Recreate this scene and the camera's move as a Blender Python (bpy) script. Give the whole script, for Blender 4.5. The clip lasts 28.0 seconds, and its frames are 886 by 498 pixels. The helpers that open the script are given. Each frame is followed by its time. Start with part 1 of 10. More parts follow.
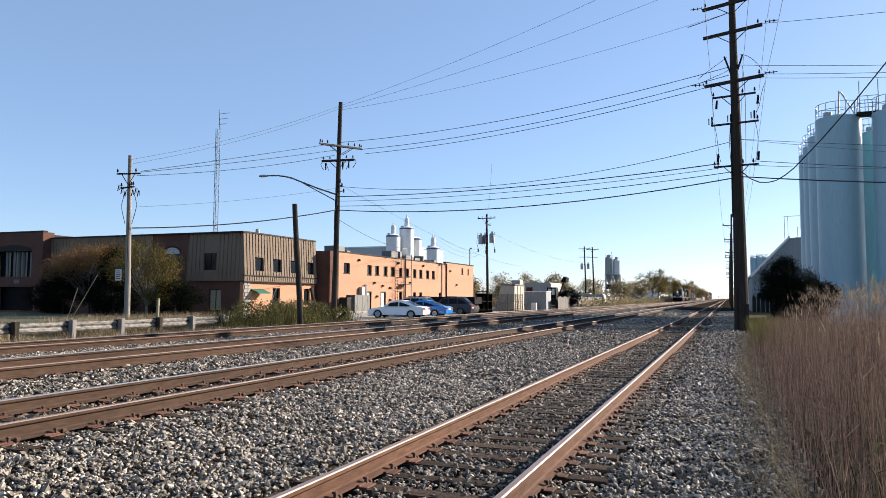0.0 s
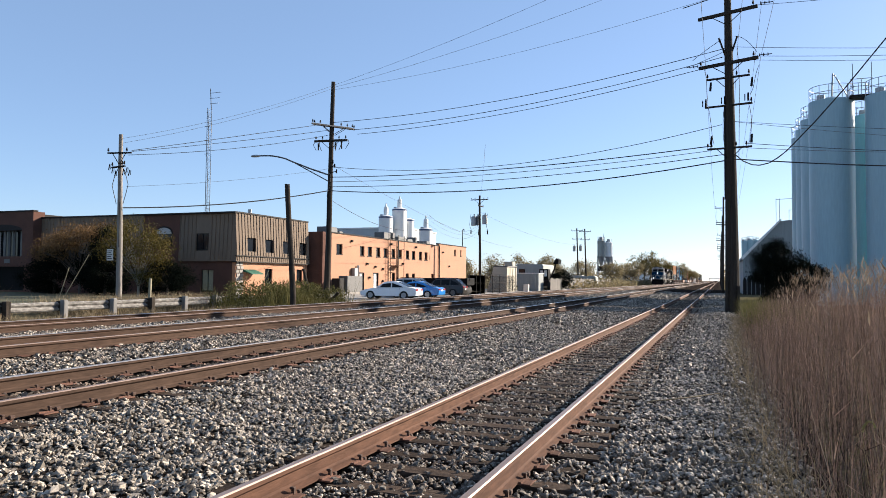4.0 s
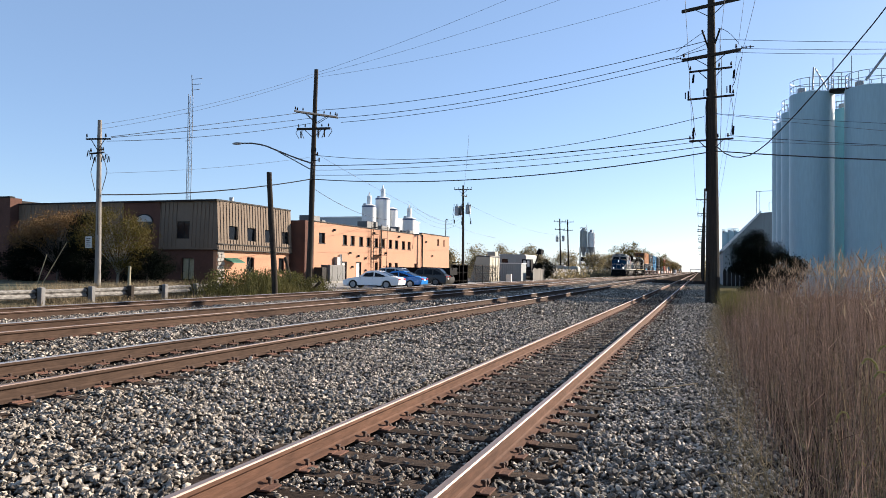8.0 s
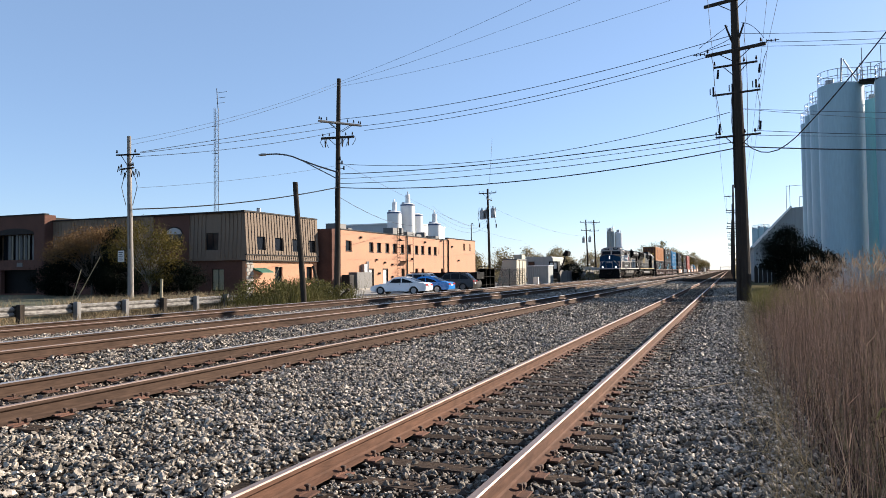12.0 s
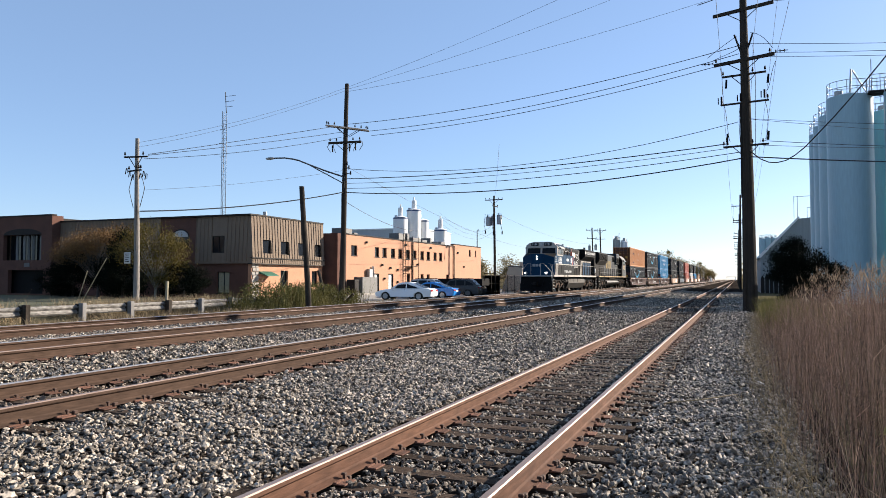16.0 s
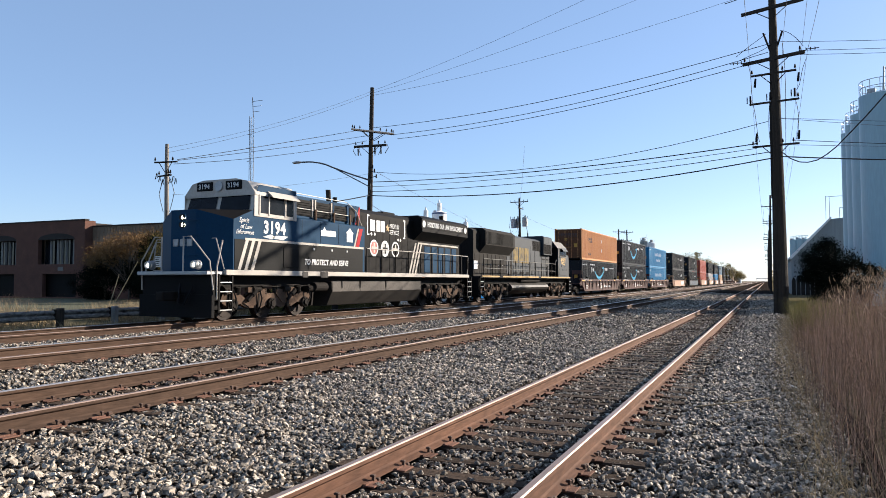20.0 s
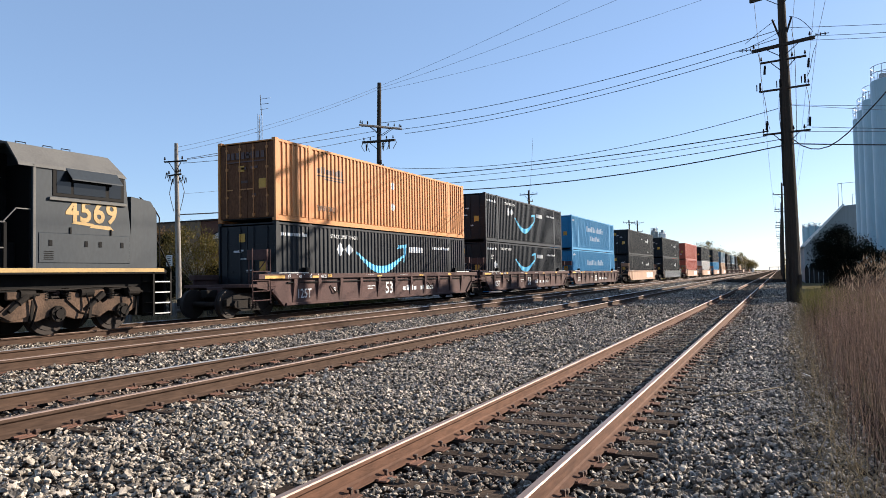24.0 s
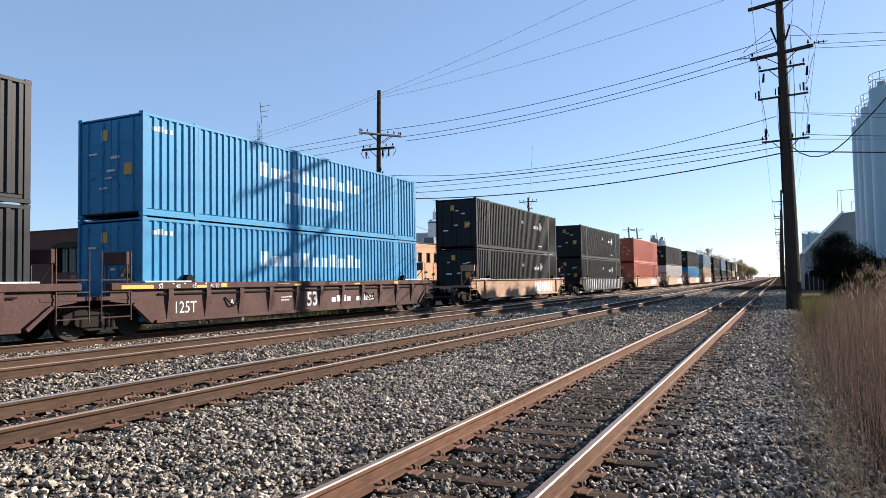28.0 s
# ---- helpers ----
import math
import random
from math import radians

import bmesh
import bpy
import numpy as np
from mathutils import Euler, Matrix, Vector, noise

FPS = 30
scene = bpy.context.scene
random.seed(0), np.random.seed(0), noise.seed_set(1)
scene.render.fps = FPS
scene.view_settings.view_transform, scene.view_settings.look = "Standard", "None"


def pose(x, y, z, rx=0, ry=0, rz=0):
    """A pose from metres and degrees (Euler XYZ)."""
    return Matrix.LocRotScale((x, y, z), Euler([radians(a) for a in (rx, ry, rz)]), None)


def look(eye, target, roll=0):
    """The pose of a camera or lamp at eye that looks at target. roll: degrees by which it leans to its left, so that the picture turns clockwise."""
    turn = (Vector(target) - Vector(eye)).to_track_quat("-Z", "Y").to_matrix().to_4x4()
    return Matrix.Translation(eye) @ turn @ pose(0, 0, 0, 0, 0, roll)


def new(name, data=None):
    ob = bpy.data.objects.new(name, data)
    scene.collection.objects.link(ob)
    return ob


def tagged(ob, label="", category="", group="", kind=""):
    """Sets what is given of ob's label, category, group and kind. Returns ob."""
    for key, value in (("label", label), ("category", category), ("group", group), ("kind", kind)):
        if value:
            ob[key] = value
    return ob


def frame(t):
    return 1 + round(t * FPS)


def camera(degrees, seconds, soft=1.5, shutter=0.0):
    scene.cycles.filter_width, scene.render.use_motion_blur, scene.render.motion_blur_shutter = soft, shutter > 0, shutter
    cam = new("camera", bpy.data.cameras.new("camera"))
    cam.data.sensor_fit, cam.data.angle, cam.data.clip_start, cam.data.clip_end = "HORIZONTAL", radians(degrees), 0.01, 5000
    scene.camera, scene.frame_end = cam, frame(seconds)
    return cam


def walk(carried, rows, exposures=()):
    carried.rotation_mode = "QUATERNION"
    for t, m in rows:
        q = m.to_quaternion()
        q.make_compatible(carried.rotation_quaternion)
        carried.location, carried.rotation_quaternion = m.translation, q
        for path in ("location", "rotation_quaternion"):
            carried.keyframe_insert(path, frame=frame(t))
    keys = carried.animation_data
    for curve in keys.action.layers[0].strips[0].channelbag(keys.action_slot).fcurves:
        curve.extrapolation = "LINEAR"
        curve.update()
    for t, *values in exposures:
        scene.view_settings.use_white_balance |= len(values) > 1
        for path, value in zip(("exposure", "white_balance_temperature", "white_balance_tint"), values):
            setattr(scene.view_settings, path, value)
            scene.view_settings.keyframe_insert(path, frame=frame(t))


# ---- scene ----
import itertools
EXPOSURES = ((0.0, 1.35), (28.0, 1.35))
# ---------- camera ----------
cam = camera(63.88, 28.0, soft=0.5)
# seconds, place, then the turn about x, y and z in degrees
PATH = [
    (0.0, 0.008, -0.006, 1.623, 93.84, -0.31, 21.81),
    (0.5, 0.013, -0.005, 1.616, 94.00, -0.26, 20.91),
    (1.0, 0.016, -0.013, 1.615, 93.69, -0.35, 20.74),
    (1.5, 0.006, -0.009, 1.606, 93.10, -0.51, 20.95),
    (2.0, -0.004, -0.012, 1.601, 92.54, -0.54, 21.23),
    (2.5, -0.002, -0.020, 1.604, 92.42, -0.47, 21.30),
    (4.5, -0.013, -0.004, 1.605, 92.33, -0.51, 21.19),
    (5.0, -0.016, 0.006, 1.608, 92.40, -0.10, 21.69),
    (5.5, -0.012, 0.007, 1.609, 92.63, 0.14, 21.65),
    (6.0, -0.003, 0.005, 1.612, 92.75, -0.05, 21.15),
    (6.5, 0.006, 0.008, 1.614, 92.50, -0.59, 20.74),
    (7.0, 0.005, 0.023, 1.613, 92.04, -1.09, 20.68),
    (7.5, 0.009, 0.037, 1.606, 91.59, -1.18, 20.45),
    (8.0, 0.009, 0.030, 1.606, 91.53, -0.82, 19.85),
    (8.5, 0.010, 0.019, 1.612, 91.82, -0.44, 19.35),
    (9.0, 0.007, 0.001, 1.611, 92.09, -0.12, 19.53),
    (9.5, 0.010, 0.002, 1.615, 92.20, 0.08, 20.14),
    (10.0, 0.008, -0.003, 1.618, 92.31, 0.25, 20.73),
    (10.5, 0.015, -0.004, 1.615, 92.41, 0.36, 21.22),
    (11.0, 0.006, -0.001, 1.609, 92.31, 0.32, 21.43),
    (11.5, 0.005, -0.006, 1.610, 92.05, 0.42, 21.60),
    (12.0, -0.007, -0.013, 1.612, 91.90, 0.69, 21.98),
    (12.5, -0.006, 0.005, 1.612, 91.90, 0.68, 22.48),
    (14.5, 0.005, 0.010, 1.616, 92.43, -0.11, 22.46),
    (15.0, -0.005, 0.011, 1.616, 92.25, -0.12, 22.38),
    (15.5, -0.000, 0.008, 1.619, 92.15, -0.12, 22.39),
    (16.0, -0.005, 0.016, 1.623, 92.38, -0.12, 22.41),
    (16.5, 0.002, 0.010, 1.623, 92.82, -0.09, 22.46),
    (17.0, -0.002, -0.000, 1.625, 93.09, -0.12, 22.44),
    (17.5, 0.002, -0.009, 1.624, 93.07, -0.13, 22.40),
    (18.0, -0.004, -0.005, 1.625, 92.94, 0.04, 22.40),
    (18.5, -0.005, 0.003, 1.625, 92.84, 0.30, 22.55),
    (19.0, -0.004, 0.003, 1.625, 92.75, 0.37, 22.99),
    (19.5, -0.013, 0.004, 1.625, 92.62, 0.18, 23.68),
    (20.0, -0.013, -0.010, 1.627, 92.58, 0.04, 24.46),
    (20.5, -0.014, -0.009, 1.628, 92.64, 0.00, 24.90),
    (21.0, -0.012, -0.018, 1.628, 92.69, 0.09, 25.07),
    (21.5, -0.006, -0.026, 1.630, 92.77, 0.19, 25.14),
    (23.5, 0.002, -0.018, 1.633, 92.51, 1.00, 25.24),
    (24.0, -0.003, 0.001, 1.628, 92.11, 1.02, 25.32),
    (24.5, -0.007, 0.009, 1.625, 91.96, 0.97, 25.67),
    (25.0, -0.001, 0.007, 1.633, 92.22, 0.99, 26.13),
    (25.5, -0.008, -0.006, 1.631, 92.65, 0.88, 26.31),
    (26.0, -0.005, -0.012, 1.631, 92.87, 0.68, 26.21),
    (26.5, -0.004, -0.021, 1.635, 92.85, 0.63, 25.79),
    (27.0, 0.013, -0.002, 1.639, 92.74, 0.95, 25.40),
    (27.5, 0.010, 0.004, 1.642, 92.64, 1.15, 25.24),
    (28.0, 0.007, 0.001, 1.646, 92.68, 1.03, 25.30),
]
walk(cam, [(r[0], pose(*r[1:])) for r in PATH], EXPOSURES)

# ---------- world and sun ----------
SUN_EL, SUN_AZ = radians(22.0), radians(40.0)     # azimuth from +y towards +x
world = bpy.data.worlds.new("sky")
scene.world = world
world.use_nodes = True
wn = world.node_tree.nodes
sky = wn.new("ShaderNodeTexSky")
sky.sky_type = "NISHITA"
sky.sun_disc = False
sky.sun_elevation, sky.sun_rotation = SUN_EL, SUN_AZ
sky.air_density, sky.dust_density, sky.ozone_density = 0.8, 0.32, 3.4
air = wn.new("ShaderNodeMix")
air.data_type, air.blend_type = "RGBA", "MULTIPLY"
air.inputs[0].default_value = 1.0
air.inputs[7].default_value = (1.13, 1.06, 1.05, 1)
world.node_tree.links.new(sky.outputs[0], air.inputs[6])
haze = wn.new("ShaderNodeMix")                     # thin even haze over the whole dome
haze.data_type = "RGBA"
haze.inputs[0].default_value = 0.45
haze.inputs[7].default_value = (1.7, 2.55, 3.9, 1)
world.node_tree.links.new(air.outputs[2], haze.inputs[6])
world.node_tree.links.new(haze.outputs[2], wn["Background"].inputs[0])
wn["Background"].inputs[1].default_value = 0.081
sun_data = bpy.data.lights.new("sun", "SUN")
sun_data.energy, sun_data.angle, sun_data.color = 5.0, radians(0.53), (1.0, 0.88, 0.74)
sun = new("sun", sun_data)
sun_way = Vector((math.sin(SUN_AZ) * math.cos(SUN_EL), math.cos(SUN_AZ) * math.cos(SUN_EL), math.sin(SUN_EL)))
sun.matrix_world = look(sun_way * 100, (0, 0, 0))


# ---------- materials ----------
def mat(name, color, color2=None, rough=0.7, metal=0.0, scale=3.0, mix=0.5, fine=0.35, bump=0.0, bscale=40.0, vary=0.0,
        island=0.0, stretch=(1, 1, 1), detail=5.0, spec=0.5, rough2=None, hard=False):
    """A surface of two colours broken up at two scales, with grain relief; vary and island change its lightness piece by piece."""
    m = bpy.data.materials.new(name)
    m.use_nodes = True
    nt = m.node_tree
    n, L = nt.nodes, nt.links.new
    b = n["Principled BSDF"]
    c2 = color2 or tuple(c * 0.72 for c in color)
    tc = n.new("ShaderNodeTexCoord")
    mp = n.new("ShaderNodeMapping")
    mp.inputs["Scale"].default_value = stretch
    L(tc.outputs["Object"], mp.inputs[0])
    big = n.new("ShaderNodeTexNoise")
    big.inputs["Scale"].default_value, big.inputs["Detail"].default_value = scale, detail
    L(mp.outputs[0], big.inputs["Vector"])
    ramp = n.new("ShaderNodeMapRange")
    ramp.inputs[1].default_value, ramp.inputs[2].default_value = (0.48, 0.55) if hard else (0.22, 0.72)
    L(big.outputs["Fac"], ramp.inputs[0])
    mul = n.new("ShaderNodeMath")
    mul.operation = "MULTIPLY"
    mul.inputs[1].default_value = mix
    L(ramp.outputs[0], mul.inputs[0])
    cm = n.new("ShaderNodeMix")
    cm.data_type = "RGBA"
    cm.inputs[6].default_value, cm.inputs[7].default_value = (*color, 1), (*c2, 1)
    L(mul.outputs[0], cm.inputs[0])
    out = cm.outputs[2]
    sm = n.new("ShaderNodeTexNoise")
    sm.inputs["Scale"].default_value, sm.inputs["Detail"].default_value = scale * 14, 3.0
    L(mp.outputs[0], sm.inputs["Vector"])
    val = n.new("ShaderNodeMapRange")
    val.inputs[1].default_value, val.inputs[2].default_value = 0.3, 0.7
    val.inputs[3].default_value, val.inputs[4].default_value = 1 - fine, 1 + fine
    L(sm.outputs["Fac"], val.inputs[0])
    fac = val.outputs[0]
    for amount, node, socket in ((vary, "ShaderNodeObjectInfo", "Random"), (island, "ShaderNodeNewGeometry", "Random Per Island")):
        if amount:
            r = n.new(node)
            v = n.new("ShaderNodeMapRange")
            v.inputs[3].default_value, v.inputs[4].default_value = 1 - amount, 1 + amount
            L(r.outputs[socket], v.inputs[0])
            k = n.new("ShaderNodeMath")
            k.operation = "MULTIPLY"
            L(fac, k.inputs[0])
            L(v.outputs[0], k.inputs[1])
            fac = k.outputs[0]
    hs = n.new("ShaderNodeHueSaturation")
    L(out, hs.inputs["Color"])
    L(fac, hs.inputs["Value"])
    L(hs.outputs[0], b.inputs["Base Color"])
    b.inputs["Metallic"].default_value = metal
    b.inputs["Specular IOR Level"].default_value = spec
    if rough2 is None:
        b.inputs["Roughness"].default_value = rough
    else:
        rr = n.new("ShaderNodeMapRange")
        rr.inputs[3].default_value, rr.inputs[4].default_value = rough, rough2
        L(big.outputs["Fac"], rr.inputs[0])
        L(rr.outputs[0], b.inputs["Roughness"])
    if bump:
        bn = n.new("ShaderNodeTexNoise")
        bn.inputs["Scale"].default_value, bn.inputs["Detail"].default_value = bscale, 4.0
        L(mp.outputs[0], bn.inputs["Vector"])
        bp = n.new("ShaderNodeBump")
        bp.inputs["Strength"].default_value, bp.inputs["Distance"].default_value = 1.0, bump
        L(bn.outputs["Fac"], bp.inputs["Height"])
        L(bp.outputs[0], b.inputs["Normal"])
    return m


def leafy(m, share=0.4):
    """Lets part of the light through a thin leaf or stalk."""
    n, L = m.node_tree.nodes, m.node_tree.links.new
    b = n["Principled BSDF"]
    tr, mx = n.new("ShaderNodeBsdfTranslucent"), n.new("ShaderNodeMixShader")
    L(b.inputs["Base Color"].links[0].from_socket, tr.inputs["Color"])
    mx.inputs[0].default_value = share
    L(b.outputs[0], mx.inputs[1])
    L(tr.outputs[0], mx.inputs[2])
    L(mx.outputs[0], n["Material Output"].inputs[0])
    return m


def glow(name, color, strength):
    m = mat(name, color, rough=0.3)
    b = m.node_tree.nodes["Principled BSDF"]
    b.inputs["Emission Color"].default_value = (*color, 1)
    b.inputs["Emission Strength"].default_value = strength
    return m


def glass(name, color, rough=0.08):
    return mat(name, color, color, rough=rough, fine=0.05, spec=0.3)


M = {
    "stone": mat("stone", (0.318, 0.272, 0.219), (0.066, 0.055, 0.045), rough=0.7, scale=16, mix=0.9, fine=0.25, bump=0.003, bscale=70, island=0.7, spec=0.3, hard=True),
    "stone_oily": mat("oil_stained_stone", (0.17, 0.1318, 0.102), (0.0723, 0.0536, 0.0408), rough=0.75, scale=14, mix=0.8, fine=0.3, bump=0.003, bscale=70, island=0.8, spec=0.3),
    # near black: the shade in the gaps between stones is put into this colour
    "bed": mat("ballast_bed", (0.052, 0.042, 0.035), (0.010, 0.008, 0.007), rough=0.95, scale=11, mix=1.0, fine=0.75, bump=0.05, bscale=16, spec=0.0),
    "soil": mat("soil", (0.1292, 0.102, 0.068), (0.068, 0.0646, 0.034), rough=0.95, scale=0.35, mix=1.0, fine=0.5, bump=0.04, bscale=8, spec=0.0),
    "concrete_lot": mat("concrete_lot", (0.2856, 0.2652, 0.238), (0.204, 0.1904, 0.17), rough=0.9, scale=0.5, mix=0.8, fine=0.15, bump=0.004, bscale=60),
    "rust_rail": mat("rail_rust", (0.1148, 0.0578, 0.0357), (0.068, 0.0348, 0.0238), rough=0.85, spec=0.15, scale=1.6, mix=0.8, fine=0.25, bump=0.003, bscale=70, stretch=(1, 0.2, 1)),
    "rust_dark": mat("old_rail_rust", (0.070, 0.043, 0.030), (0.042, 0.027, 0.020), rough=0.88, spec=0.12, scale=1.6, mix=0.8, fine=0.25, bump=0.003, bscale=70, stretch=(1, 0.2, 1)),
    "rail_head": mat("rail_head", (0.4675, 0.442, 0.425), (0.255, 0.204, 0.1785), rough=0.28, rough2=0.45, metal=0.85, scale=3, mix=0.5, fine=0.1, stretch=(1, 0.1, 1)),
    # rusty siding heads, and main-line heads whose lack of glint is put into the material
    "rail_head_rusty_no_glint": mat("rusty_glintless_rail_head", (0.306, 0.2295, 0.1913), (0.187, 0.1232, 0.0935), rough=0.42, rough2=0.6, metal=0.6, scale=3, mix=0.6, fine=0.12, stretch=(1, 0.1, 1)),
    "tie": mat("tie_wood", (0.0646, 0.0442, 0.032), (0.0286, 0.0211, 0.017), spec=0.08, rough=0.95, scale=4, mix=0.9, fine=0.5, bump=0.012, bscale=30, vary=0.35, stretch=(0.15, 2.2, 1)),
    "plate": mat("tie_plate", (0.145, 0.074, 0.052), (0.055, 0.032, 0.025), rough=0.88, scale=8, fine=0.3, bump=0.004, vary=0.35, spec=0.15),
    "spike": mat("spike_rust", (0.068, 0.0374, 0.0258), rough=0.9, scale=10),
    "pole": mat("pole_wood", (0.047, 0.037, 0.029), (0.022, 0.018, 0.015), spec=0.2, rough=0.95, scale=5, mix=0.9, fine=0.45, bump=0.012, bscale=22, stretch=(3, 3, 0.12)),
    "mast": mat("mast_steel", (0.068, 0.0714, 0.0782), rough=0.6, scale=2),
    "pole_grey": mat("weathered_pole_wood", (0.2448, 0.2244, 0.204), (0.1496, 0.136, 0.1224), rough=0.92, scale=5, mix=0.8, fine=0.3, bump=0.012, bscale=22, stretch=(3, 3, 0.12)),
    "wire": mat("wire", (0.0136, 0.0136, 0.015), rough=0.6),
    "wire_pale": mat("wire_pale", (0.1088, 0.1156, 0.1224), rough=0.5),
    "insulator": mat("insulator", (0.0136, 0.0122, 0.0122), rough=0.7, spec=0.05),
    "galv": mat("galvanised_steel", (0.32, 0.328, 0.336), (0.224, 0.232, 0.24), rough=0.5, metal=0.6, scale=5, fine=0.1),
    "dark_steel": mat("dark_steel", (0.015, 0.0143, 0.0143), (0.0258, 0.0197, 0.0163), rough=0.7, spec=0.1, scale=3, mix=0.6),
    "black": mat("flat_black", (0.0068, 0.0068, 0.0075), rough=0.6, spec=0.06, scale=3),
}


# ---------- mesh helpers ----------
def box(bm, x0, y0, z0, x1, y1, z1, bevel=0.0, m=None):
    r = bmesh.ops.create_cube(bm, size=1.0)
    vs = r["verts"]
    bmesh.ops.scale(bm, vec=(abs(x1 - x0), abs(y1 - y0), abs(z1 - z0)), verts=vs)
    bmesh.ops.translate(bm, vec=((x0 + x1) / 2, (y0 + y1) / 2, (z0 + z1) / 2), verts=vs)
    if bevel:
        es = list({e for v in vs for e in v.link_edges})
        r = bmesh.ops.bevel(bm, geom=es, offset=bevel, segments=1, affect="EDGES")
        vs = list({v for f in r["faces"] for v in f.verts} | {v for v in vs if v.is_valid})
    if m is not None:
        bmesh.ops.transform(bm, matrix=m, verts=vs)
    return vs


def rod(bm, p0, p1, r0, r1=None, seg=8, caps=True):
    p0, p1 = Vector(p0), Vector(p1)
    d = p1 - p0
    if d.length < 1e-6:
        return
    r = bmesh.ops.create_cone(bm, cap_ends=caps, segments=seg, radius1=r0, radius2=r0 if r1 is None else r1, depth=d.length)
    bmesh.ops.transform(bm, matrix=Matrix.Translation((p0 + p1) / 2) @ d.to_track_quat("Z", "Y").to_matrix().to_4x4(), verts=r["verts"])
    return r["verts"]


def tube(bm, pts, r, seg=6):
    """One round bar bent along a line of points."""
    pts = [Vector(p) for p in pts]
    rings, side = [], None
    for i, p in enumerate(pts):
        d = (pts[min(i + 1, len(pts) - 1)] - pts[max(i - 1, 0)]).normalized()
        if side is None:
            side = d.orthogonal()
        side = (side - d * side.dot(d)).normalized()
        up = d.cross(side)
        rings.append([bm.verts.new(p + r * (side * math.cos(k * 2 * math.pi / seg) + up * math.sin(k * 2 * math.pi / seg))) for k in range(seg)])
    for a, b in zip(rings, rings[1:]):
        for k in range(seg):
            bm.faces.new((a[k], a[(k + 1) % seg], b[(k + 1) % seg], b[k]))
    bm.faces.new(rings[0][::-1])
    bm.faces.new(rings[-1])


def prism(bm, outline, axis, a, b):
    """A closed outline of (u, v) pairs drawn out from a to b along an axis: x (u, v = y, z), y (x, z) or z (x, y)."""
    def at(u, v, w):
        return {"x": (w, u, v), "y": (u, w, v), "z": (u, v, w)}[axis]
    lo = [bm.verts.new(at(u, v, a)) for u, v in outline]
    hi = [bm.verts.new(at(u, v, b)) for u, v in outline]
    n = len(outline)
    fs = [bm.faces.new((lo[i], lo[(i + 1) % n], hi[(i + 1) % n], hi[i])) for i in range(n)]
    fs += [bm.faces.new(lo[::-1]), bm.faces.new(hi)]
    bmesh.ops.recalc_face_normals(bm, faces=fs)
    return lo + hi


def mesh_of(bm, name, material, smooth=False):
    me = bpy.data.meshes.new(name)
    bm.to_mesh(me)
    bm.free()
    for m in (material if isinstance(material, (list, tuple)) else [material]):
        me.materials.append(m)
    if smooth:
        me.shade_smooth()
    return me


def part(name, bm, material, parent=None, label="", smooth=False, kind=""):
    ob = new(name, mesh_of(bm, name, material, smooth))
    ob.parent = parent
    return tagged(ob, label, kind=kind)


def thing(name, m, label, category, group="", kind=""):
    """An Empty that carries the parts of one thing."""
    ob = new(name)
    ob.matrix_basis = m
    ob.empty_display_size = 0.2
    return tagged(ob, label, category, group, kind)


def solo(name, bm, material, m, label, category, group="", kind="", smooth=False):
    ob = new(name, mesh_of(bm, name, material, smooth))
    ob.matrix_basis = m
    return tagged(ob, label, category, group, kind)


def raw_mesh(name, verts, faces, material, sides):
    """A mesh straight from arrays of corners and of faces with the same number of sides."""
    me = bpy.data.meshes.new(name)
    me.vertices.add(len(verts))
    me.vertices.foreach_set("co", np.asarray(verts, dtype=np.float32).ravel())
    me.loops.add(faces.size)
    me.loops.foreach_set("vertex_index", faces.astype(np.int32).ravel())
    me.polygons.add(len(faces))
    me.polygons.foreach_set("loop_start", np.arange(0, faces.size, sides, dtype=np.int32))
    me.materials.append(material)
    me.update(calc_edges=True)
    me.shade_flat()
    return me


def scatter(name, templates, places, turns, sizes, material):
    """Many copies of small template solids in one mesh: places (n, 3), turns (n, 3, 3), sizes (n, 3)."""
    which = np.random.randint(0, len(templates), len(places))
    allv, allf, base = [], [], 0
    for k, (tv, tf) in enumerate(templates):
        sel = which == k
        if not sel.any():
            continue
        v = tv[None] * sizes[sel][:, None, :]
        v = np.einsum("nij,nkj->nki", turns[sel], v) + places[sel][:, None, :]
        n = len(v)
        f = tf[None] + (np.arange(n) * len(tv))[:, None, None] + base
        allv.append(v.reshape(-1, 3))
        allf.append(f.reshape(-1, tf.shape[1]))
        base += n * len(tv)
    return raw_mesh(name, np.concatenate(allv), np.concatenate(allf), material, allf[0].shape[1])


def random_turns(n, tilt=math.pi):
    a = np.random.uniform(0, 2 * np.pi, n)
    b = np.random.uniform(-tilt, tilt, n)
    c = np.random.uniform(-tilt, tilt, n)
    ca, sa, cb, sb, cc, sc = np.cos(a), np.sin(a), np.cos(b), np.sin(b), np.cos(c), np.sin(c)
    z, o = np.zeros(n), np.ones(n)
    Rz = np.stack([ca, -sa, z, sa, ca, z, z, z, o], 1).reshape(-1, 3, 3)
    Rx = np.stack([o, z, z, z, cb, -sb, z, sb, cb], 1).reshape(-1, 3, 3)
    Ry = np.stack([cc, z, sc, z, o, z, -sc, z, cc], 1).reshape(-1, 3, 3)
    return Rz @ Rx @ Ry


FONT_CACHE = {}


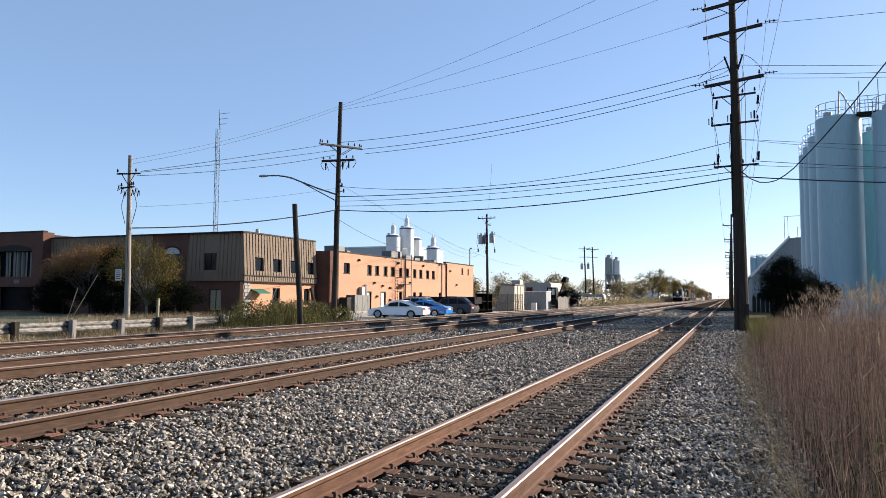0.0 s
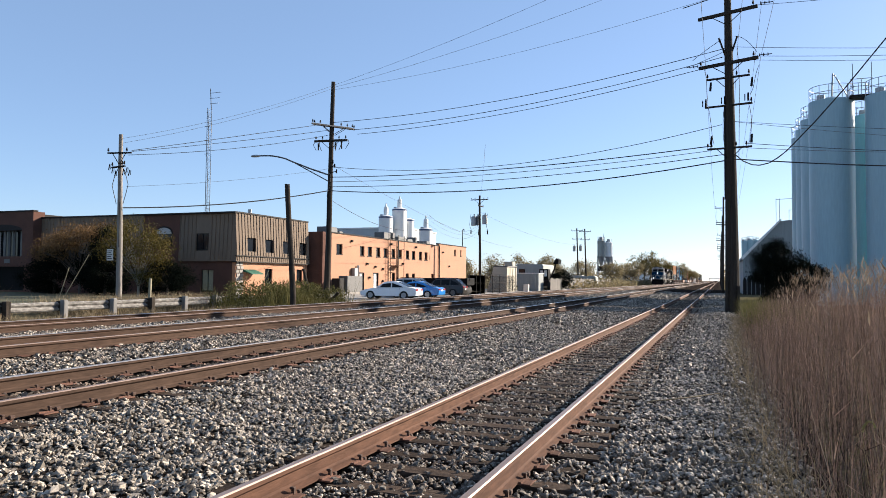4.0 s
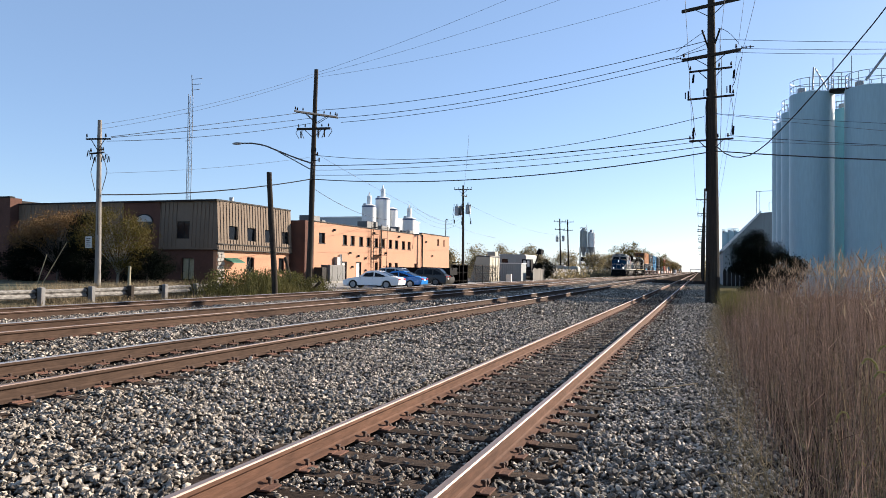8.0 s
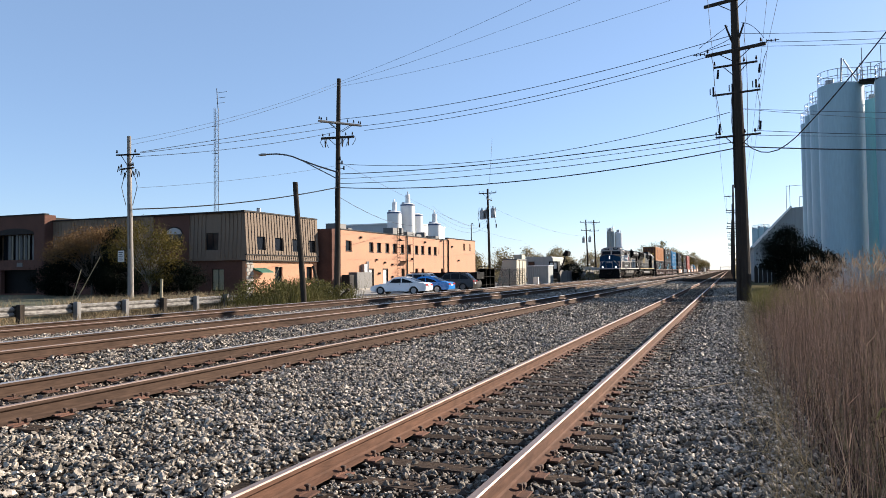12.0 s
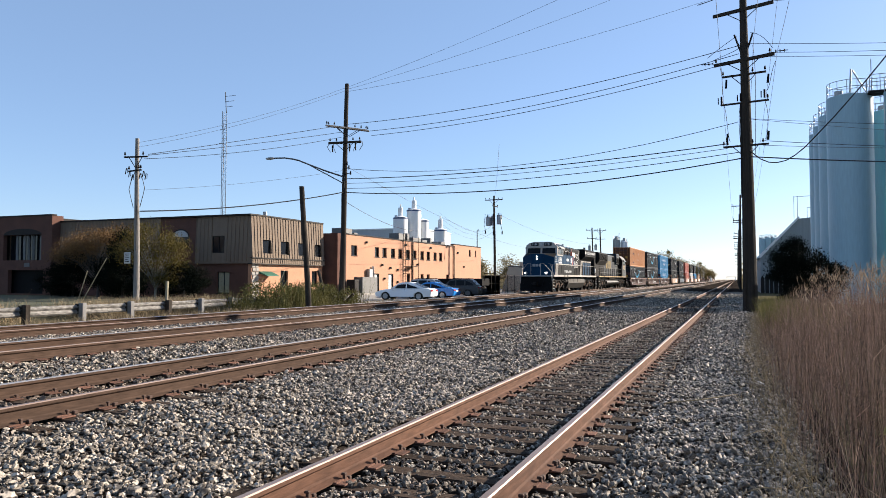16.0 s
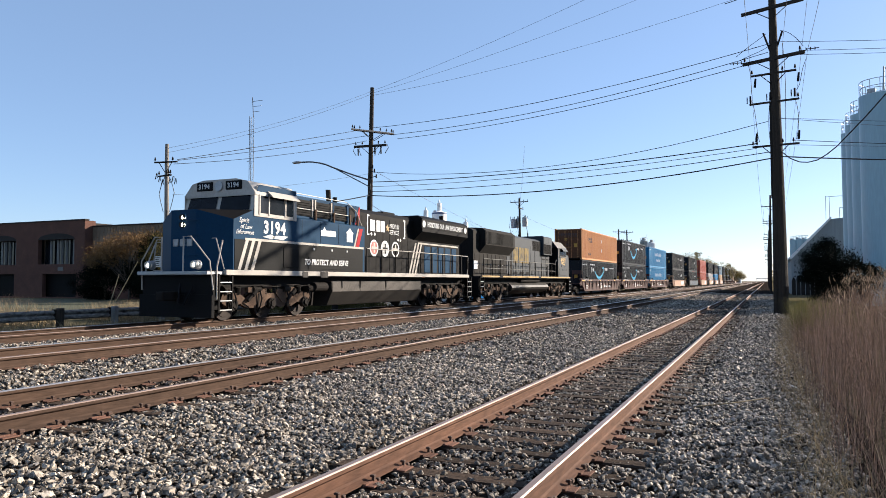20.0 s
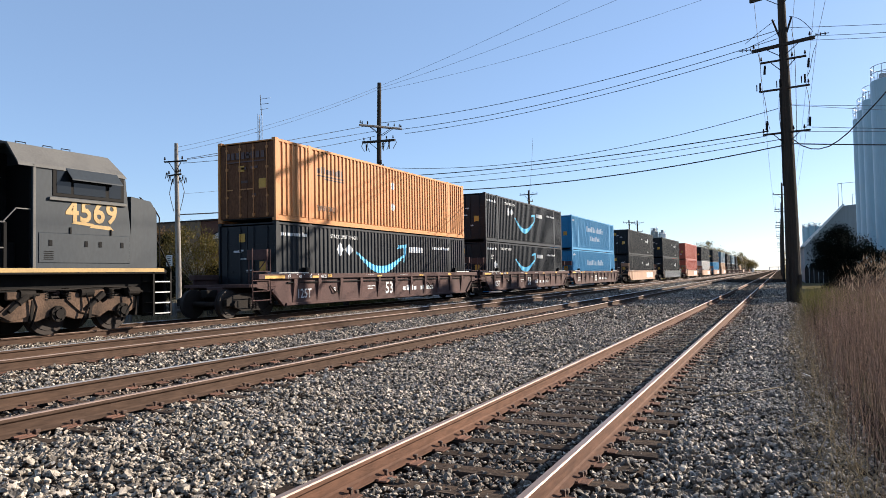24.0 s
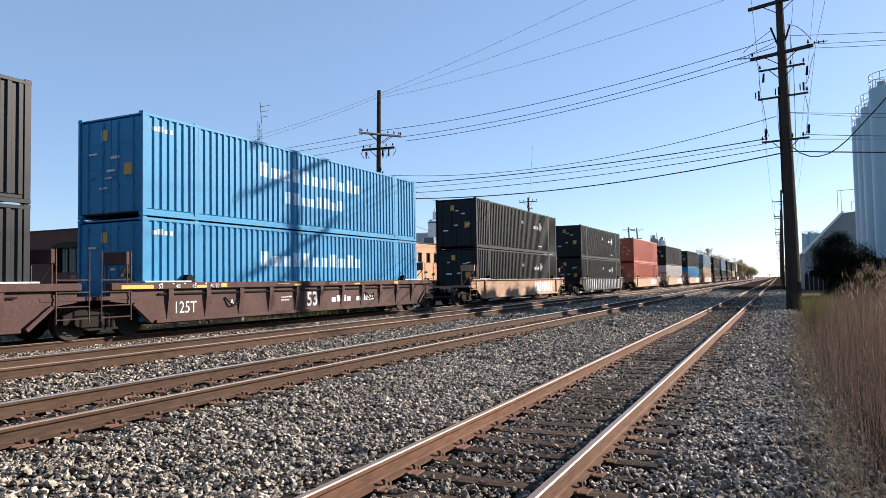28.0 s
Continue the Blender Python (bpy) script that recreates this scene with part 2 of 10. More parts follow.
def letters(text, size, material, parent, m, name="lettering", label="", squeeze=1.0, extrude=0.004, bold=0.0, slant=0.0):
    """Raised lettering in the built-in font, turned into a mesh; m places its lower left corner, x along the words."""
    key = (text, size, squeeze, bold, slant)
    if key not in FONT_CACHE:
        cu = bpy.data.curves.new("words", "FONT")
        cu.body, cu.size, cu.extrude, cu.resolution_u = text, size / 0.72, extrude, 3
        cu.offset, cu.shear, cu.space_character = bold * size, slant, 1 + bold * 2.2
        ob = bpy.data.objects.new("words", cu)
        scene.collection.objects.link(ob)
        bpy.context.view_layer.update()
        me = bpy.data.meshes.new_from_object(ob.evaluated_get(bpy.context.evaluated_depsgraph_get()))
        bpy.data.objects.remove(ob)
        me.transform(Matrix.Diagonal((squeeze, 1, 1, 1)))
        FONT_CACHE[key] = me
    me = FONT_CACHE[key].copy()
    me.materials.clear()
    me.materials.append(material)
    ob = new(name, me)
    ob.parent = parent
    ob.matrix_basis = m
    return tagged(ob, label)


# side facing +x of something that runs along y: x of the words goes along +y
def on_side(x, y, z):
    return Matrix.Translation((x, y, z)) @ Matrix(((0, 0, 1, 0), (1, 0, 0, 0), (0, 1, 0, 0), (0, 0, 0, 1)))


# end facing -y: x of the words goes along +x
def on_end(x, y, z):
    return Matrix.Translation((x, y, z)) @ pose(0, 0, 0, 90, 0, 0)

# ---------- ground, ballast and tracks ----------
TRACKS = [(-2.34, 0.16), (-7.50, 0.335), (-11.65, 0.44), (-16.91, 0.357)]   # centre line x, height of the rail tops


def bend(y):
    """How far the farthest track has swung towards the others at y."""
    u = min(max((y - 50) / 150.0, 0), 1)
    return 1.7 * u * u * (3 - 2 * u)


def strip(name, profile, ys, material, label, category):
    """A ground strip: the (x, z) profile carried along y, with a little unevenness."""
    bm = bmesh.new()
    rows = [[bm.verts.new((x, y, z + 0.012 * noise.noise((x * 0.7, y * 0.5, 0)))) for x, z in profile] for y in ys]
    for a, b in zip(rows, rows[1:]):
        for i in range(len(profile) - 1):
            bm.faces.new((a[i], a[i + 1], b[i + 1], b[i]))
    return solo(name, bm, material, Matrix(), label, category, kind="structure", smooth=True)


YS = [-60, -20, -5] + [i * 1.0 for i in range(0, 60)] + [60 + 5 * i for i in range(0, 30)] + [220, 260, 320, 400, 520, 700, 950, 1400, 2400]
strip("ground", [(-2600, -0.3), (-600, -0.3), (-120, -0.1), (-60, 0.0), (-36, -0.08), (-26, -0.17), (-21.5, -0.14), (-19.4, -0.12), (-10, -0.1), (0, -0.14),
                 (1.6, -0.12), (8, -0.15), (30, -0.2), (120, -0.2), (600, -0.3), (2600, -0.3)], YS, M["soil"],
      "dry brown soil and mown grass reaching the horizon", "ground")
BED = [(-20.4, -0.12), (-19.2, 0.10), (-18.6, 0.14), (-15.2, 0.14), (-14.4, 0.14), (-13.6, 0.22), (-13.1, 0.21), (-10.2, 0.21), (-9.4, 0.13), (-9.0, 0.10),
       (-6.0, 0.10), (-5.2, 0.03), (-4.6, -0.03), (-3.75, -0.05), (-3.5, -0.10), (-1.15, -0.10), (-0.9, -0.06), (-0.3, -0.03), (0.4, -0.06), (1.2, -0.16)]
# bed sheet coloured as the dark gaps seen between the scattered stones
strip("ballast_bed", BED, YS, M["bed"], "near-black track ballast bed with the shade of the stone gaps in its colour", "ballast")


def bed_z(x):
    return np.interp(x, [p[0] for p in BED], [p[1] for p in BED])


def rail_outline():
    h = [(0.0, 0), (0.076, 0), (0.076, 0.012), (0.022, 0.030), (0.009, 0.045), (0.009, 0.125), (0.030, 0.140), (0.037, 0.148), (0.036, 0.176), (0.026, 0.186)]
    return [(-x, z) for x, z in h[::-1] if x] + [(x, z) for x, z in h[1:]]


def rail(parent, x, z, bent, head="rail_head"):
    """One running rail: foot, web and head drawn along the line, the top of the head worn bright."""
    out = rail_outline()
    bm = bmesh.new()
    ys = [-40, 0, 20, 50, 65, 80, 95, 110, 125, 140, 155, 170, 185, 200, 300, 1200] if bent else [-40, 1200]
    rows = [[bm.verts.new((x + u + (bend(y) if bent else 0), y, z - 0.186 + v)) for u, v in out] for y in ys]
    n = len(out)
    for a, b in zip(rows, rows[1:]):
        for i in range(n):
            f = bm.faces.new((a[i], b[i], b[(i + 1) % n], a[(i + 1) % n]))
            if out[i][1] > 0.17 and out[(i + 1) % n][1] > 0.17:
                f.material_index = 1
    bm.faces.new(rows[0])
    bmesh.ops.recalc_face_normals(bm, faces=bm.faces)
    return part("rail", bm, [M["rust_rail"] if x > -4 else M["rust_dark"], M[head]], parent, "rusty steel rail with a polished head")


def piece(name, me, parent, m):
    ob = bpy.data.objects.new(name, me)
    scene.collection.objects.link(ob)
    ob.parent = parent
    ob.matrix_basis = m
    return ob


def tie_mesh(seed):
    rnd = random.Random(seed)
    bm = bmesh.new()
    box(bm, -1.28, -0.115, -0.17, 1.28, 0.115, 0, 0.012)
    for v in bm.verts:
        v.co += Vector((rnd.uniform(-0.02, 0.02), rnd.uniform(-0.008, 0.008), rnd.uniform(-0.008, 0.004)))
    return mesh_of(bm, "tie", M["tie"])


def plate_mesh():
    bm = bmesh.new()
    box(bm, -0.18, -0.09, 0, 0.18, 0.09, 0.014, 0.004)
    box(bm, -0.105, -0.09, 0.012, -0.08, 0.09, 0.026)
    box(bm, 0.08, -0.09, 0.012, 0.105, 0.09, 0.026)
    return mesh_of(bm, "tie_plate", M["plate"])


def spike_mesh():
    bm = bmesh.new()
    box(bm, -0.012, -0.012, 0.0, 0.012, 0.012, 0.035)
    box(bm, -0.028, -0.018, 0.03, 0.014, 0.018, 0.05, 0.006)
    return mesh_of(bm, "spike", M["spike"])


def anchor_mesh():
    bm = bmesh.new()
    box(bm, -0.10, -0.022, -0.03, 0.10, 0.022, 0.012, 0.008)
    box(bm, 0.07, -0.03, 0.0, 0.11, 0.03, 0.04, 0.008)
    return mesh_of(bm, "rail_anchor", M["spike"])


TIE_Y = []
TIES = [tie_mesh(k) for k in range(6)]
PLATE, SPIKE, ANCHOR = plate_mesh(), spike_mesh(), anchor_mesh()


def track(k):
    x, z = TRACKS[k]
    rnd = random.Random(50 + k)
    t = thing("railway_track", Matrix(), "rusty rails on dark wooden ties in grey ballast" if k else "siding track of rusty rails on weathered wooden ties in ballast",
              "railway track", "parallel railway tracks", "structure")
    for s in (-1, 1):
        # only the left main-line rails shine: the reflection is set rail by rail
        rail(t, x + s * 0.7525, z, k == 3, "rail_head" if s < 0 and k else "rail_head_rusty_no_glint")
    tie_top = z - 0.20
    near = {0: (-6, 46), 1: (4, 46), 2: (6, 30), 3: (8, 24)}[k]
    y, rest = near[0], []
    while y < 170:
        cx = x + (bend(y) if k == 3 else 0)
        turn = rnd.uniform(-1.4, 1.4)
        m = pose(cx + rnd.uniform(-0.06, 0.06), y + rnd.uniform(-0.02, 0.02), tie_top + rnd.uniform(-0.012, 0.004), 0, 0, turn)
        if k < 2:
            TIE_Y.append((k, y))
        if y < near[1]:
            piece("tie", TIES[rnd.randrange(6)], t, m)
            for s in (-1, 1):
                rx = cx + s * 0.7525
                piece("tie_plate", PLATE, t, pose(rx, y, tie_top + 0.002, 0, 0, rnd.uniform(-2, 2)))
                if y < 22 and k < 2:
                    for q in (-1, 1):
                        piece("spike", SPIKE, t, pose(rx + q * 0.098, y + q * 0.05, tie_top + 0.006 + rnd.uniform(0, 0.02), 0, 0, 0 if q > 0 else 180))
                    piece("rail_anchor", ANCHOR, t, pose(rx, y + 0.15, tie_top + 0.012, 0, 0, 0 if s > 0 else 180))
        else:
            rest.append((cx, y, turn))
        y += 0.508 + rnd.uniform(-0.03, 0.03)
    bm = bmesh.new()
    for cx, y, turn in rest:
        box(bm, -1.28, -0.115, -0.17, 1.28, 0.115, 0, 0, Matrix.Translation((cx, y, tie_top)) @ pose(0, 0, 0, 0, 0, turn))
    part("far_ties", bm, M["tie"], t, kind="stuff")
    return t


for k in range(4):
    track(k)

# ---------- poles and wires ----------
def crossarm(parent, x, y, z, length, angle, pins=(), depth=0.12, brace=True, material="pole"):
    """A timber crossarm with steel braces and pin insulators, turned by angle about the shaft."""
    turn = Matrix.Translation((x, y, z)) @ pose(0, 0, 0, 0, 0, angle)
    bm = bmesh.new()
    box(bm, -length / 2, -0.22, -depth / 2, length / 2, -0.10, depth / 2, 0.012, turn)
    arm = part("crossarm", bm, M[material], parent)
    if brace:
        for s in (-1, 1):
            bm = bmesh.new()
            a, b = turn @ Vector((s * length * 0.27, -0.20, -0.05)), turn @ Vector((s * 0.03, -0.18, -0.62))
            rod(bm, a, b, 0.022, seg=5)
            part("brace", bm, M["dark_steel"], arm)
    for u in pins:
        bm = bmesh.new()
        p = turn @ Vector((u * length / 2, -0.16, depth / 2))
        rod(bm, p, p + Vector((0, 0, 0.10)), 0.012, seg=5)
        rod(bm, p + Vector((0, 0, 0.08)), p + Vector((0, 0, 0.17)), 0.055, 0.05, seg=8)
        rod(bm, p + Vector((0, 0, 0.17)), p + Vector((0, 0, 0.26)), 0.04, 0.03, seg=8)
        part("insulator", bm, M["insulator"], arm)
    return arm


def pole(base, top, r0, r1, label, material="pole", group="utility poles"):
    """A round timber pole whose foot stands in the ground."""
    t = thing("utility_pole", Matrix.Translation(base), label, "utility pole", group)
    bm = bmesh.new()
    d = Vector(top) - Vector(base)
    n, rings = 8, []
    for i in range(n + 1):
        u = i / n
        c = d * u + Vector((0.02 * math.sin(5 * u), 0.02 * math.cos(4 * u), -0.4 if i == 0 else 0))
        rr = r0 + (r1 - r0) * u
        rings.append([bm.verts.new(c + Vector((rr * math.cos(k / 7 * math.pi), rr * math.sin(k / 7 * math.pi), 0))) for k in range(14)])
    for p, q in zip(rings, rings[1:]):
        for k in range(14):
            bm.faces.new((p[k], p[(k + 1) % 14], q[(k + 1) % 14], q[k]))
    bm.faces.new(rings[-1])
    part("shaft", bm, M[material], t, smooth=False)
    return t


def transformer(parent, x, y, z):
    bm = bmesh.new()
    rod(bm, (x, y, z - 0.65), (x, y, z + 0.55), 0.36, seg=14)
    rod(bm, (x, y, z + 0.55), (x, y, z + 0.65), 0.39, 0.28, seg=14)
    can = part("transformer", bm, M["galv"], parent, "grey can transformer")
    for u in (-0.1, 0.1):
        bm = bmesh.new()
        rod(bm, (x + u, y, z + 0.63), (x + u, y, z + 0.98), 0.055, 0.03, seg=7)
        part("bushing", bm, M["insulator"], can)


def wire(a, b, sag, r=0.012, material="wire", n=16, group="overhead wires"):
    """An overhead wire that hangs in a shallow curve between two points."""
    a, b = Vector(a), Vector(b)
    cu = bpy.data.curves.new("overhead_wire", "CURVE")
    cu.dimensions, cu.bevel_depth, cu.bevel_resolution = "3D", r, 0
    sp = cu.splines.new("POLY")
    sp.points.add(n)
    for i in range(n + 1):
        u = i / n
        p = a.lerp(b, u) - Vector((0, 0, 4 * sag * u * (1 - u)))
        sp.points[i].co = (*p, 1)
    cu.materials.append(M[material])
    ob = new("overhead_wire", cu)
    return tagged(ob, "thin dark overhead wire strung between poles", "wire", group)


# the tall pole beside the siding
PC = (0.65, 40.0)
pole_c = pole((PC[0], PC[1], -0.15), (PC[0] - 0.14, PC[1], 19.6), 0.37, 0.135, "tall dark creosoted utility pole with many crossarms beside the siding")
for z, ln, pins in ((17.3, 3.1, (-0.9, 0.55, 0.9)), (15.72, 3.1, (0.86,)), (13.05, 3.1, (-0.93, 0.85))):
    crossarm(pole_c, -0.007 * z, 0, z + 0.15, ln, -21, pins, depth=0.17)
crossarm(pole_c, -0.12, 0, 12.43, 2.15, -10, (-0.95, 0.4, 0.95), depth=0.09)
crossarm(pole_c, -0.11, 0, 10.95, 2.35, -10, (-0.95, -0.1, 0.95), depth=0.09, brace=False)
crossarm(pole_c, -0.08, 0, 8.70, 2.2, -8, (-0.97, -0.8, 0.3, 0.75), depth=0.09)
for u, z in ((-1.28, 11.05), (-0.2, 11.1), (1.1, 11.15)):
    bm = bmesh.new()
    p = pose(0, 0, 0, 0, 0, -10) @ Vector((u * 0.88 - 0.11, -0.16, z - 0.06))
    rod(bm, p, p + Vector((0, 0, 0.42)), 0.05, seg=7)
    rod(bm, p + Vector((-0.16, 0, 0.02)), p + Vector((-0.16, 0, 0.36)), 0.03, seg=6)
    part("cutout", bm, M["insulator"], pole_c, "fuse cutout")
for s in (-1, 1):
    bm = bmesh.new()
    rod(bm, (s * 0.12 - 0.13, 0, 13.6), (s * 0.45 - 0.13, -0.1, 14.6), 0.05, seg=6)
    part("ridge_brace", bm, M["pole"], pole_c)
bm = bmesh.new()
box(bm, -0.36, -0.14, 6.0, -0.24, 0.02, 10.9, 0.01)
part("riser", bm, M["dark_steel"], pole_c)

for s, z, a, u in ((-1, 13.2, -21, 1.5), (1, 13.2, -21, 1.5), (1, 15.87, -21, 1.6), (-1, 17.45, -21, 1.5)):
    p = pose(0, 0, 0, 0, 0, a) @ Vector((s * u, -0.16, z + 0.1)) + Vector((-0.007 * z, 0, 0))
    for k in range(3):                                     # strain insulators in a row, outward along the wire
        bm = bmesh.new()
        q = p + Vector((s * (0.08 + 0.2 * k), 0, 0.02))
        rod(bm, q, q + Vector((s * 0.05, 0, 0)), 0.10, 0.05, seg=8)
        rod(bm, q + Vector((s * 0.05, 0, 0)), q + Vector((s * 0.2, 0, 0)), 0.022, seg=5)
        part("strain_insulator", bm, M["insulator"], pole_c)
for pts in (((-1.9, -0.3, 13.45), (-1.25, -0.35, 13.95), (-0.75, -0.3, 14.25), (-0.45, -0.2, 14.5)), ((-1.7, -0.3, 13.25), (-1.1, -0.35, 13.5), (-0.6, -0.3, 13.6), (-0.2, -0.3, 13.9)),
            ((0.2, -0.3, 14.55), (0.6, -0.35, 14.5), (0.95, -0.3, 14.1), (1.25, -0.3, 13.6)), ((-1.35, -0.35, 13.1), (-1.1, -0.4, 12.3), (-1.25, -0.4, 11.6), (-1.15, -0.35, 11.3)),
            ((1.35, -0.35, 12.9), (1.05, -0.4, 12.2), (1.15, -0.4, 11.7), (0.9, -0.35, 11.4)), ((-1.15, -0.3, 11.0), (-0.95, -0.35, 10.2), (-1.0, -0.35, 9.4), (-0.85, -0.3, 8.9)),
            ((0.85, -0.3, 10.9), (1.05, -0.35, 10.1), (0.95, -0.35, 9.4), (0.85, -0.3, 8.9)), ((-0.35, -0.3, 10.8), (-0.45, -0.35, 9.9), (-0.4, -0.35, 9.3), (-0.3, -0.3, 8.2)),
            ((0.3, -0.3, 13.9), (0.45, -0.35, 12.6), (0.4, -0.35, 11.3), (0.35, -0.3, 8.2))):
    a, b, c, d = (Vector(p) for p in pts)
    bm = bmesh.new()
    tube(bm, [a * (1 - u) ** 3 + b * 3 * u * (1 - u) ** 2 + c * 3 * u * u * (1 - u) + d * u ** 3 for u in [i / 9 for i in range(10)]], 0.014, 5)
    part("jumper_lead", bm, M["insulator"], pole_c)
for x, z in ((-1.02, 12.0), (0.98, 12.1), (-1.0, 9.15), (0.95, 9.15)):
    bm = bmesh.new()
    rod(bm, (x, -0.3, z - 0.25), (x + 0.04, -0.3, z + 0.2), 0.065, 0.05, seg=7)
    part("arrester", bm, M["insulator"], pole_c)
for s in (-1, 1):                                          # weathered splice blocks low on the shaft
    bm = bmesh.new()
    box(bm, s * 0.28 - 0.07, -0.36, 0.1, s * 0.28 + 0.07, -0.16, 2.3 if s < 0 else 1.5, 0.02)
    part("base_stub", bm, M["pole"], pole_c)

# the line of poles that goes on beside the track
for y, h, a in ((118, 14.6, -4), (158, 15.0, 3), (200, 14.5, 0), (244, 15, 2), (292, 15, 0), (345, 15, 0)):
    p = pole((0.55, y, -0.15), (0.75, y, h), 0.19, 0.12, "far wooden utility pole with crossarms beside the railway")
    crossarm(p, 0.15, 0, h - 1.6, 2.5, a, (-0.9, 0.9))
    crossarm(p, 0.13, 0, h - 3.8, 2.1, a, (-0.9, 0.9))
    crossarm(p, 0.1, 0, h - 6.6, 2.0, a, (-0.9,), brace=False)

pole_a = pole((-32.1, 31.3, -0.1), (-32.2, 31.3, 9.75), 0.175, 0.11, "weathered grey utility pole with cable risers", "pole_grey")
crossarm(pole_a, -0.08, 0, 8.75, 1.5, 12, (-0.95, 0.6), depth=0.08, material="dark_steel")
crossarm(pole_a, -0.08, 0, 7.95, 1.2, -10, (-0.95, 0.3, 0.6, 0.9), depth=0.08, material="dark_steel", brace=False)
bm = bmesh.new()
for s in (-1, 1):
    pts = [(s * (0.10 + 0.52 * math.sin(u * math.pi / 2 * 1.6 if u < 0.62 else math.pi / 2)) * (1 if u < 0.5 else (1.6 - 1.2 * u)), -0.1, 8.0 - 2.2 * u) for u in (0, 0.15, 0.3, 0.5, 0.7, 0.85, 1.0)]
    tube(bm, pts, 0.018, 6)
rod(bm, (0.12, -0.18, 5.9), (0.14, -0.2, 3.3), 0.035, seg=6)
part("cable_riser", bm, M["wire"], pole_a)
for u, z in ((-0.75, 7.95), (-0.5, 7.75), (-0.28, 7.55), (0.3, 7.6), (0.55, 7.7), (0.75, 7.55)):
    bm = bmesh.new()
    rod(bm, (u - 0.05, -0.2, z - 0.17), (u + 0.04, -0.2, z + 0.18), 0.028, seg=7)
    rod(bm, (u + 0.1, -0.2, z - 0.13), (u + 0.12, -0.2, z + 0.15), 0.016, seg=6)
    part("cutout", bm, M["insulator"], pole_a, "fuse cutout")
bm = bmesh.new()
box(bm, -0.66, -0.3, 2.55, -0.18, -0.28, 3.2, 0.01)
sign = part("sign_plate", bm, mat("sign_white", (0.4896, 0.4964, 0.4896), rough=0.5, scale=4, fine=0.1), pole_a, "small white sign with dark lines of text")
bm = bmesh.new()
for i in range(5):
    box(bm, -0.60, -0.306, 3.08 - i * 0.11, -0.26 - (i % 2) * 0.06, -0.302, 3.12 - i * 0.11)
part("sign_text", bm, M["black"], sign)

pole_b = pole((-25.95, 44.0, -0.2), (-25.6, 44.0, 15.55), 0.22, 0.14, "dark utility pole with twin crossarms and a street light arm")
crossarm(pole_b, 0.25, 0, 11.2 + 0.3, 2.5, 8, (-0.9, -0.5, 0.5, 0.9), depth=0.16)
crossarm(pole_b, 0.26, 0, 12.35 + 0.2, 3.2, 54, (-0.95, -0.6, 0.4, 0.7, 0.95), depth=0.12, material="pole_grey")
crossarm(pole_b, 0.26, 0.25, 12.35 + 0.2, 3.2, 54, (-0.95, 0.95), depth=0.12, material="pole_grey")
for u in (-0.75, 0.35, 0.75):
    bm = bmesh.new()
    rod(bm, (0.25 + u * 1.25, -0.25, 11.35), (0.3 + u * 1.25, -0.3, 10.85), 0.05, seg=6)
    part("cutout", bm, M["insulator"], pole_b, "fuse cutout")
bm = bmesh.new()
tip = Vector((-5.75, -0.2, 10.74))
pts = [(0.2, -0.2, 9.04), (-1.4, -0.2, 9.59), (-2.2, -0.2, 9.90), (-2.9, -0.2, 10.17), (-3.5, -0.2, 10.42), (-4.1, -0.2, 10.58), (-4.8, -0.2, 10.70), tip]
tube(bm, pts, 0.055, 8)
arm = part("lamp_arm", bm, M["mast"], pole_b, "long curved metal lamp arm")
bm = bmesh.new()
tube(bm, [(0.2, -0.2, 8.58), (-1.2, -0.2, 9.30), (-2.6, -0.2, 10.02)], 0.04, 6)
part("arm_strut", bm, M["mast"], arm)
bm = bmesh.new()
r = bmesh.ops.create_uvsphere(bm, u_segments=12, v_segments=6, radius=0.5)
bmesh.ops.transform(bm, matrix=Matrix.Translation(tip + Vector((-0.32, 0, 0))) @ Matrix.Diagonal((0.85, 0.36, 0.2, 1)), verts=r["verts"])
part("lamp_head", bm, M["galv"], arm, "grey street light head", smooth=True)
bm = bmesh.new()
tube(bm, [(0.15, -0.22, 9.3), (0.35, -0.25, 9.0), (0.3, -0.24, 8.3), (0.1, -0.22, 7.8), (0.08, -0.2, 3.0)], 0.03, 6)
part("cable_riser", bm, M["wire"], pole_b)
for u, z, lean in ((-1.25, 11.2, -0.1), (-0.9, 11.15, 0.05), (0.45, 11.1, 0.1), (1.0, 11.15, -0.05), (1.4, 11.2, 0.15)):
    bm = bmesh.new()
    tube(bm, [(0.25 + u, -0.15, z + 0.3), (0.25 + u + lean, -0.25, z + 0.05), (0.25 + u * 0.8 + lean, -0.25, z - 0.35)], 0.022, 6)
    part("drop_lead", bm, M["wire"], pole_b)
for u, z in ((0.5, 9.6), (0.65, 9.2), (0.35, 9.9)):
    bm = bmesh.new()
    rod(bm, (0.15, -0.15, z), (0.15 + u, -0.2, z + 0.08), 0.03, seg=6)
    rod(bm, (0.15 + u, -0.2, z - 0.05), (0.15 + u, -0.2, z + 0.22), 0.05, seg=7)
    part("side_bracket", bm, M["insulator"], pole_b)

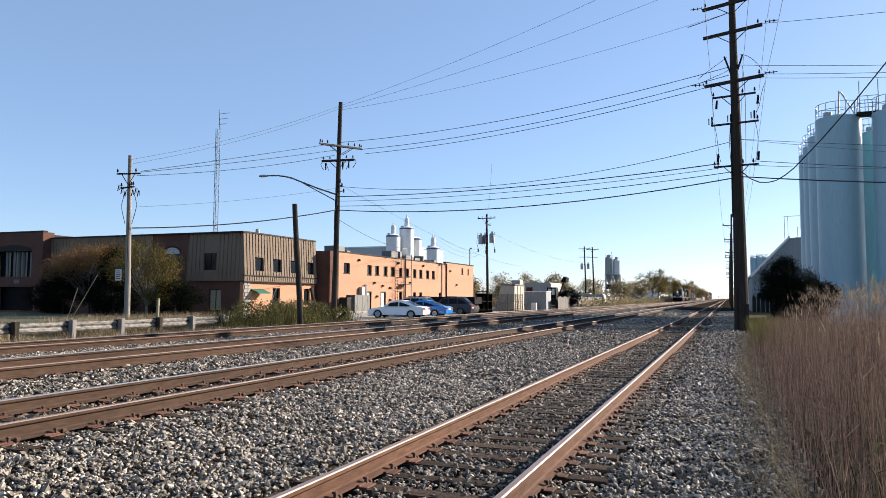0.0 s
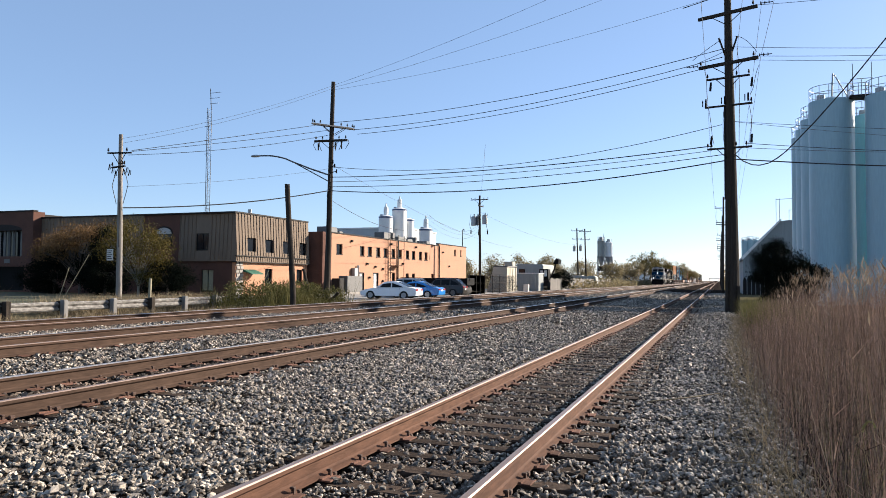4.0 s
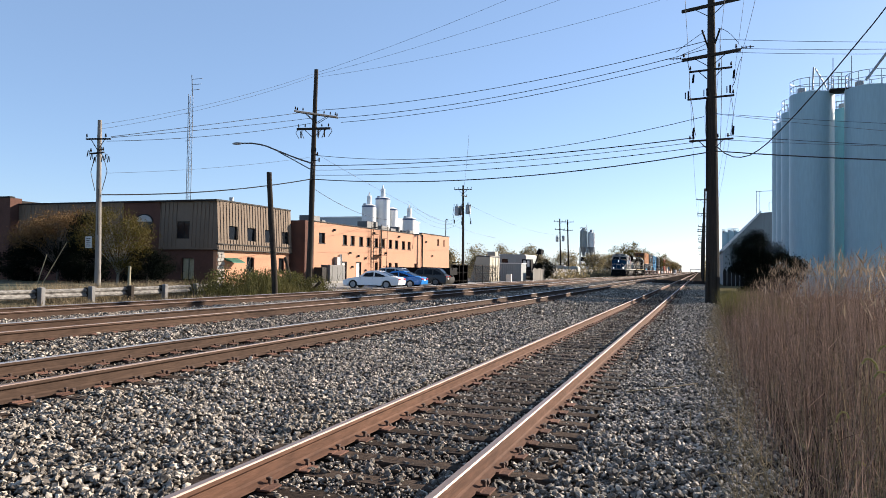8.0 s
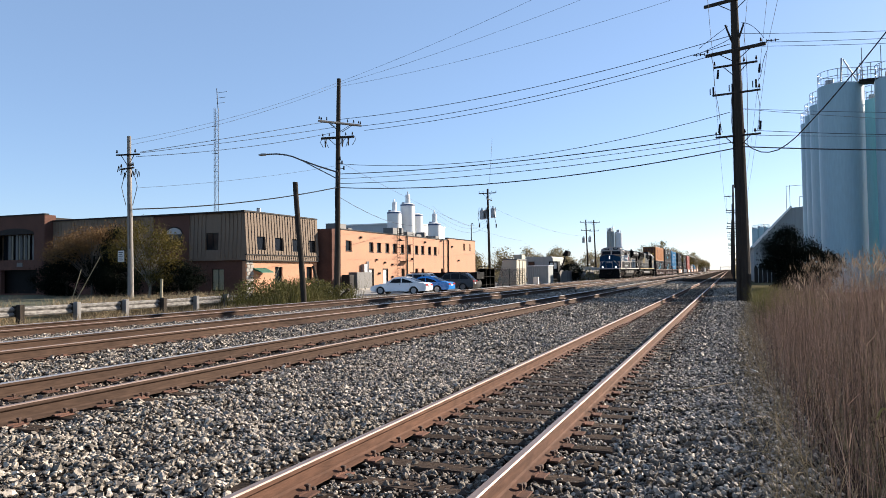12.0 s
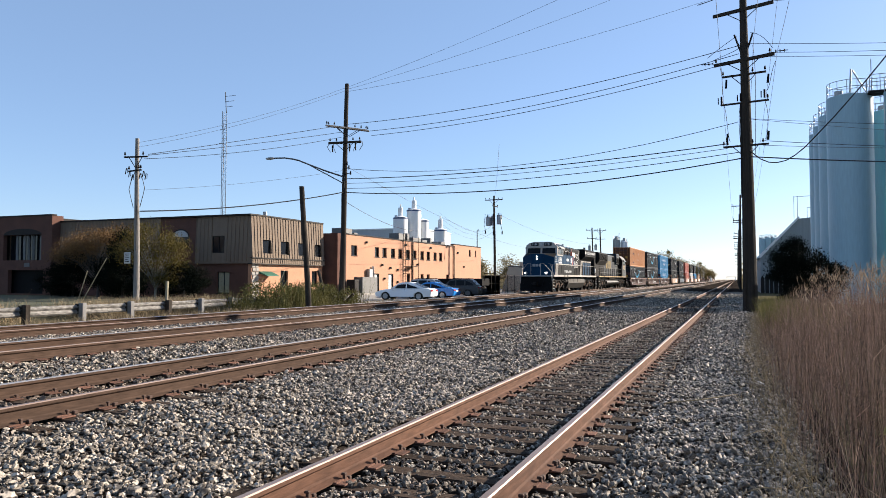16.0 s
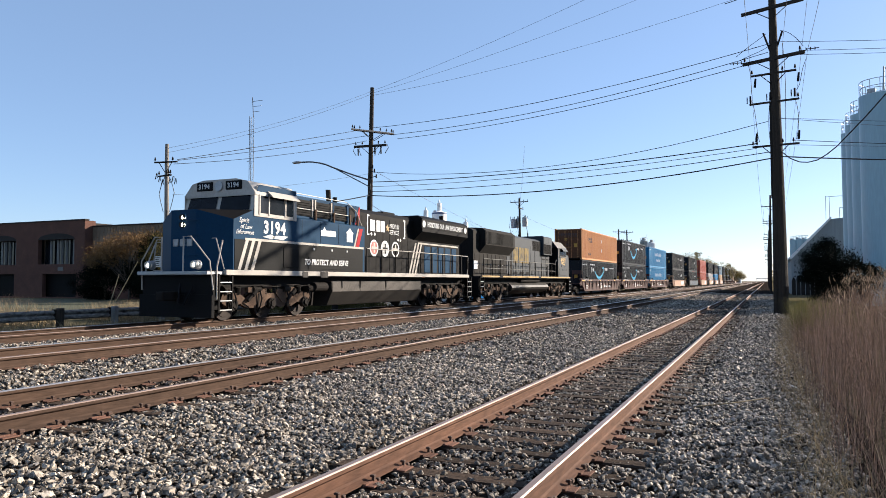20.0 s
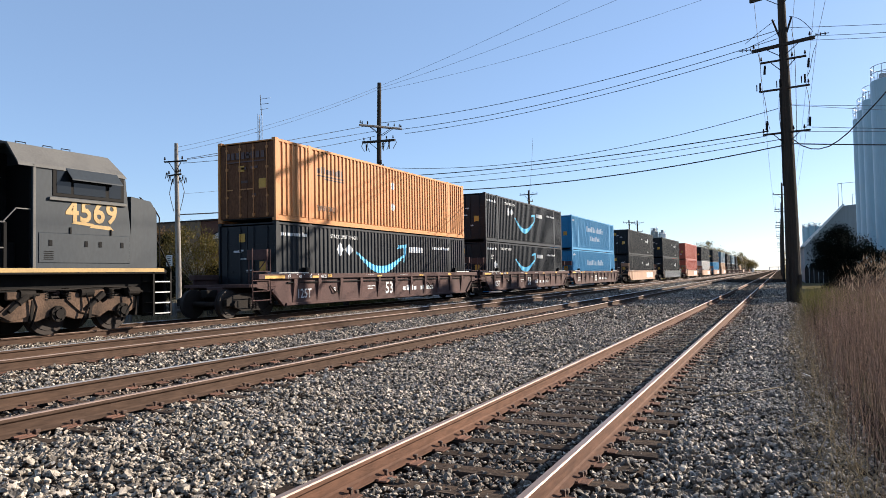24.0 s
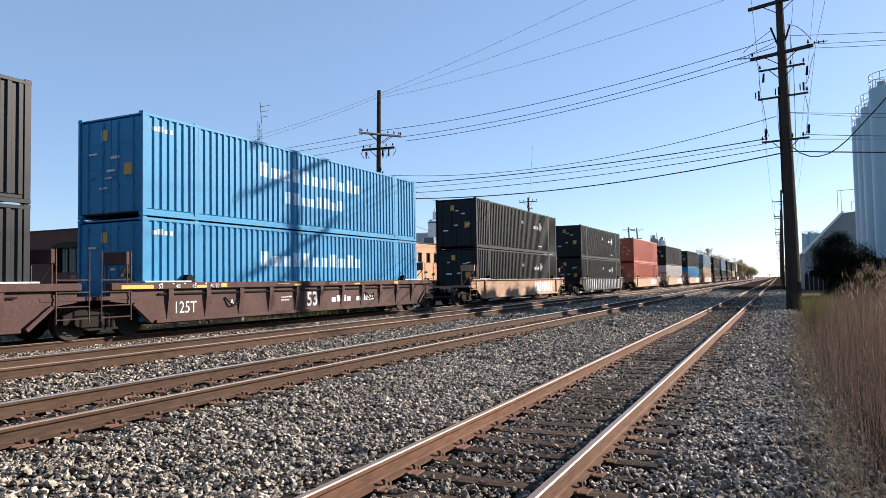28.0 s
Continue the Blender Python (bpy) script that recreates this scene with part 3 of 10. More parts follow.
stub = pole((-20.45, 31.4, -0.1), (-20.92, 31.4, 6.42), 0.155, 0.13, "short leaning dark timber pole beside the track", group="")
pole_d = pole((-31.3, 95, -0.2), (-31.4, 95, 13.3), 0.2, 0.13, "wooden utility pole with two grey transformers")
crossarm(pole_d, -0.1, 0, 12.9, 2.6, 0, (-0.95, -0.5, 0.5, 0.95))
crossarm(pole_d, -0.1, 0, 12.0, 2.2, 90, (-0.9, 0.9), brace=False)
transformer(pole_d, -0.95, -0.1, 9.9)
transformer(pole_d, -0.45, 0.45, 10.0)
transformer(pole_d, 0.62, 0.1, 10.1)
for u, dz in ((-1.35, 0.2), (-0.2, 0.0), (1.1, 0.1)):
    bm = bmesh.new()
    tube(bm, [(u, -0.2, 10.9), (u - 0.15, -0.3, 9.4), (u + 0.05, -0.25, 8.4 + dz)], 0.03, 5)
    rod(bm, (u + 0.05, -0.25, 8.4 + dz), (u + 0.05, -0.25, 7.9 + dz), 0.09, seg=6)
    part("surge_arrester", bm, M["insulator"], pole_d)
for x, h, tr in ((-31.5, 13.9, True), (-29.6, 13.7, False)):
    p = pole((x, 171, -0.2), (x - 0.35, 171, h), 0.2, 0.14, "far wooden utility pole with two crossarms")
    crossarm(p, -0.3, 0, h - 0.4, 2.9, 0, (-0.9, 0.9))
    crossarm(p, -0.3, 0, h - 2.4, 2.4, 0, (-0.9, 0.9), brace=False)
    if tr:
        transformer(p, -0.95, 0, h - 4.7)
        transformer(p, 0.55, 0, h - 4.6)

# wires between the roadside poles and the tall pole, and beyond it
def span(a, b, u, z, r, material="wire"):
    """A wire from a to b that hangs at height z at the share u of its length."""
    low = a[2] + (b[2] - a[2]) * u - z
    wire(a, b, max(low / (4 * u * (1 - u)), 0.02), r, material)


for xb, zb, xc, zc, zm, r in ((-25.55, 12.58, 0.35, 13.83, 12.93, 0.018), (-23.9, 11.95, 0.29, 13.39, 12.47, 0.018), (-23.5, 11.62, -0.82, 12.84, 12.07, 0.017),
                              (-25.6, 9.42, 0.2, 9.80, 8.78, 0.016), (-25.7, 8.69, -0.37, 8.69, 8.38, 0.026), (-25.7, 8.01, 0.32, 8.22, 7.79, 0.019), (-25.7, 7.73, 0.5, 7.91, 7.24, 0.03)):
    span((xb, 43.8, zb), (xc, 39.8, zc), 0.69, zm, r)
span((-25.7, 43.8, 8.36), (-0.32, 39.8, 8.45), 0.69, 8.12, 0.015, "wire_pale")
wire((-25.5, 43.8, 14.93), (0.35, 39.8, 16.75), 0.5, 0.009, "wire_pale")
wire((-1.75, 40.1, 16.36), (0.3, 39.8, 16.75), 0.02, 0.022)
for zb, zm in ((15.25, 16.5), (15.09, 16.2)):
    b = (-0.6, 39.8, zb + (zm + 0.35 - zb) / (0.30 if zb > 15.2 else 0.40))
    wire((-25.5, 43.8, zb), b, 0.4, 0.009, "wire_pale" if zb < 15.2 else "wire")
for xb, zb, xa, za, zm, r in ((-26.7, 12.5, -31.4, 8.77, 10.55, 0.016), (-25.9, 12.05, -31.4, 8.72, 10.15, 0.015), (-25.9, 11.69, -31.7, 8.53, 9.7, 0.015), (-25.7, 7.74, -31.95, 5.49, 6.2, 0.034)):
    span((xb, 43.8, zb), (xa, 31.3, za), 0.55, zm, r)
for zb, za in ((15.25, 9.52), (15.05, 9.25)):
    wire((-25.5, 43.8, zb), (-32.1, 31.3, za), 0.35, 0.008, "wire_pale")
wire((-25.7, 43.8, 9.3), (-31.75, 31.3, 6.71), 0.2, 0.008, "wire_pale")
for xc, zc, zt, r, pale in ((0.55, 13.90, 12.99, 0.012, 0), (1.7, 13.29, 12.53, 0.012, 0), (1.7, 13.08, 12.30, 0.011, 0), (0.6, 9.95, 9.07, 0.010, 0), (0.6, 9.94, 8.80, 0.010, 1),
                            (1.35, 8.74, 7.94, 0.014, 0), (1.35, 8.50, 7.86, 0.012, 1), (0.55, 7.97, 7.26, 0.03, 0), (1.9, 15.95, 15.5, 0.012, 0)):
    wire((xc, 39.8, zc), (31, 36, zc + (zt + 0.36 - zc) / 0.188), 0.6, r, "wire_pale" if pale else "wire")
# slack service cable that hangs from the tall pole and climbs away
bm = bmesh.new()
tube(bm, [(0.75, 39.8, 8.25), (1.2, 39.4, 7.75), (1.6, 39.1, 7.50), (1.95, 38.9, 7.43), (2.35, 38.5, 7.46), (2.72, 38.2, 7.65), (3.1, 37.9, 7.93), (3.5, 37.6, 8.33), (4.25, 37.0, 9.1), (5.4, 36.1, 10.4), (7.0, 34.9, 12.4), (9.6, 32.7, 15.9)], 0.028, 6)
solo("service_cable", bm, M["wire"], Matrix(), "slack black service cable hanging from the tall pole", "cable", "overhead wires")
for x, z in ((-1.25, 13.1), (1.45, 13.3), (0.35, 14.1), (1.5, 16.0)):
    wire((PC[0] + x, PC[1], z), (0.75 + x * 0.8, 118, z - 3.2), 1.6, 0.009)
    wire((PC[0] + x, PC[1], z), (PC[0] + x * 0.9, -20, z + 1.0), 1.6, 0.009)
for y0, y1 in ((118, 158), (158, 200), (200, 244)):
    for x in (-1.0, 1.0):
        wire((0.75 + x, y0, 13.0), (0.75 + x, y1, 13.0), 0.7, 0.010)
wire((-31.4, 95, 12.5), (-20.0, 62, 14), 0.8, 0.012, "wire_pale")
wire((-25.7, 44, 7.1), (-34.5, 76, 7.2), 0.5, 0.02)
wire((-25.6, 44, 9.6), (-33.5, 120, 7.0), 1.0, 0.012)
wire((-31.4, 95, 11), (-32.3, 171, 10), 1.0, 0.014)

# ---------- silos, shed and tanks ----------
M["silo"] = mat("silo_paint", (0.272, 0.408, 0.4624), (0.2312, 0.3604, 0.4216), rough=0.42, scale=0.6, mix=0.8, fine=0.06, bump=0.002, bscale=3, stretch=(1, 1, 0.15))
M["silo_teal"] = mat("silo_teal_paint", (0.17, 0.3825, 0.425), (0.136, 0.323, 0.3825), rough=0.4, scale=0.6, mix=0.8, fine=0.06, stretch=(1, 1, 0.15))
M["silo_white"] = mat("white_silo_paint", (0.697, 0.697, 0.6885), (0.612, 0.612, 0.6035), rough=0.5, scale=0.5, mix=0.7, fine=0.05)


def silo(x, y, r, h, label, material="silo", walkway=True, legs=0.0, fittings=True):
    t = thing("storage_silo", Matrix.Translation((x, y, -0.2)), label, "silo", "storage silos")
    bm = bmesh.new()
    rod(bm, (0, 0, legs), (0, 0, h), r, seg=40)
    part("shell", bm, M[material], t, smooth=False).data.shade_smooth()
    t.children[0].data.set_sharp_from_angle(angle=radians(40))
    for z in np.arange(legs + 2.6, h, 2.6):
        bm = bmesh.new()
        rod(bm, (0, 0, z - 0.02), (0, 0, z + 0.02), r + 0.008, seg=40, caps=False)
        part("seam", bm, M[material], t)
    bm = bmesh.new()
    rod(bm, (0, 0, h), (0, 0, h + 0.35), r, r * 0.25, seg=32)
    part("roof_cone", bm, M[material], t)
    if fittings:
        bm = bmesh.new()
        rod(bm, (-r * 0.5, -r * 0.4, h), (-r * 0.5, -r * 0.4, h + 0.42), 0.28, seg=12)
        part("hatch", bm, M["galv"], t)
    if walkway:
        for k in range(14):
            a = k / 14 * 2 * math.pi
            bm = bmesh.new()
            rod(bm, ((r - 0.05) * math.cos(a), (r - 0.05) * math.sin(a), h), ((r - 0.05) * math.cos(a), (r - 0.05) * math.sin(a), h + 1.05), 0.022, seg=5)
            part("rail_post", bm, M["galv"], t)
        for z in (0.55, 1.05):
            bm = bmesh.new()
            pts = [((r - 0.05) * math.cos(k / 32 * 2 * math.pi), (r - 0.05) * math.sin(k / 32 * 2 * math.pi), h + z) for k in range(33)]
            tube(bm, pts, 0.022, 5)
            part("guard_rail", bm, M["galv"], t)
    return t


R = 1.52
for y in (59.5, 65.9, 70.1, 73.9):
    silo(6.27 + R + (0.1 if y < 60 else 0.17), y, R, 15.2, "tall pale blue cylindrical steel silo with a railed top")
silo(9.7 + R + 0.12, 57.3, R + 0.1, 14.9, "tall pale blue cylindrical steel silo with a railed top")
silo(9.75 + R, 63.4, R, 14.7, "tall teal blue cylindrical steel silo", "silo_teal")
silo(10.0 + R, 68.5, R, 14.8, "tall teal blue cylindrical steel silo", "silo_teal")
bridge = thing("catwalk", Matrix.Translation((9.5, 58.4, 15.1)), "grey steel catwalk between two silo tops", "catwalk")
bm = bmesh.new()
box(bm, -0.6, -0.6, -0.22, 0.8, 0.6, -0.05)
part("deck", bm, M["dark_steel"], bridge)
for y in (-0.6, 0.6):
    for x in (-0.55, 0.1, 0.75):
        bm = bmesh.new()
        rod(bm, (x, y, -0.1), (x, y, 1.1), 0.025, seg=5)
        part("rail_post", bm, M["galv"], bridge)
    for z in (0.55, 1.08):
        bm = bmesh.new()
        rod(bm, (-0.6, y, z), (0.8, y, z), 0.025, seg=5)
        part("guard_rail", bm, M["galv"], bridge)
for x, z in ((-0.35, 2.35), (0.85, 2.4)):
    bm = bmesh.new()
    rod(bm, (x, 0, 0), (x, 0, z), 0.03, seg=5)
    part("mast", bm, M["galv"], bridge)
bm = bmesh.new()
rod(bm, (11.0, 57.0, 15.3), (12.6, 57.0, 17.6), 0.09, seg=8)
rod(bm, (12.6, 57.0, 17.6), (12.75, 57.0, 15.2), 0.09, seg=8)
solo("filling_pipe", bm, M["galv"], Matrix(), "bent grey filling pipe on a silo top", "pipe")
bm = bmesh.new()
rod(bm, (7.9, 59.3, 15.0), (8.0, 59.3, 17.1), 0.06, seg=8)
rod(bm, (8.1, 59.3, 17.0), (9.0, 59.3, 15.2), 0.045, seg=8)
solo("filling_pipe", bm, M["galv"], Matrix(), "upright grey filling pipe on a silo top", "pipe")

M["shed"] = mat("shed_cladding", (0.2244, 0.2448, 0.2516), (0.1632, 0.1836, 0.1904), rough=0.6, scale=0.8, mix=0.8, fine=0.1, stretch=(6, 6, 0.3))
shed = thing("warehouse", Matrix.Translation((0, 100, -0.2)), "grey metal warehouse with a sloping gable roof", "warehouse")
bm = bmesh.new()
prism(bm, [(2.9, 0), (2.9, 4.7), (7.4, 9.5), (9.2, 9.65), (22, 9.65), (22, 0)], "y", 0, 40)
part("wall", bm, M["shed"], shed)
bm = bmesh.new()
prism(bm, [(2.6, 4.55), (2.6, 4.75), (7.35, 9.75), (7.5, 9.6), (2.95, 4.6)], "y", -0.3, 40)
part("roof_edge", bm, M["silo_white"], shed)
bm = bmesh.new()
for x in (6.9, 7.3):
    rod(bm, (x, 0.4, 9.2), (x, 0.4, 12.4), 0.03, seg=5)
rod(bm, (6.9, 0.4, 12.3), (9.4, 0.4, 12.4), 0.03, seg=5)
rod(bm, (8.4, 0.4, 9.6), (8.4, 0.4, 10.9), 0.03, seg=5)
rod(bm, (8.4, 0.4, 10.9), (9.4, 0.4, 10.9), 0.03, seg=5)
part("roof_railing", bm, M["galv"], shed)
for i in range(9):
    bm = bmesh.new()
    prism(bm, [(i * 0.5 + 3.0, 0), (i * 0.5 + 3.0, 1.9 + 0.25 * (i % 3)), (i * 0.5 + 3.2, 2.3 + 0.25 * (i % 2)), (i * 0.5 + 3.42, 1.9 + 0.2 * (i % 4)), (i * 0.5 + 3.42, 0)], "y", -2.4, -2.2)
    solo("fence_board", bm, M["dark_steel"], Matrix.Translation((-0.2, 99, -0.2)), "dark upright board of a fence by the warehouse", "fence board", "dark fence boards")
for k, (x, y, h) in enumerate(((6.9, 220, 13.1), (8.4, 220, 13.4), (9.9, 221, 13.3))):
    silo(x, y, 0.85, h, "far pale blue tank with a cluttered railed top", "silo", True)

# ---------- white plant behind the orange building ----------
for x, y, r, h, cap in ((-63.0, 130, 1.45, 14.2, 1), (-61.6, 133.5, 1.5, 16.0, 1), (-60.6, 136, 1.15, 14.0, 0), (-54.2, 130, 1.3, 11.5, 1)):
    s = silo(x, y, r, h, "white cylindrical silo with a dark blue band under its top", "silo_white", False)
    bm = bmesh.new()
    rod(bm, (0, 0, h - 0.35), (0, 0, h - 0.05), r + 0.03, seg=32)
    part("band", bm, mat("blue_band", (0.034, 0.0612, 0.1496), rough=0.5), s, "dark blue painted band")
    if cap:
        bm = bmesh.new()
        rod(bm, (0, 0, h + 0.2), (0, 0, h + 2.0), 0.5, 0.45, seg=16)
        rod(bm, (0, 0, h + 2.0), (0, 0, h + 2.7), 0.2, 0.12, seg=8)
        part("filter_cap", bm, M["silo_white"], s)
plant = thing("plant_building", Matrix.Translation((-70, 140, 0)), "large white metal clad plant building behind the offices", "building")
bm = bmesh.new()
box(bm, -12, 0, -0.2, 6, 20, 12.4)
part("wall", bm, mat("white_cladding", (0.374, 0.3944, 0.408), (0.3196, 0.34, 0.3536), rough=0.6, scale=0.4, fine=0.06, stretch=(4, 4, 0.2)), plant)
bm = bmesh.new()
box(bm, -12.15, -0.15, 12.4, 6.15, 20.15, 12.65)
part("parapet", bm, M["silo_white"], plant)

# grey batching silos by the far yard
M["batch_grey"] = mat("batch_plant_grey_paint", (0.30, 0.32, 0.30), (0.22, 0.235, 0.22), rough=0.6, scale=0.7, mix=0.8, fine=0.1, stretch=(3, 3, 0.3))
for x, y, r, h, m in ((-30.5, 200, 1.0, 12.6, "batch_grey"), (-28.55, 201, 0.98, 12.1, "silo_white")):
    s = silo(x, y, r, h, "far grey batching silo on a steel frame", m, x < -30, legs=8.2)
    for k in range(18):
        a = k / 18 * 2 * math.pi
        bm = bmesh.new()
        rod(bm, (r * math.cos(a), r * math.sin(a), 8.2), (r * math.cos(a), r * math.sin(a), h), 0.035, seg=4)
        part("stiffener", bm, M[m], s)
    for dx in (-r * 0.9, r * 0.9):
        for dy in (-r * 0.9, r * 0.9):
            bm = bmesh.new()
            rod(bm, (dx, dy, 0), (dx, dy, 8.3), 0.11, seg=6)
            part("leg", bm, M["galv"], s)
        for z0, z1 in ((0.5, 3.0), (3.0, 5.6), (5.6, 8.1)):
            bm = bmesh.new()
            rod(bm, (dx, -r * 0.9, z0), (dx, r * 0.9, z1), 0.06, seg=5)
            part("brace", bm, M["galv"], s)
    for z0, z1 in ((0.5, 3.0), (3.0, 5.6), (5.6, 8.1)):
        for q in (-1, 1):
            bm = bmesh.new()
            rod(bm, (-r * 0.9 * q, -r * 0.9, z0), (r * 0.9 * q, -r * 0.9, z1), 0.06, seg=5)
            part("brace", bm, M["galv"], s)
    bm = bmesh.new()
    rod(bm, (0, 0, 8.25), (0, 0, 5.6), r, 0.3, seg=20)
    part("hopper", bm, M["galv"], s)
    bm = bmesh.new()
    box(bm, -0.7, -0.6, 4.2, 0.7, 0.6, 5.5, 0.04)
    part("weigh_hopper", bm, M["dark_steel"], s)
    bm = bmesh.new()
    box(bm, -0.4, -0.4, h + 0.1, 0.35, 0.4, h + 1.0, 0.05)
    part("dust_filter", bm, M["galv"], s)
    bm = bmesh.new()
    rod(bm, (0.55, 0, h), (0.75, 0, h + 1.9 if x < -30 else h + 0.9), 0.06, seg=6)
    part("vent_pipe", bm, M["galv"], s)
ramp = thing("conveyor", Matrix.Translation((-27.2, 199.5, -0.2)), "far inclined steel conveyor beside the batching silos", "conveyor")
bm = bmesh.new()
box(bm, -0.3, -0.5, 0, 6.5, 0.5, 0.35, 0.02, pose(0, 0, 4.6, 0, 33, 0))
part("belt_frame", bm, M["dark_steel"], ramp)
for x, z in ((1.6, 3.5), (4.2, 1.8)):
    bm = bmesh.new()
    rod(bm, (x, 0, 0), (x, 0, z), 0.09, seg=6)
    part("trestle", bm, M["dark_steel"], ramp)

# ---------- the train: well cars and containers ----------
def ribbed(bm, x, y0, y1, z0, z1, pitch, depth, face):
    """A trapezoid-ribbed sheet in the plane x, ribs upright, facing +x (face = 1) or -x."""
    pts, y, up = [], y0, False
    while y < y1 - 1e-4:
        e = min(y + pitch * 0.5, y1)
        a, b = (0, depth) if not up else (depth, 0)
        mid = min(y + pitch * 0.36, y1)
        pts += [(y, a), (mid, a)]
        y, up = e, not up
    pts.append((y1, 0))
    pts[0] = (y0, 0)
    lo = [bm.verts.new((x - face * d, y, z0)) for y, d in pts]
    hi = [bm.verts.new((x - face * d, y, z1)) for y, d in pts]
    for i in range(len(pts) - 1):
        q = (lo[i], lo[i + 1], hi[i + 1], hi[i])
        bm.faces.new(q if face > 0 else q[::-1])


def ribbed_end(bm, y, x0, x1, z0, z1, pitch, depth, face):
    pts, x, up = [], x0, False
    while x < x1 - 1e-4:
        e = min(x + pitch * 0.5, x1)
        a = depth if up else 0
        pts += [(x, a), (min(x + pitch * 0.36, x1), a)]
        x, up = e, not up
    pts.append((x1, 0))
    pts[0] = (x0, 0)
    lo = [bm.verts.new((x, y - face * d, z0)) for x, d in pts]
    hi = [bm.verts.new((x, y - face * d, z1)) for x, d in pts]
    for i in range(len(pts) - 1):
        q = (lo[i], hi[i], hi[i + 1], lo[i + 1])
        bm.faces.new(q if face > 0 else q[::-1])


M["white_mark"] = mat("white_marking", (0.52, 0.53, 0.54), (0.40, 0.41, 0.42), rough=0.6, scale=6, fine=0.2)
M["yellow_mark"] = mat("yellow_marking", (0.50, 0.27, 0.035), rough=0.6, scale=6, fine=0.15)
PAINT = {
    "orange": mat("orange_container_paint", (0.459, 0.2082, 0.0723), (0.357, 0.1487, 0.0638), rough=0.6, spec=0.2, scale=1.4, mix=0.75, fine=0.08, stretch=(1, 1, 0.3)),
    "black": mat("black_container_paint", (0.0115, 0.0142, 0.0188), (0.0078, 0.0096, 0.0128), rough=0.45, spec=0.16, scale=0.9, mix=0.7, fine=0.1),
    "blue": mat("blue_container_paint", (0.0298, 0.1955, 0.3655), (0.0255, 0.1615, 0.3145), rough=0.55, spec=0.15, scale=0.9, mix=0.7, fine=0.08),
    "grey": mat("charcoal_container_paint", (0.0155, 0.0182, 0.0218), (0.0105, 0.0124, 0.0148), rough=0.55, spec=0.12, scale=0.9, mix=0.7, fine=0.1),
    "red": mat("red_container_paint", (0.3825, 0.0638, 0.0281), (0.306, 0.051, 0.0255), rough=0.5, scale=0.9, mix=0.7, fine=0.08),
    "white": mat("white_container_paint", (0.4216, 0.408, 0.3876), (0.3536, 0.34, 0.3196), rough=0.5, scale=0.9, mix=0.7, fine=0.06),
    "tan": mat("tan_container_paint", (0.374, 0.2312, 0.1292), (0.3128, 0.1972, 0.1156), rough=0.5, scale=0.9, mix=0.7, fine=0.08),
    "teal": mat("slate_blue_container_paint", (0.068, 0.136, 0.1836), (0.0544, 0.1088, 0.1496), rough=0.5, scale=0.9, mix=0.7, fine=0.08),
}
# orange door paint: rust stain, darkened further for the shade on the end
RUSTY_SHADED = mat("rusty_shaded_orange_paint", (0.145, 0.066, 0.033), (0.070, 0.034, 0.021), rough=0.8, spec=0.1, scale=1.6, mix=0.9, fine=0.25, stretch=(1, 1, 0.35))
CL, CW, CH = 16.15, 2.59, 2.896      # a 53 foot container
POST = 1.98                            # lifting posts stand this far in from each end
CONTAINER_MESH = {}


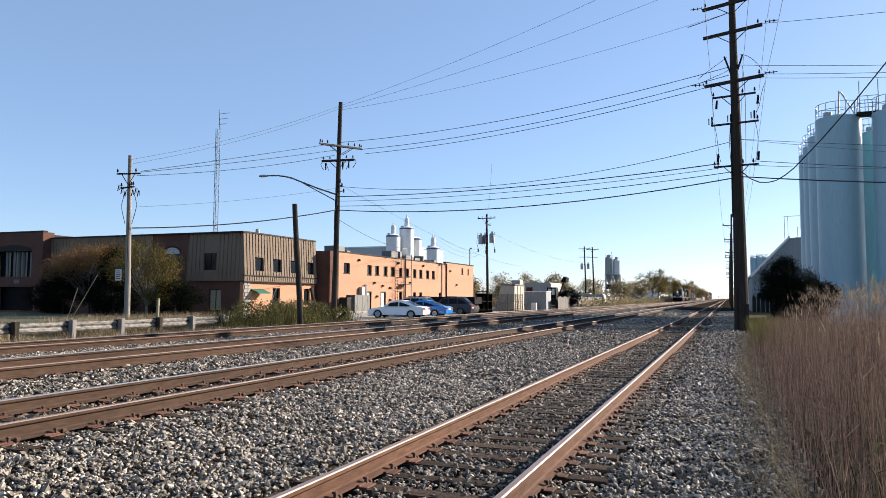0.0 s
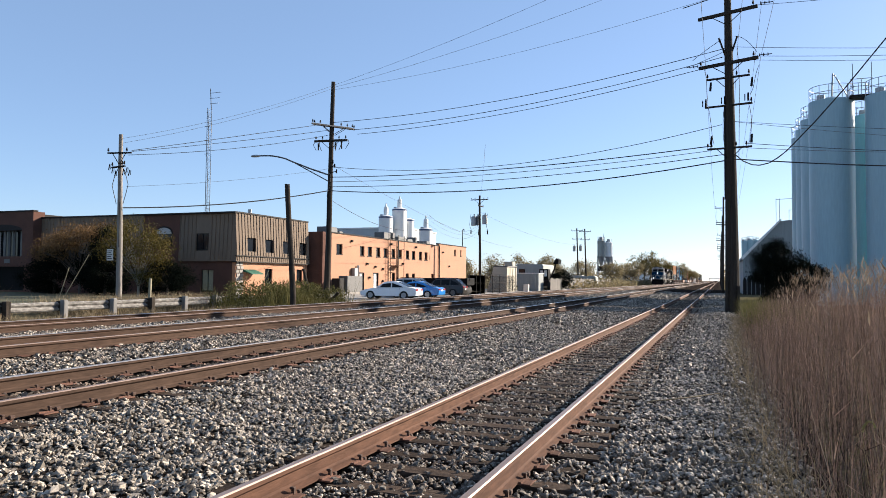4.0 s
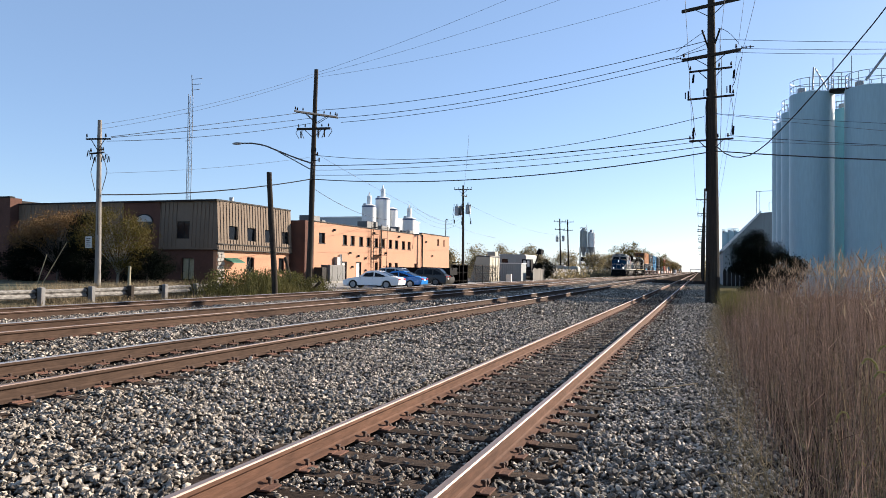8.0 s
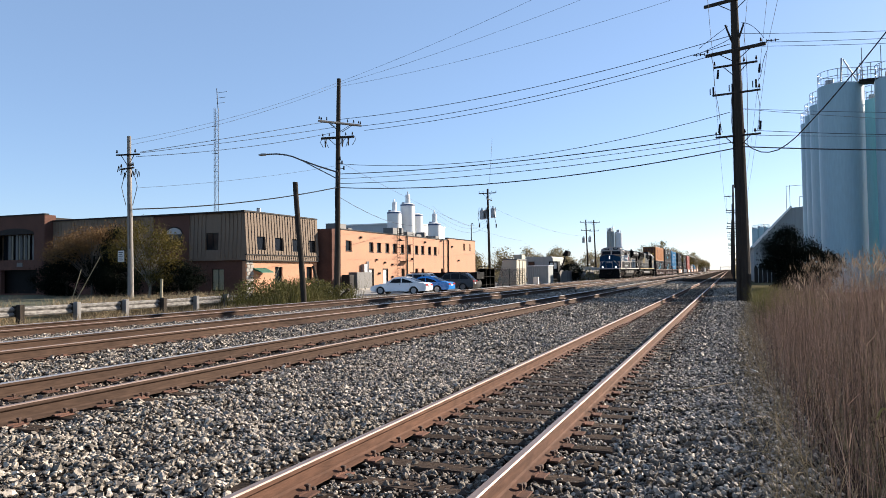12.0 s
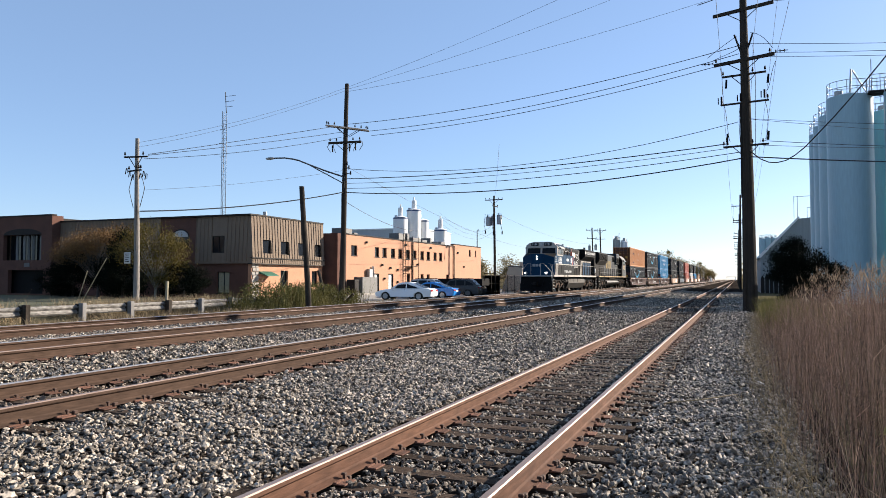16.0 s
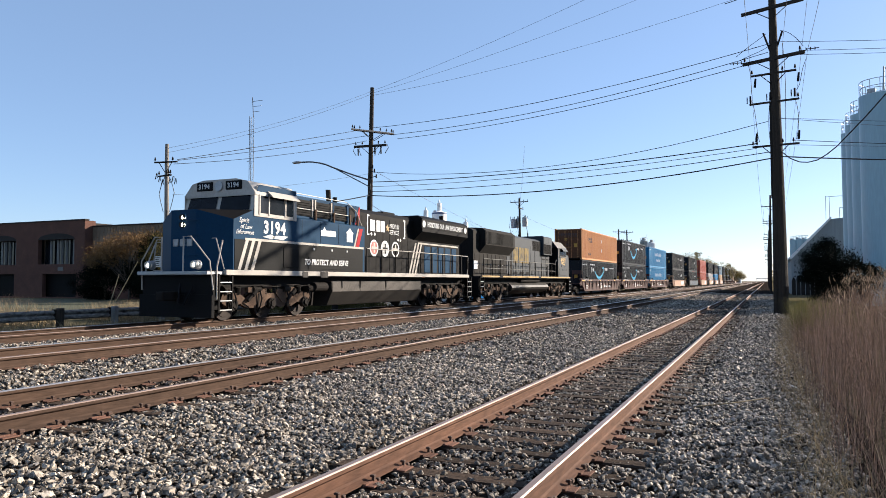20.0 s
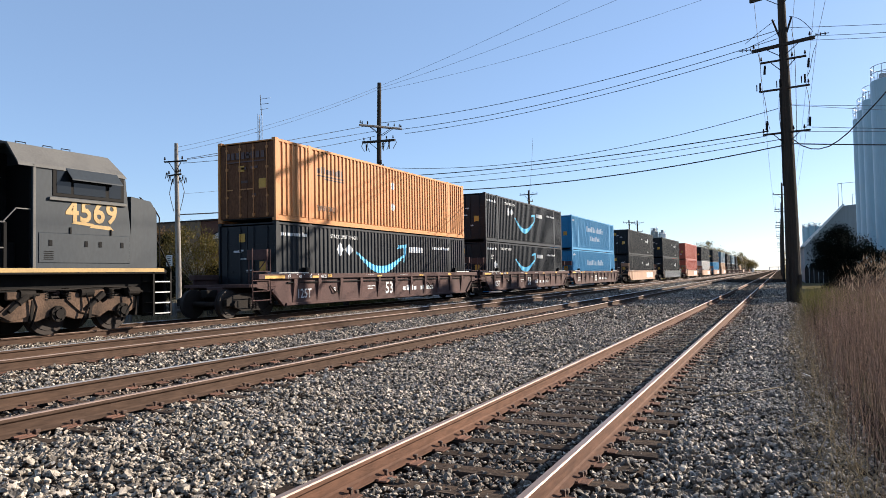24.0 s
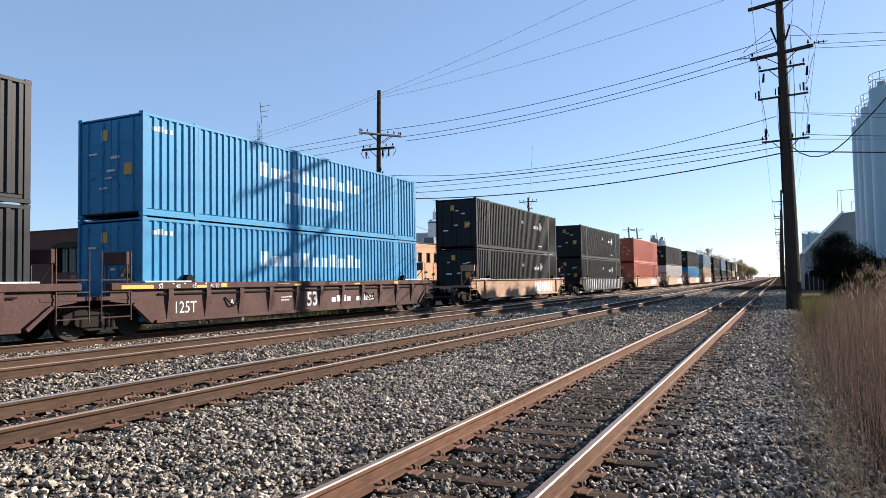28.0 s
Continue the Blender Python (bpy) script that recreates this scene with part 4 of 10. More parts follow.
def container_meshes(color):
    if color in CONTAINER_MESH:
        return CONTAINER_MESH[color]
    p = PAINT[color]
    h, w = CL / 2, CW / 2
    out = []

    def add(name, bm, m=p):
        out.append((name, mesh_of(bm, name, m)))
    for s, (ya, yb) in enumerate(((-h + 0.12, -h + POST - 0.09), (-h + POST + 0.09, h - POST - 0.09), (h - POST + 0.09, h - 0.12))):
        for face in (1, -1):
            bm = bmesh.new()
            ribbed(bm, face * (w - 0.012), ya, yb, 0.20, CH - 0.11, 0.27, 0.045, face)
            add("side_panel", bm)
    for y in (-h + 0.06, -h + POST, h - POST, h - 0.06):
        for face in (1, -1):
            bm = bmesh.new()
            box(bm, face * (w - 0.08), y - 0.085, 0.10, face * (w - 0.004), y + 0.085, CH - 0.05, 0.012)
            add("corner_post", bm)
            for z in (0.0, CH - 0.118):
                bm = bmesh.new()
                box(bm, face * (w - 0.16), y - 0.089, z, face * w, y + 0.089, z + 0.118, 0.014)
                add("corner_casting", bm)
    for face in (1, -1):
        bm = bmesh.new()
        box(bm, face * (w - 0.09), -h + 0.1, CH - 0.12, face * (w - 0.003), h - 0.1, CH - 0.03, 0.01)
        add("top_rail", bm)
        bm = bmesh.new()
        prism(bm, [(face * (w - 0.09), 0.012), (face * (w - 0.004), 0.012), (face * (w - 0.004), 0.10), (face * (w - 0.03), 0.12), (face * (w - 0.03), 0.19), (face * (w - 0.006), 0.215), (face * (w - 0.09), 0.22)], "y", -h + 0.1, h - 0.1)
        add("bottom_rail", bm)
    bm = bmesh.new()
    box(bm, -w + 0.06, -h + 0.06, CH - 0.08, w - 0.06, h - 0.06, CH - 0.035)
    for i in range(40):
        y = -h + 0.4 + i * (CL - 0.8) / 39
        box(bm, -w + 0.15, y - 0.07, CH - 0.04, w - 0.15, y + 0.07, CH - 0.02)
    add("roof", bm)
    bm = bmesh.new()
    box(bm, -w + 0.06, -h + 0.06, 0.10, w - 0.06, h - 0.06, 0.16)
    add("floor_pan", bm, M["dark_steel"])
    bm = bmesh.new()
    ribbed_end(bm, h - 0.05, -w + 0.1, w - 0.1, 0.12, CH - 0.1, 0.40, 0.04, 1)
    add("end_panel", bm)
    for s in (-1, 1):                                  # doors at the leading end
        bm = bmesh.new()
        box(bm, s * 0.01, -h + 0.03, 0.14, s * (w - 0.09), -h + 0.08, CH - 0.13, 0.01)
        for z in (0.75, 1.45, 2.15):
            box(bm, s * 0.08, -h + 0.018, z - 0.05, s * (w - 0.16), -h + 0.035, z + 0.05)
        add("door", bm, RUSTY_SHADED if color == "orange" else p)
        for x in (0.30, 0.90):
            bm = bmesh.new()
            rod(bm, (s * x, -h + 0.0, 0.16), (s * x, -h + 0.0, CH - 0.12), 0.017, seg=6)
            for z in (0.25, 0.9, 1.9, CH - 0.3):
                box(bm, s * x - 0.05, -h - 0.005, z - 0.04, s * x + 0.05, -h + 0.03, z + 0.04)
            box(bm, s * x - 0.02, -h - 0.02, 1.14, s * (x - 0.28), -h + 0.0, 1.18)
            add("lock_rod", bm)
    CONTAINER_MESH[color] = out
    return out


def mark(parent, name, quads, material, x, label=""):
    """Painted bars on a +x side: each quad is a list of (y, z) corners, laid a little proud of the ribs."""
    bm = bmesh.new()
    for q in quads:
        vs = [bm.verts.new((x, y, z)) for y, z in q]
        bm.faces.new(vs)
    bmesh.ops.recalc_face_normals(bm, faces=bm.faces)
    bmesh.ops.solidify(bm, geom=bm.faces[:], thickness=0.003)
    return part(name, bm, material, parent, label)


def painted(parent, name, quads, material, label=""):
    """Paint on a container's ribbed side: each shape is cut along the ribs and follows them."""
    h, w = CL / 2, CW / 2 - 0.012
    ys, ds = [-h], [0.0]
    for a, b in ((-h + 0.12, -h + POST - 0.09), (-h + POST + 0.09, h - POST - 0.09), (h - POST + 0.09, h - 0.12)):
        y, up = a, False
        while y < b - 1e-4:
            ys += [y + 1e-4, min(y + 0.0972, b)]
            ds += [0.045 if up else 0.0] * 2
            y, up = min(y + 0.135, b), not up
        ys += [b + 0.001, b + 0.01]
        ds += [0.0, -0.009]
    bm = bmesh.new()

    def cut(poly, at, keep):
        out = []
        for p, q in zip(poly, poly[1:] + poly[:1]):
            a, b = (p[0] - at) * keep, (q[0] - at) * keep
            if a >= 0:
                out.append(p)
            if a * b < 0:
                f = a / (a - b)
                out.append((at, p[1] + (q[1] - p[1]) * f))
        return out
    for q in quads:
        lo, hi = min(p[0] for p in q), max(p[0] for p in q)
        stops = [lo] + [y for y in ys if lo < y < hi] + [hi]
        for a, b in zip(stops, stops[1:]):
            if b - a < 2e-4:
                continue
            poly = cut(cut(list(q), a, 1), b, -1)
            if len(poly) > 2:
                try:
                    bm.faces.new([bm.verts.new((w + 0.004 - float(np.interp(y, ys, ds)), y, z)) for y, z in poly])
                except ValueError:
                    pass
    bmesh.ops.remove_doubles(bm, verts=bm.verts, dist=0.0004)
    bmesh.ops.recalc_face_normals(bm, faces=bm.faces)
    for f in bm.faces:
        if f.normal.x < 0:
            f.normal_flip()
    return part(name, bm, material, parent, label, kind="stuff" if len(quads) > 3 and name != "smile_stroke" else "")


def diamond(y, z, r):
    return [(y - r, z), (y, z - r), (y + r, z), (y, z + r)]


def bar(y0, z0, y1, z1):
    return [(y0, z0), (y1, z0), (y1, z1), (y0, z1)]


def script(y0, z0, width, height, n, seed, gap=0.25):
    """Bars the size of lettering: a plain block for each letter."""
    rnd = random.Random(seed)
    out, w = [], width / n
    for i in range(n):
        a = y0 + i * w
        h = height * rnd.choice((1.0, 0.72, 0.72, 0.72, 1.0))
        out.append(bar(a, z0, a + w * (1 - gap), z0 + h))
    return out


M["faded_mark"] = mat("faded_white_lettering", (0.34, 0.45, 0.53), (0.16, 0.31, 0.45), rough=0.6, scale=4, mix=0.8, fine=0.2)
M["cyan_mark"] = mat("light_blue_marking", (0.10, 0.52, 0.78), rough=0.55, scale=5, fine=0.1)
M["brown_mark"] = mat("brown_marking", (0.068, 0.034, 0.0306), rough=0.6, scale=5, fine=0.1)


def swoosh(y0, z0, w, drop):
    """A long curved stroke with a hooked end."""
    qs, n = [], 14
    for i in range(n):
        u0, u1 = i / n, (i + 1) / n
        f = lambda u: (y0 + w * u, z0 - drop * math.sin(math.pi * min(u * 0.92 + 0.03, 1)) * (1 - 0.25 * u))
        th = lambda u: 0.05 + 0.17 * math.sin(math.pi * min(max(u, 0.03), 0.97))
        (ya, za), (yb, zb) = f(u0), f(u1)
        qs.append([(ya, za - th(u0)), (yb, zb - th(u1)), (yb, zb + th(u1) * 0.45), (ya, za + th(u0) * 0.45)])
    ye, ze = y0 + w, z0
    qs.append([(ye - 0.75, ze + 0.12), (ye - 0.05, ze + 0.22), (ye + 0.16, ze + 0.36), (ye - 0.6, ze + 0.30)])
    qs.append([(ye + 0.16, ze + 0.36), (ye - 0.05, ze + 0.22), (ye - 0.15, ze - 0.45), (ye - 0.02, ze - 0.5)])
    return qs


def container(color, label, marks=None, group="containers on the train"):
    t = thing("shipping_container", Matrix(), label, "container", group)
    for name, me in container_meshes(color):
        o = bpy.data.objects.new(name, me)
        scene.collection.objects.link(o)
        o.parent = t
    w = CW / 2 + 0.006
    h = CL / 2
    if marks == "orange":
        painted(t, "logo", script(-h + 2.5, 1.95, 1.75, 0.26, 9, 3), M["brown_mark"])
        painted(t, "logo_underline", [bar(-h + 2.5, 1.83, -h + 4.25, 1.89), bar(-h + 2.9, 1.73, -h + 4.25, 1.78)], M["brown_mark"])
        painted(t, "warning_diamond", [diamond(0.19, 2.05, 0.19), diamond(0.19, 1.1, 0.19)], M["white_mark"])
        letters("TOP LIFT ONLY", 0.20, M["brown_mark"], t, on_side(w, -h + 2.4, 0.52), squeeze=0.62)
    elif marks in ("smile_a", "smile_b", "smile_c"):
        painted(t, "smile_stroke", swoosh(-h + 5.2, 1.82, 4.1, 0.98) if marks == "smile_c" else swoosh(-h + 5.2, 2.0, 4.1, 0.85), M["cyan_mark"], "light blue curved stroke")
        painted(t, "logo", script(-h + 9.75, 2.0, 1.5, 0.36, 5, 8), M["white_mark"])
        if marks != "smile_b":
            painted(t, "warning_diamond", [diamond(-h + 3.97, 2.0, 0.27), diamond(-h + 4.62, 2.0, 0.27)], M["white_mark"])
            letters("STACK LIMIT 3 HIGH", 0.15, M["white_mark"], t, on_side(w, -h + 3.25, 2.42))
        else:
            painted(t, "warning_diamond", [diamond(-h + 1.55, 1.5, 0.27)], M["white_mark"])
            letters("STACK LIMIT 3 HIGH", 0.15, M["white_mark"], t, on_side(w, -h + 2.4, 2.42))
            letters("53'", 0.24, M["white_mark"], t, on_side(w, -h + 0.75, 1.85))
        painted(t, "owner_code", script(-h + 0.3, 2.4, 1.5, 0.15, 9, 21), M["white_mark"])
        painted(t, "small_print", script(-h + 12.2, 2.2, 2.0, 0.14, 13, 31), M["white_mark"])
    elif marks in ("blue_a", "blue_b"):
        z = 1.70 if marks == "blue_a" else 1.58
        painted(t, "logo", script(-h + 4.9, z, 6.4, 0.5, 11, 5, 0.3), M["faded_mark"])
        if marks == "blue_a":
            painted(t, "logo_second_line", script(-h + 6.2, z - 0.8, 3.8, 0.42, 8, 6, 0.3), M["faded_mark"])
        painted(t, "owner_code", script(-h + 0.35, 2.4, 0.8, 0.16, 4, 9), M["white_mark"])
    elif marks == "key":
        painted(t, "logo", script(2.6, 1.7, 1.0, 0.3, 5, 12), M["white_mark"])
        painted(t, "logo_ring", [diamond(4.05, 1.9, 0.34)], M["white_mark"])
        painted(t, "white_spot", [diamond(0.1, 2.0, 0.2)], M["white_mark"])
        painted(t, "small_print", script(3.6, 0.45, 0.9, 0.1, 6, 14), M["white_mark"])
    # markings of the doors
    rnd = random.Random(sum(map(ord, label)))
    e = M["brown_mark"] if color == "orange" else M["white_mark"]
    bm = bmesh.new()
    for k in range(5):
        x, z = rnd.uniform(-0.95, 0.6), rnd.uniform(0.8, 2.4)
        box(bm, x, -h - 0.004, z, x + rnd.uniform(0.15, 0.35), -h + 0.022, z + rnd.uniform(0.05, 0.09))
    if color == "orange":
        for k in range(8):
            box(bm, -0.9 + k * 0.22, -h - 0.004, 2.25, -0.75 + k * 0.22, -h + 0.022, 2.48)
        box(bm, -0.9, -h - 0.004, 2.12, 0.8, -h + 0.022, 2.16)
    part("door_markings", bm, e, t)
    bm = bmesh.new()
    box(bm, 0.55, -h - 0.004, 1.15, 0.85, -h + 0.022, 1.5)
    part("door_placard", bm, M["yellow_mark"], t, "yellow door placard")
    bm = bmesh.new()
    box(bm, -0.35, -h - 0.004, 2.2 if color != "orange" else 1.8, -0.1, -h + 0.022, 2.5 if color != "orange" else 2.0)
    part("door_placard", bm, M["yellow_mark"], t, "yellow door placard")
    return t


M["well_brown"] = mat("brown_well_paint", (0.082, 0.046, 0.042), (0.052, 0.032, 0.030), rough=0.8, spec=0.15, scale=1.2, mix=0.9, fine=0.18)
M["well_tan"] = mat("yellow_well_paint", (0.3128, 0.1666, 0.0884), (0.204, 0.119, 0.0748), rough=0.7, scale=1.0, mix=0.9, fine=0.15)
M["well_black"] = mat("black_well_paint", (0.017, 0.0163, 0.0156), (0.034, 0.0286, 0.0245), rough=0.8, spec=0.15, scale=1.2, mix=0.7, fine=0.15)
M["truck_steel"] = mat("truck_steel", (0.019, 0.0155, 0.0135), (0.010, 0.0085, 0.0075), rough=0.85, spec=0.12, scale=2.5, mix=0.9, fine=0.3)
M["wheel"] = mat("wheel_steel", (0.030, 0.023, 0.020), (0.018, 0.014, 0.0125), rough=0.7, metal=0.2, spec=0.2, scale=5, fine=0.2)


def wheelset_mesh(r):
    bm = bmesh.new()
    for s in (-1, 1):
        rod(bm, (s * 0.70, 0, 0), (s * 0.84, 0, 0), r, seg=28)
        rod(bm, (s * 0.665, 0, 0), (s * 0.70, 0, 0), r + 0.028, seg=28)
        rod(bm, (s * 0.84, 0, 0), (s * 0.856, 0, 0), r * 0.80, r * 0.78, seg=24)
        rod(bm, (s * 0.84, 0, 0), (s * 0.90, 0, 0), r * 0.28, seg=12)
        for k in range(3):
            a = k * 2.094
            rod(bm, (s * 0.845, r * 0.5 * math.cos(a), r * 0.5 * math.sin(a)), (s * 0.866, r * 0.5 * math.cos(a), r * 0.5 * math.sin(a)), 0.05, seg=8)
    rod(bm, (-0.95, 0, 0), (0.95, 0, 0), 0.085, seg=10)
    return mesh_of(bm, "wheelset", M["wheel"])


WHEEL_S, WHEEL_L = wheelset_mesh(0.457), wheelset_mesh(0.508)
SPINS = []           # (wheelset, radius, its place on the car)


def wheelset(parent, me, r, y, spin=True):
    o = bpy.data.objects.new("wheelset", me)
    scene.collection.objects.link(o)
    o.parent = parent
    o.matrix_basis = pose(0, y, r)
    if spin:
        SPINS.append((o, r, y))
    return o


def freight_truck(parent, y, spin):
    """A two-axle freight truck: side frames with springs, bolster, wheelsets."""
    for s in (-1, 1):
        bm = bmesh.new()
        prism(bm, [(y - 1.25, 0.40), (y - 1.25, 0.62), (y - 0.95, 0.74), (y - 0.4, 0.80), (y + 0.4, 0.80), (y + 0.95, 0.74), (y + 1.25, 0.62), (y + 1.25, 0.40),
                   (y + 0.95, 0.42), (y + 0.55, 0.22), (y - 0.55, 0.22), (y - 0.95, 0.42)], "x", s * 0.92, s * 1.06)
        f = part("side_frame", bm, M["truck_steel"], parent, "cast steel truck side frame")
        for q in (-0.16, 0.0, 0.16):
            bm = bmesh.new()
            for i in range(6):
                rod(bm, (s * 1.05, y + q, 0.30 + i * 0.06), (s * 1.05, y + q, 0.335 + i * 0.06), 0.07, seg=8)
            part("spring", bm, M["wheel"], f)
        for q in (-0.89, 0.89):
            bm = bmesh.new()
            rod(bm, (s * 1.04, y + q, 0.457), (s * 1.16, y + q, 0.457), 0.12, seg=12)
            part("bearing_cap", bm, M["truck_steel"], f)
    bm = bmesh.new()
    box(bm, -1.05, y - 0.22, 0.45, 1.05, y + 0.22, 0.72, 0.03)
    part("bolster", bm, M["truck_steel"], parent)
    for q in (-0.89, 0.89):
        wheelset(parent, WHEEL_S, 0.457, y + q, spin)


def well_car(style, front_truck, rear_truck, spin, letter=""):
    """A well of a double-stack car, container length long, with its end platforms. Origin: middle, at the rail tops."""
    paint = {"brown": M["well_brown"], "tan": M["well_tan"], "ribbed": M["well_black"]}[style]
    words = {"brown": "reddish brown double-stack well car with ribbed sides and white markings", "tan": "weathered yellow double-stack well car with a smooth side",
             "ribbed": "black double-stack well car with pale upright ribs"}[style]
    t = thing("well_car", Matrix(), words, "railway car", "double-stack well cars")
    h = CL / 2
    x0, x1 = 1.36, 1.50
    top, low = 1.42, 0.34
    for s in (-1, 1):
        bm = bmesh.new()
        prism(bm, [(-h - 1.15, top - 0.02), (h + 1.15, top - 0.02), (h + 1.15, 0.95), (h + 0.35, 0.85), (h - 0.35, low), (-h + 0.35, low), (-h - 0.35, 0.85), (-h - 1.15, 0.95)], "x", s * x0, s * (x0 + 0.05))
        side = part("side_wall", bm, paint, t)
        bm = bmesh.new()
        box(bm, s * (x0 - 0.06), -h - 1.2, top - 0.18 if style == "brown" else top - 0.06, s * (x1 + 0.02), h + 1.2, top, 0.012)
        part("top_chord", bm, paint, side)
        bm = bmesh.new()
        box(bm, s * (x0 - 0.04), -h + 0.3, low - 0.03, s * (x1 - 0.02), h - 0.3, low + 0.06, 0.01)
        part("bottom_chord", bm, paint, side)
        if style == "brown":
            bm = bmesh.new()
            box(bm, s * (x0 + 0.02), -h + 0.4, top - 0.33, s * (x1 - 0.03), h - 0.4, top - 0.29)
            part("stringer", bm, M["black"], side)
        n = {"brown": 11, "tan": 2, "ribbed": 22}[style]
        for i in range(n):
            y = -h + 0.8 + i * (CL - 1.6) / (n - 1)
            wd = 0.09 if style == "brown" else 0.07
            bm = bmesh.new()
            if style == "brown":
                prism(bm, [(s * x0, low), (s * (x0 + 0.05), low), (s * x1, top - 0.42), (s * x1, top - 0.17), (s * x0, top - 0.17)], "y", y - wd, y + wd)
            else:
                box(bm, s * (x0 + 0.02), y - wd, low + 0.05, s * (x1 - 0.01), y + wd, top - 0.08, 0.008)
            part("rib", bm, paint if style != "ribbed" else M["white_mark"], side)
    if style == "brown":
        for e in (-1, 1):
            bm = bmesh.new()
            prism(bm, [(e * (h - 0.2), 0.40), (e * (h + 0.42), 0.90), (e * (h + 0.50), 0.84), (e * (h - 0.14), 0.32)], "x", 1.36, 1.49)
            part("end_gusset", bm, paint, t)
        for y in (-h + 3.0, 3.2):
            bm = bmesh.new()
            tube(bm, [(1.44, y, 0.95), (1.49, y + 0.25, 0.70), (1.49, y + 0.5, 0.72), (1.44, y + 0.62, 0.9)], 0.025, 5)
            part("brake_pipe", bm, M["truck_steel"], t)
    bm = bmesh.new()
    box(bm, -1.36, -h + 0.3, low - 0.06, 1.36, h - 0.3, low, 0)
    part("floor", bm, M["dark_steel"], t)
    for e in (-1, 1):
        bm = bmesh.new()
        box(bm, -1.42, e * (h + 0.18), 0.98, 1.42, e * (h + 1.55), 1.08, 0.01)
        box(bm, -0.35, e * (h + 0.1), 0.7, 0.35, e * (h + 1.62), 1.0, 0.02)
        deck = part("end_platform", bm, paint, t)
        bm = bmesh.new()
        box(bm, 1.0, e * (h + 0.12), top + 0.01, 1.5, e * (h - 1.55), top + 0.05)
        part("walkway", bm, M["galv"], t, "pale grated walkway edge")
        bm = bmesh.new()
        prism(bm, [(e * (h - 1.75), top), (e * (h - 1.35), top), (e * (h - 1.45), top + 0.22), (e * (h - 1.60), top + 0.22)], "x", 1.30, 1.48)
        part("container_guide", bm, M["black"], t)
        for y in (h + 0.55, h + 1.45):
            bm = bmesh.new()
            rod(bm, (1.46, e * y, 0.45), (1.46, e * y, 2.25), 0.02, seg=5)
            part("grab_iron", bm, paint, deck)
        for z in (0.55, 0.85, 1.2, 1.5):
            bm = bmesh.new()
            rod(bm, (1.46, e * (h + 0.55), z), (1.46, e * (h + 1.45), z), 0.016, seg=5)
            part("rung", bm, paint, deck)
        bm = bmesh.new()
        box(bm, 0.5, e * (h + 0.5), 1.9, 1.35, e * (h + 0.6), 2.25, 0.01)
        for q in (0.55, 1.3):
            rod(bm, (q, e * (h + 0.55), 1.05), (q, e * (h + 0.55), 1.95), 0.025, seg=5)
        rod(bm, (0.55, e * (h + 0.55), 1.1), (1.3, e * (h + 0.55), 1.9), 0.02, seg=5)
        part("brake_stand", bm, paint, deck)
        bm = bmesh.new()
        box(bm, -0.14, e * (h + 1.4), 0.66, 0.14, e * (h + 2.1), 0.92, 0.03)
        part("coupler", bm, M["truck_steel"], t)
    if front_truck:
        freight_truck(t, -h - 0.95, spin)
    if rear_truck:
        freight_truck(t, h + (1.62 if front_truck == 2 else 0.95), spin)
    if style == "brown":
        w = x1 + 0.024
        wy = M["white_mark"]
        for e, seq in ((-1, ("53", "48", "45", "40 20")),):
            for k, word in enumerate(seq):
                letters(word, 0.12, wy, t, on_side(w, -h + 0.32 + k * 0.62 + (0.1 if k == 3 else 0), top - 0.16))
        for q in ([bar(-h - 0.9, top - 0.16, -h + 0.15, top - 0.06), bar(-h + 1.75, top - 0.16, -h + 2.15, top - 0.08), bar(-h + 2.75, top - 0.15, -h + 3.0, top - 0.03),
                                  bar(-1.7, top - 0.15, -1.3, top - 0.09), bar(2.2, top - 0.15, 2.6, top - 0.09), bar(5.4, top - 0.15, 5.8, top - 0.03)]):
            mark(t, "yellow_stripe", [q], M["yellow_mark"], w)
        mark(t, "white_ticks", [bar(-h + 0.4 + k * 0.42, top - 0.05, -h + 0.46 + k * 0.42, top - 0.015) for k in range(5)] + [bar(-2.6, top - 0.08, -2.0, top - 0.07), bar(0.3, top - 0.08, 1.0, top - 0.07)], wy, w)
        p = x0 + 0.054
        letters("125T", 0.34, wy, t, on_side(p, -h + 0.95, 0.55), squeeze=0.9)
        letters("53", 0.50, wy, t, on_side(p, -0.85, 0.54), squeeze=0.95, bold=0.03)
        mark(t, "owner_code", script(0.75, 0.62, 1.4, 0.24, 4, 3) + script(2.5, 0.62, 1.4, 0.24, 6, 4), wy, p)
        mark(t, "small_print", script(-2.3, 0.86, 0.6, 0.05, 6, 7) + script(-2.3, 0.76, 0.45, 0.05, 5, 8), wy, p)
        letters(letter, 0.18, wy, t, on_side(p, -h + 3.25, 0.72))
        bm = bmesh.new()
        rod(bm, (p - 0.01, -h + 2.35, 0.82), (p + 0.006, -h + 2.35, 0.82), 0.09, seg=14)
        part("lightening_hole", bm, M["black"], t)
    if style == "tan":
        mark(t, "graffiti", [[(2.0 + k * 0.55, 0.55 + 0.1 * (k % 2)), (2.4 + k * 0.55, 0.5), (2.5 + k * 0.55, 1.2), (2.1 + k * 0.55, 1.25 - 0.1 * (k % 2))] for k in range(8)], M["white_mark"], x0 + 0.054, "pale grey graffiti")
    return t


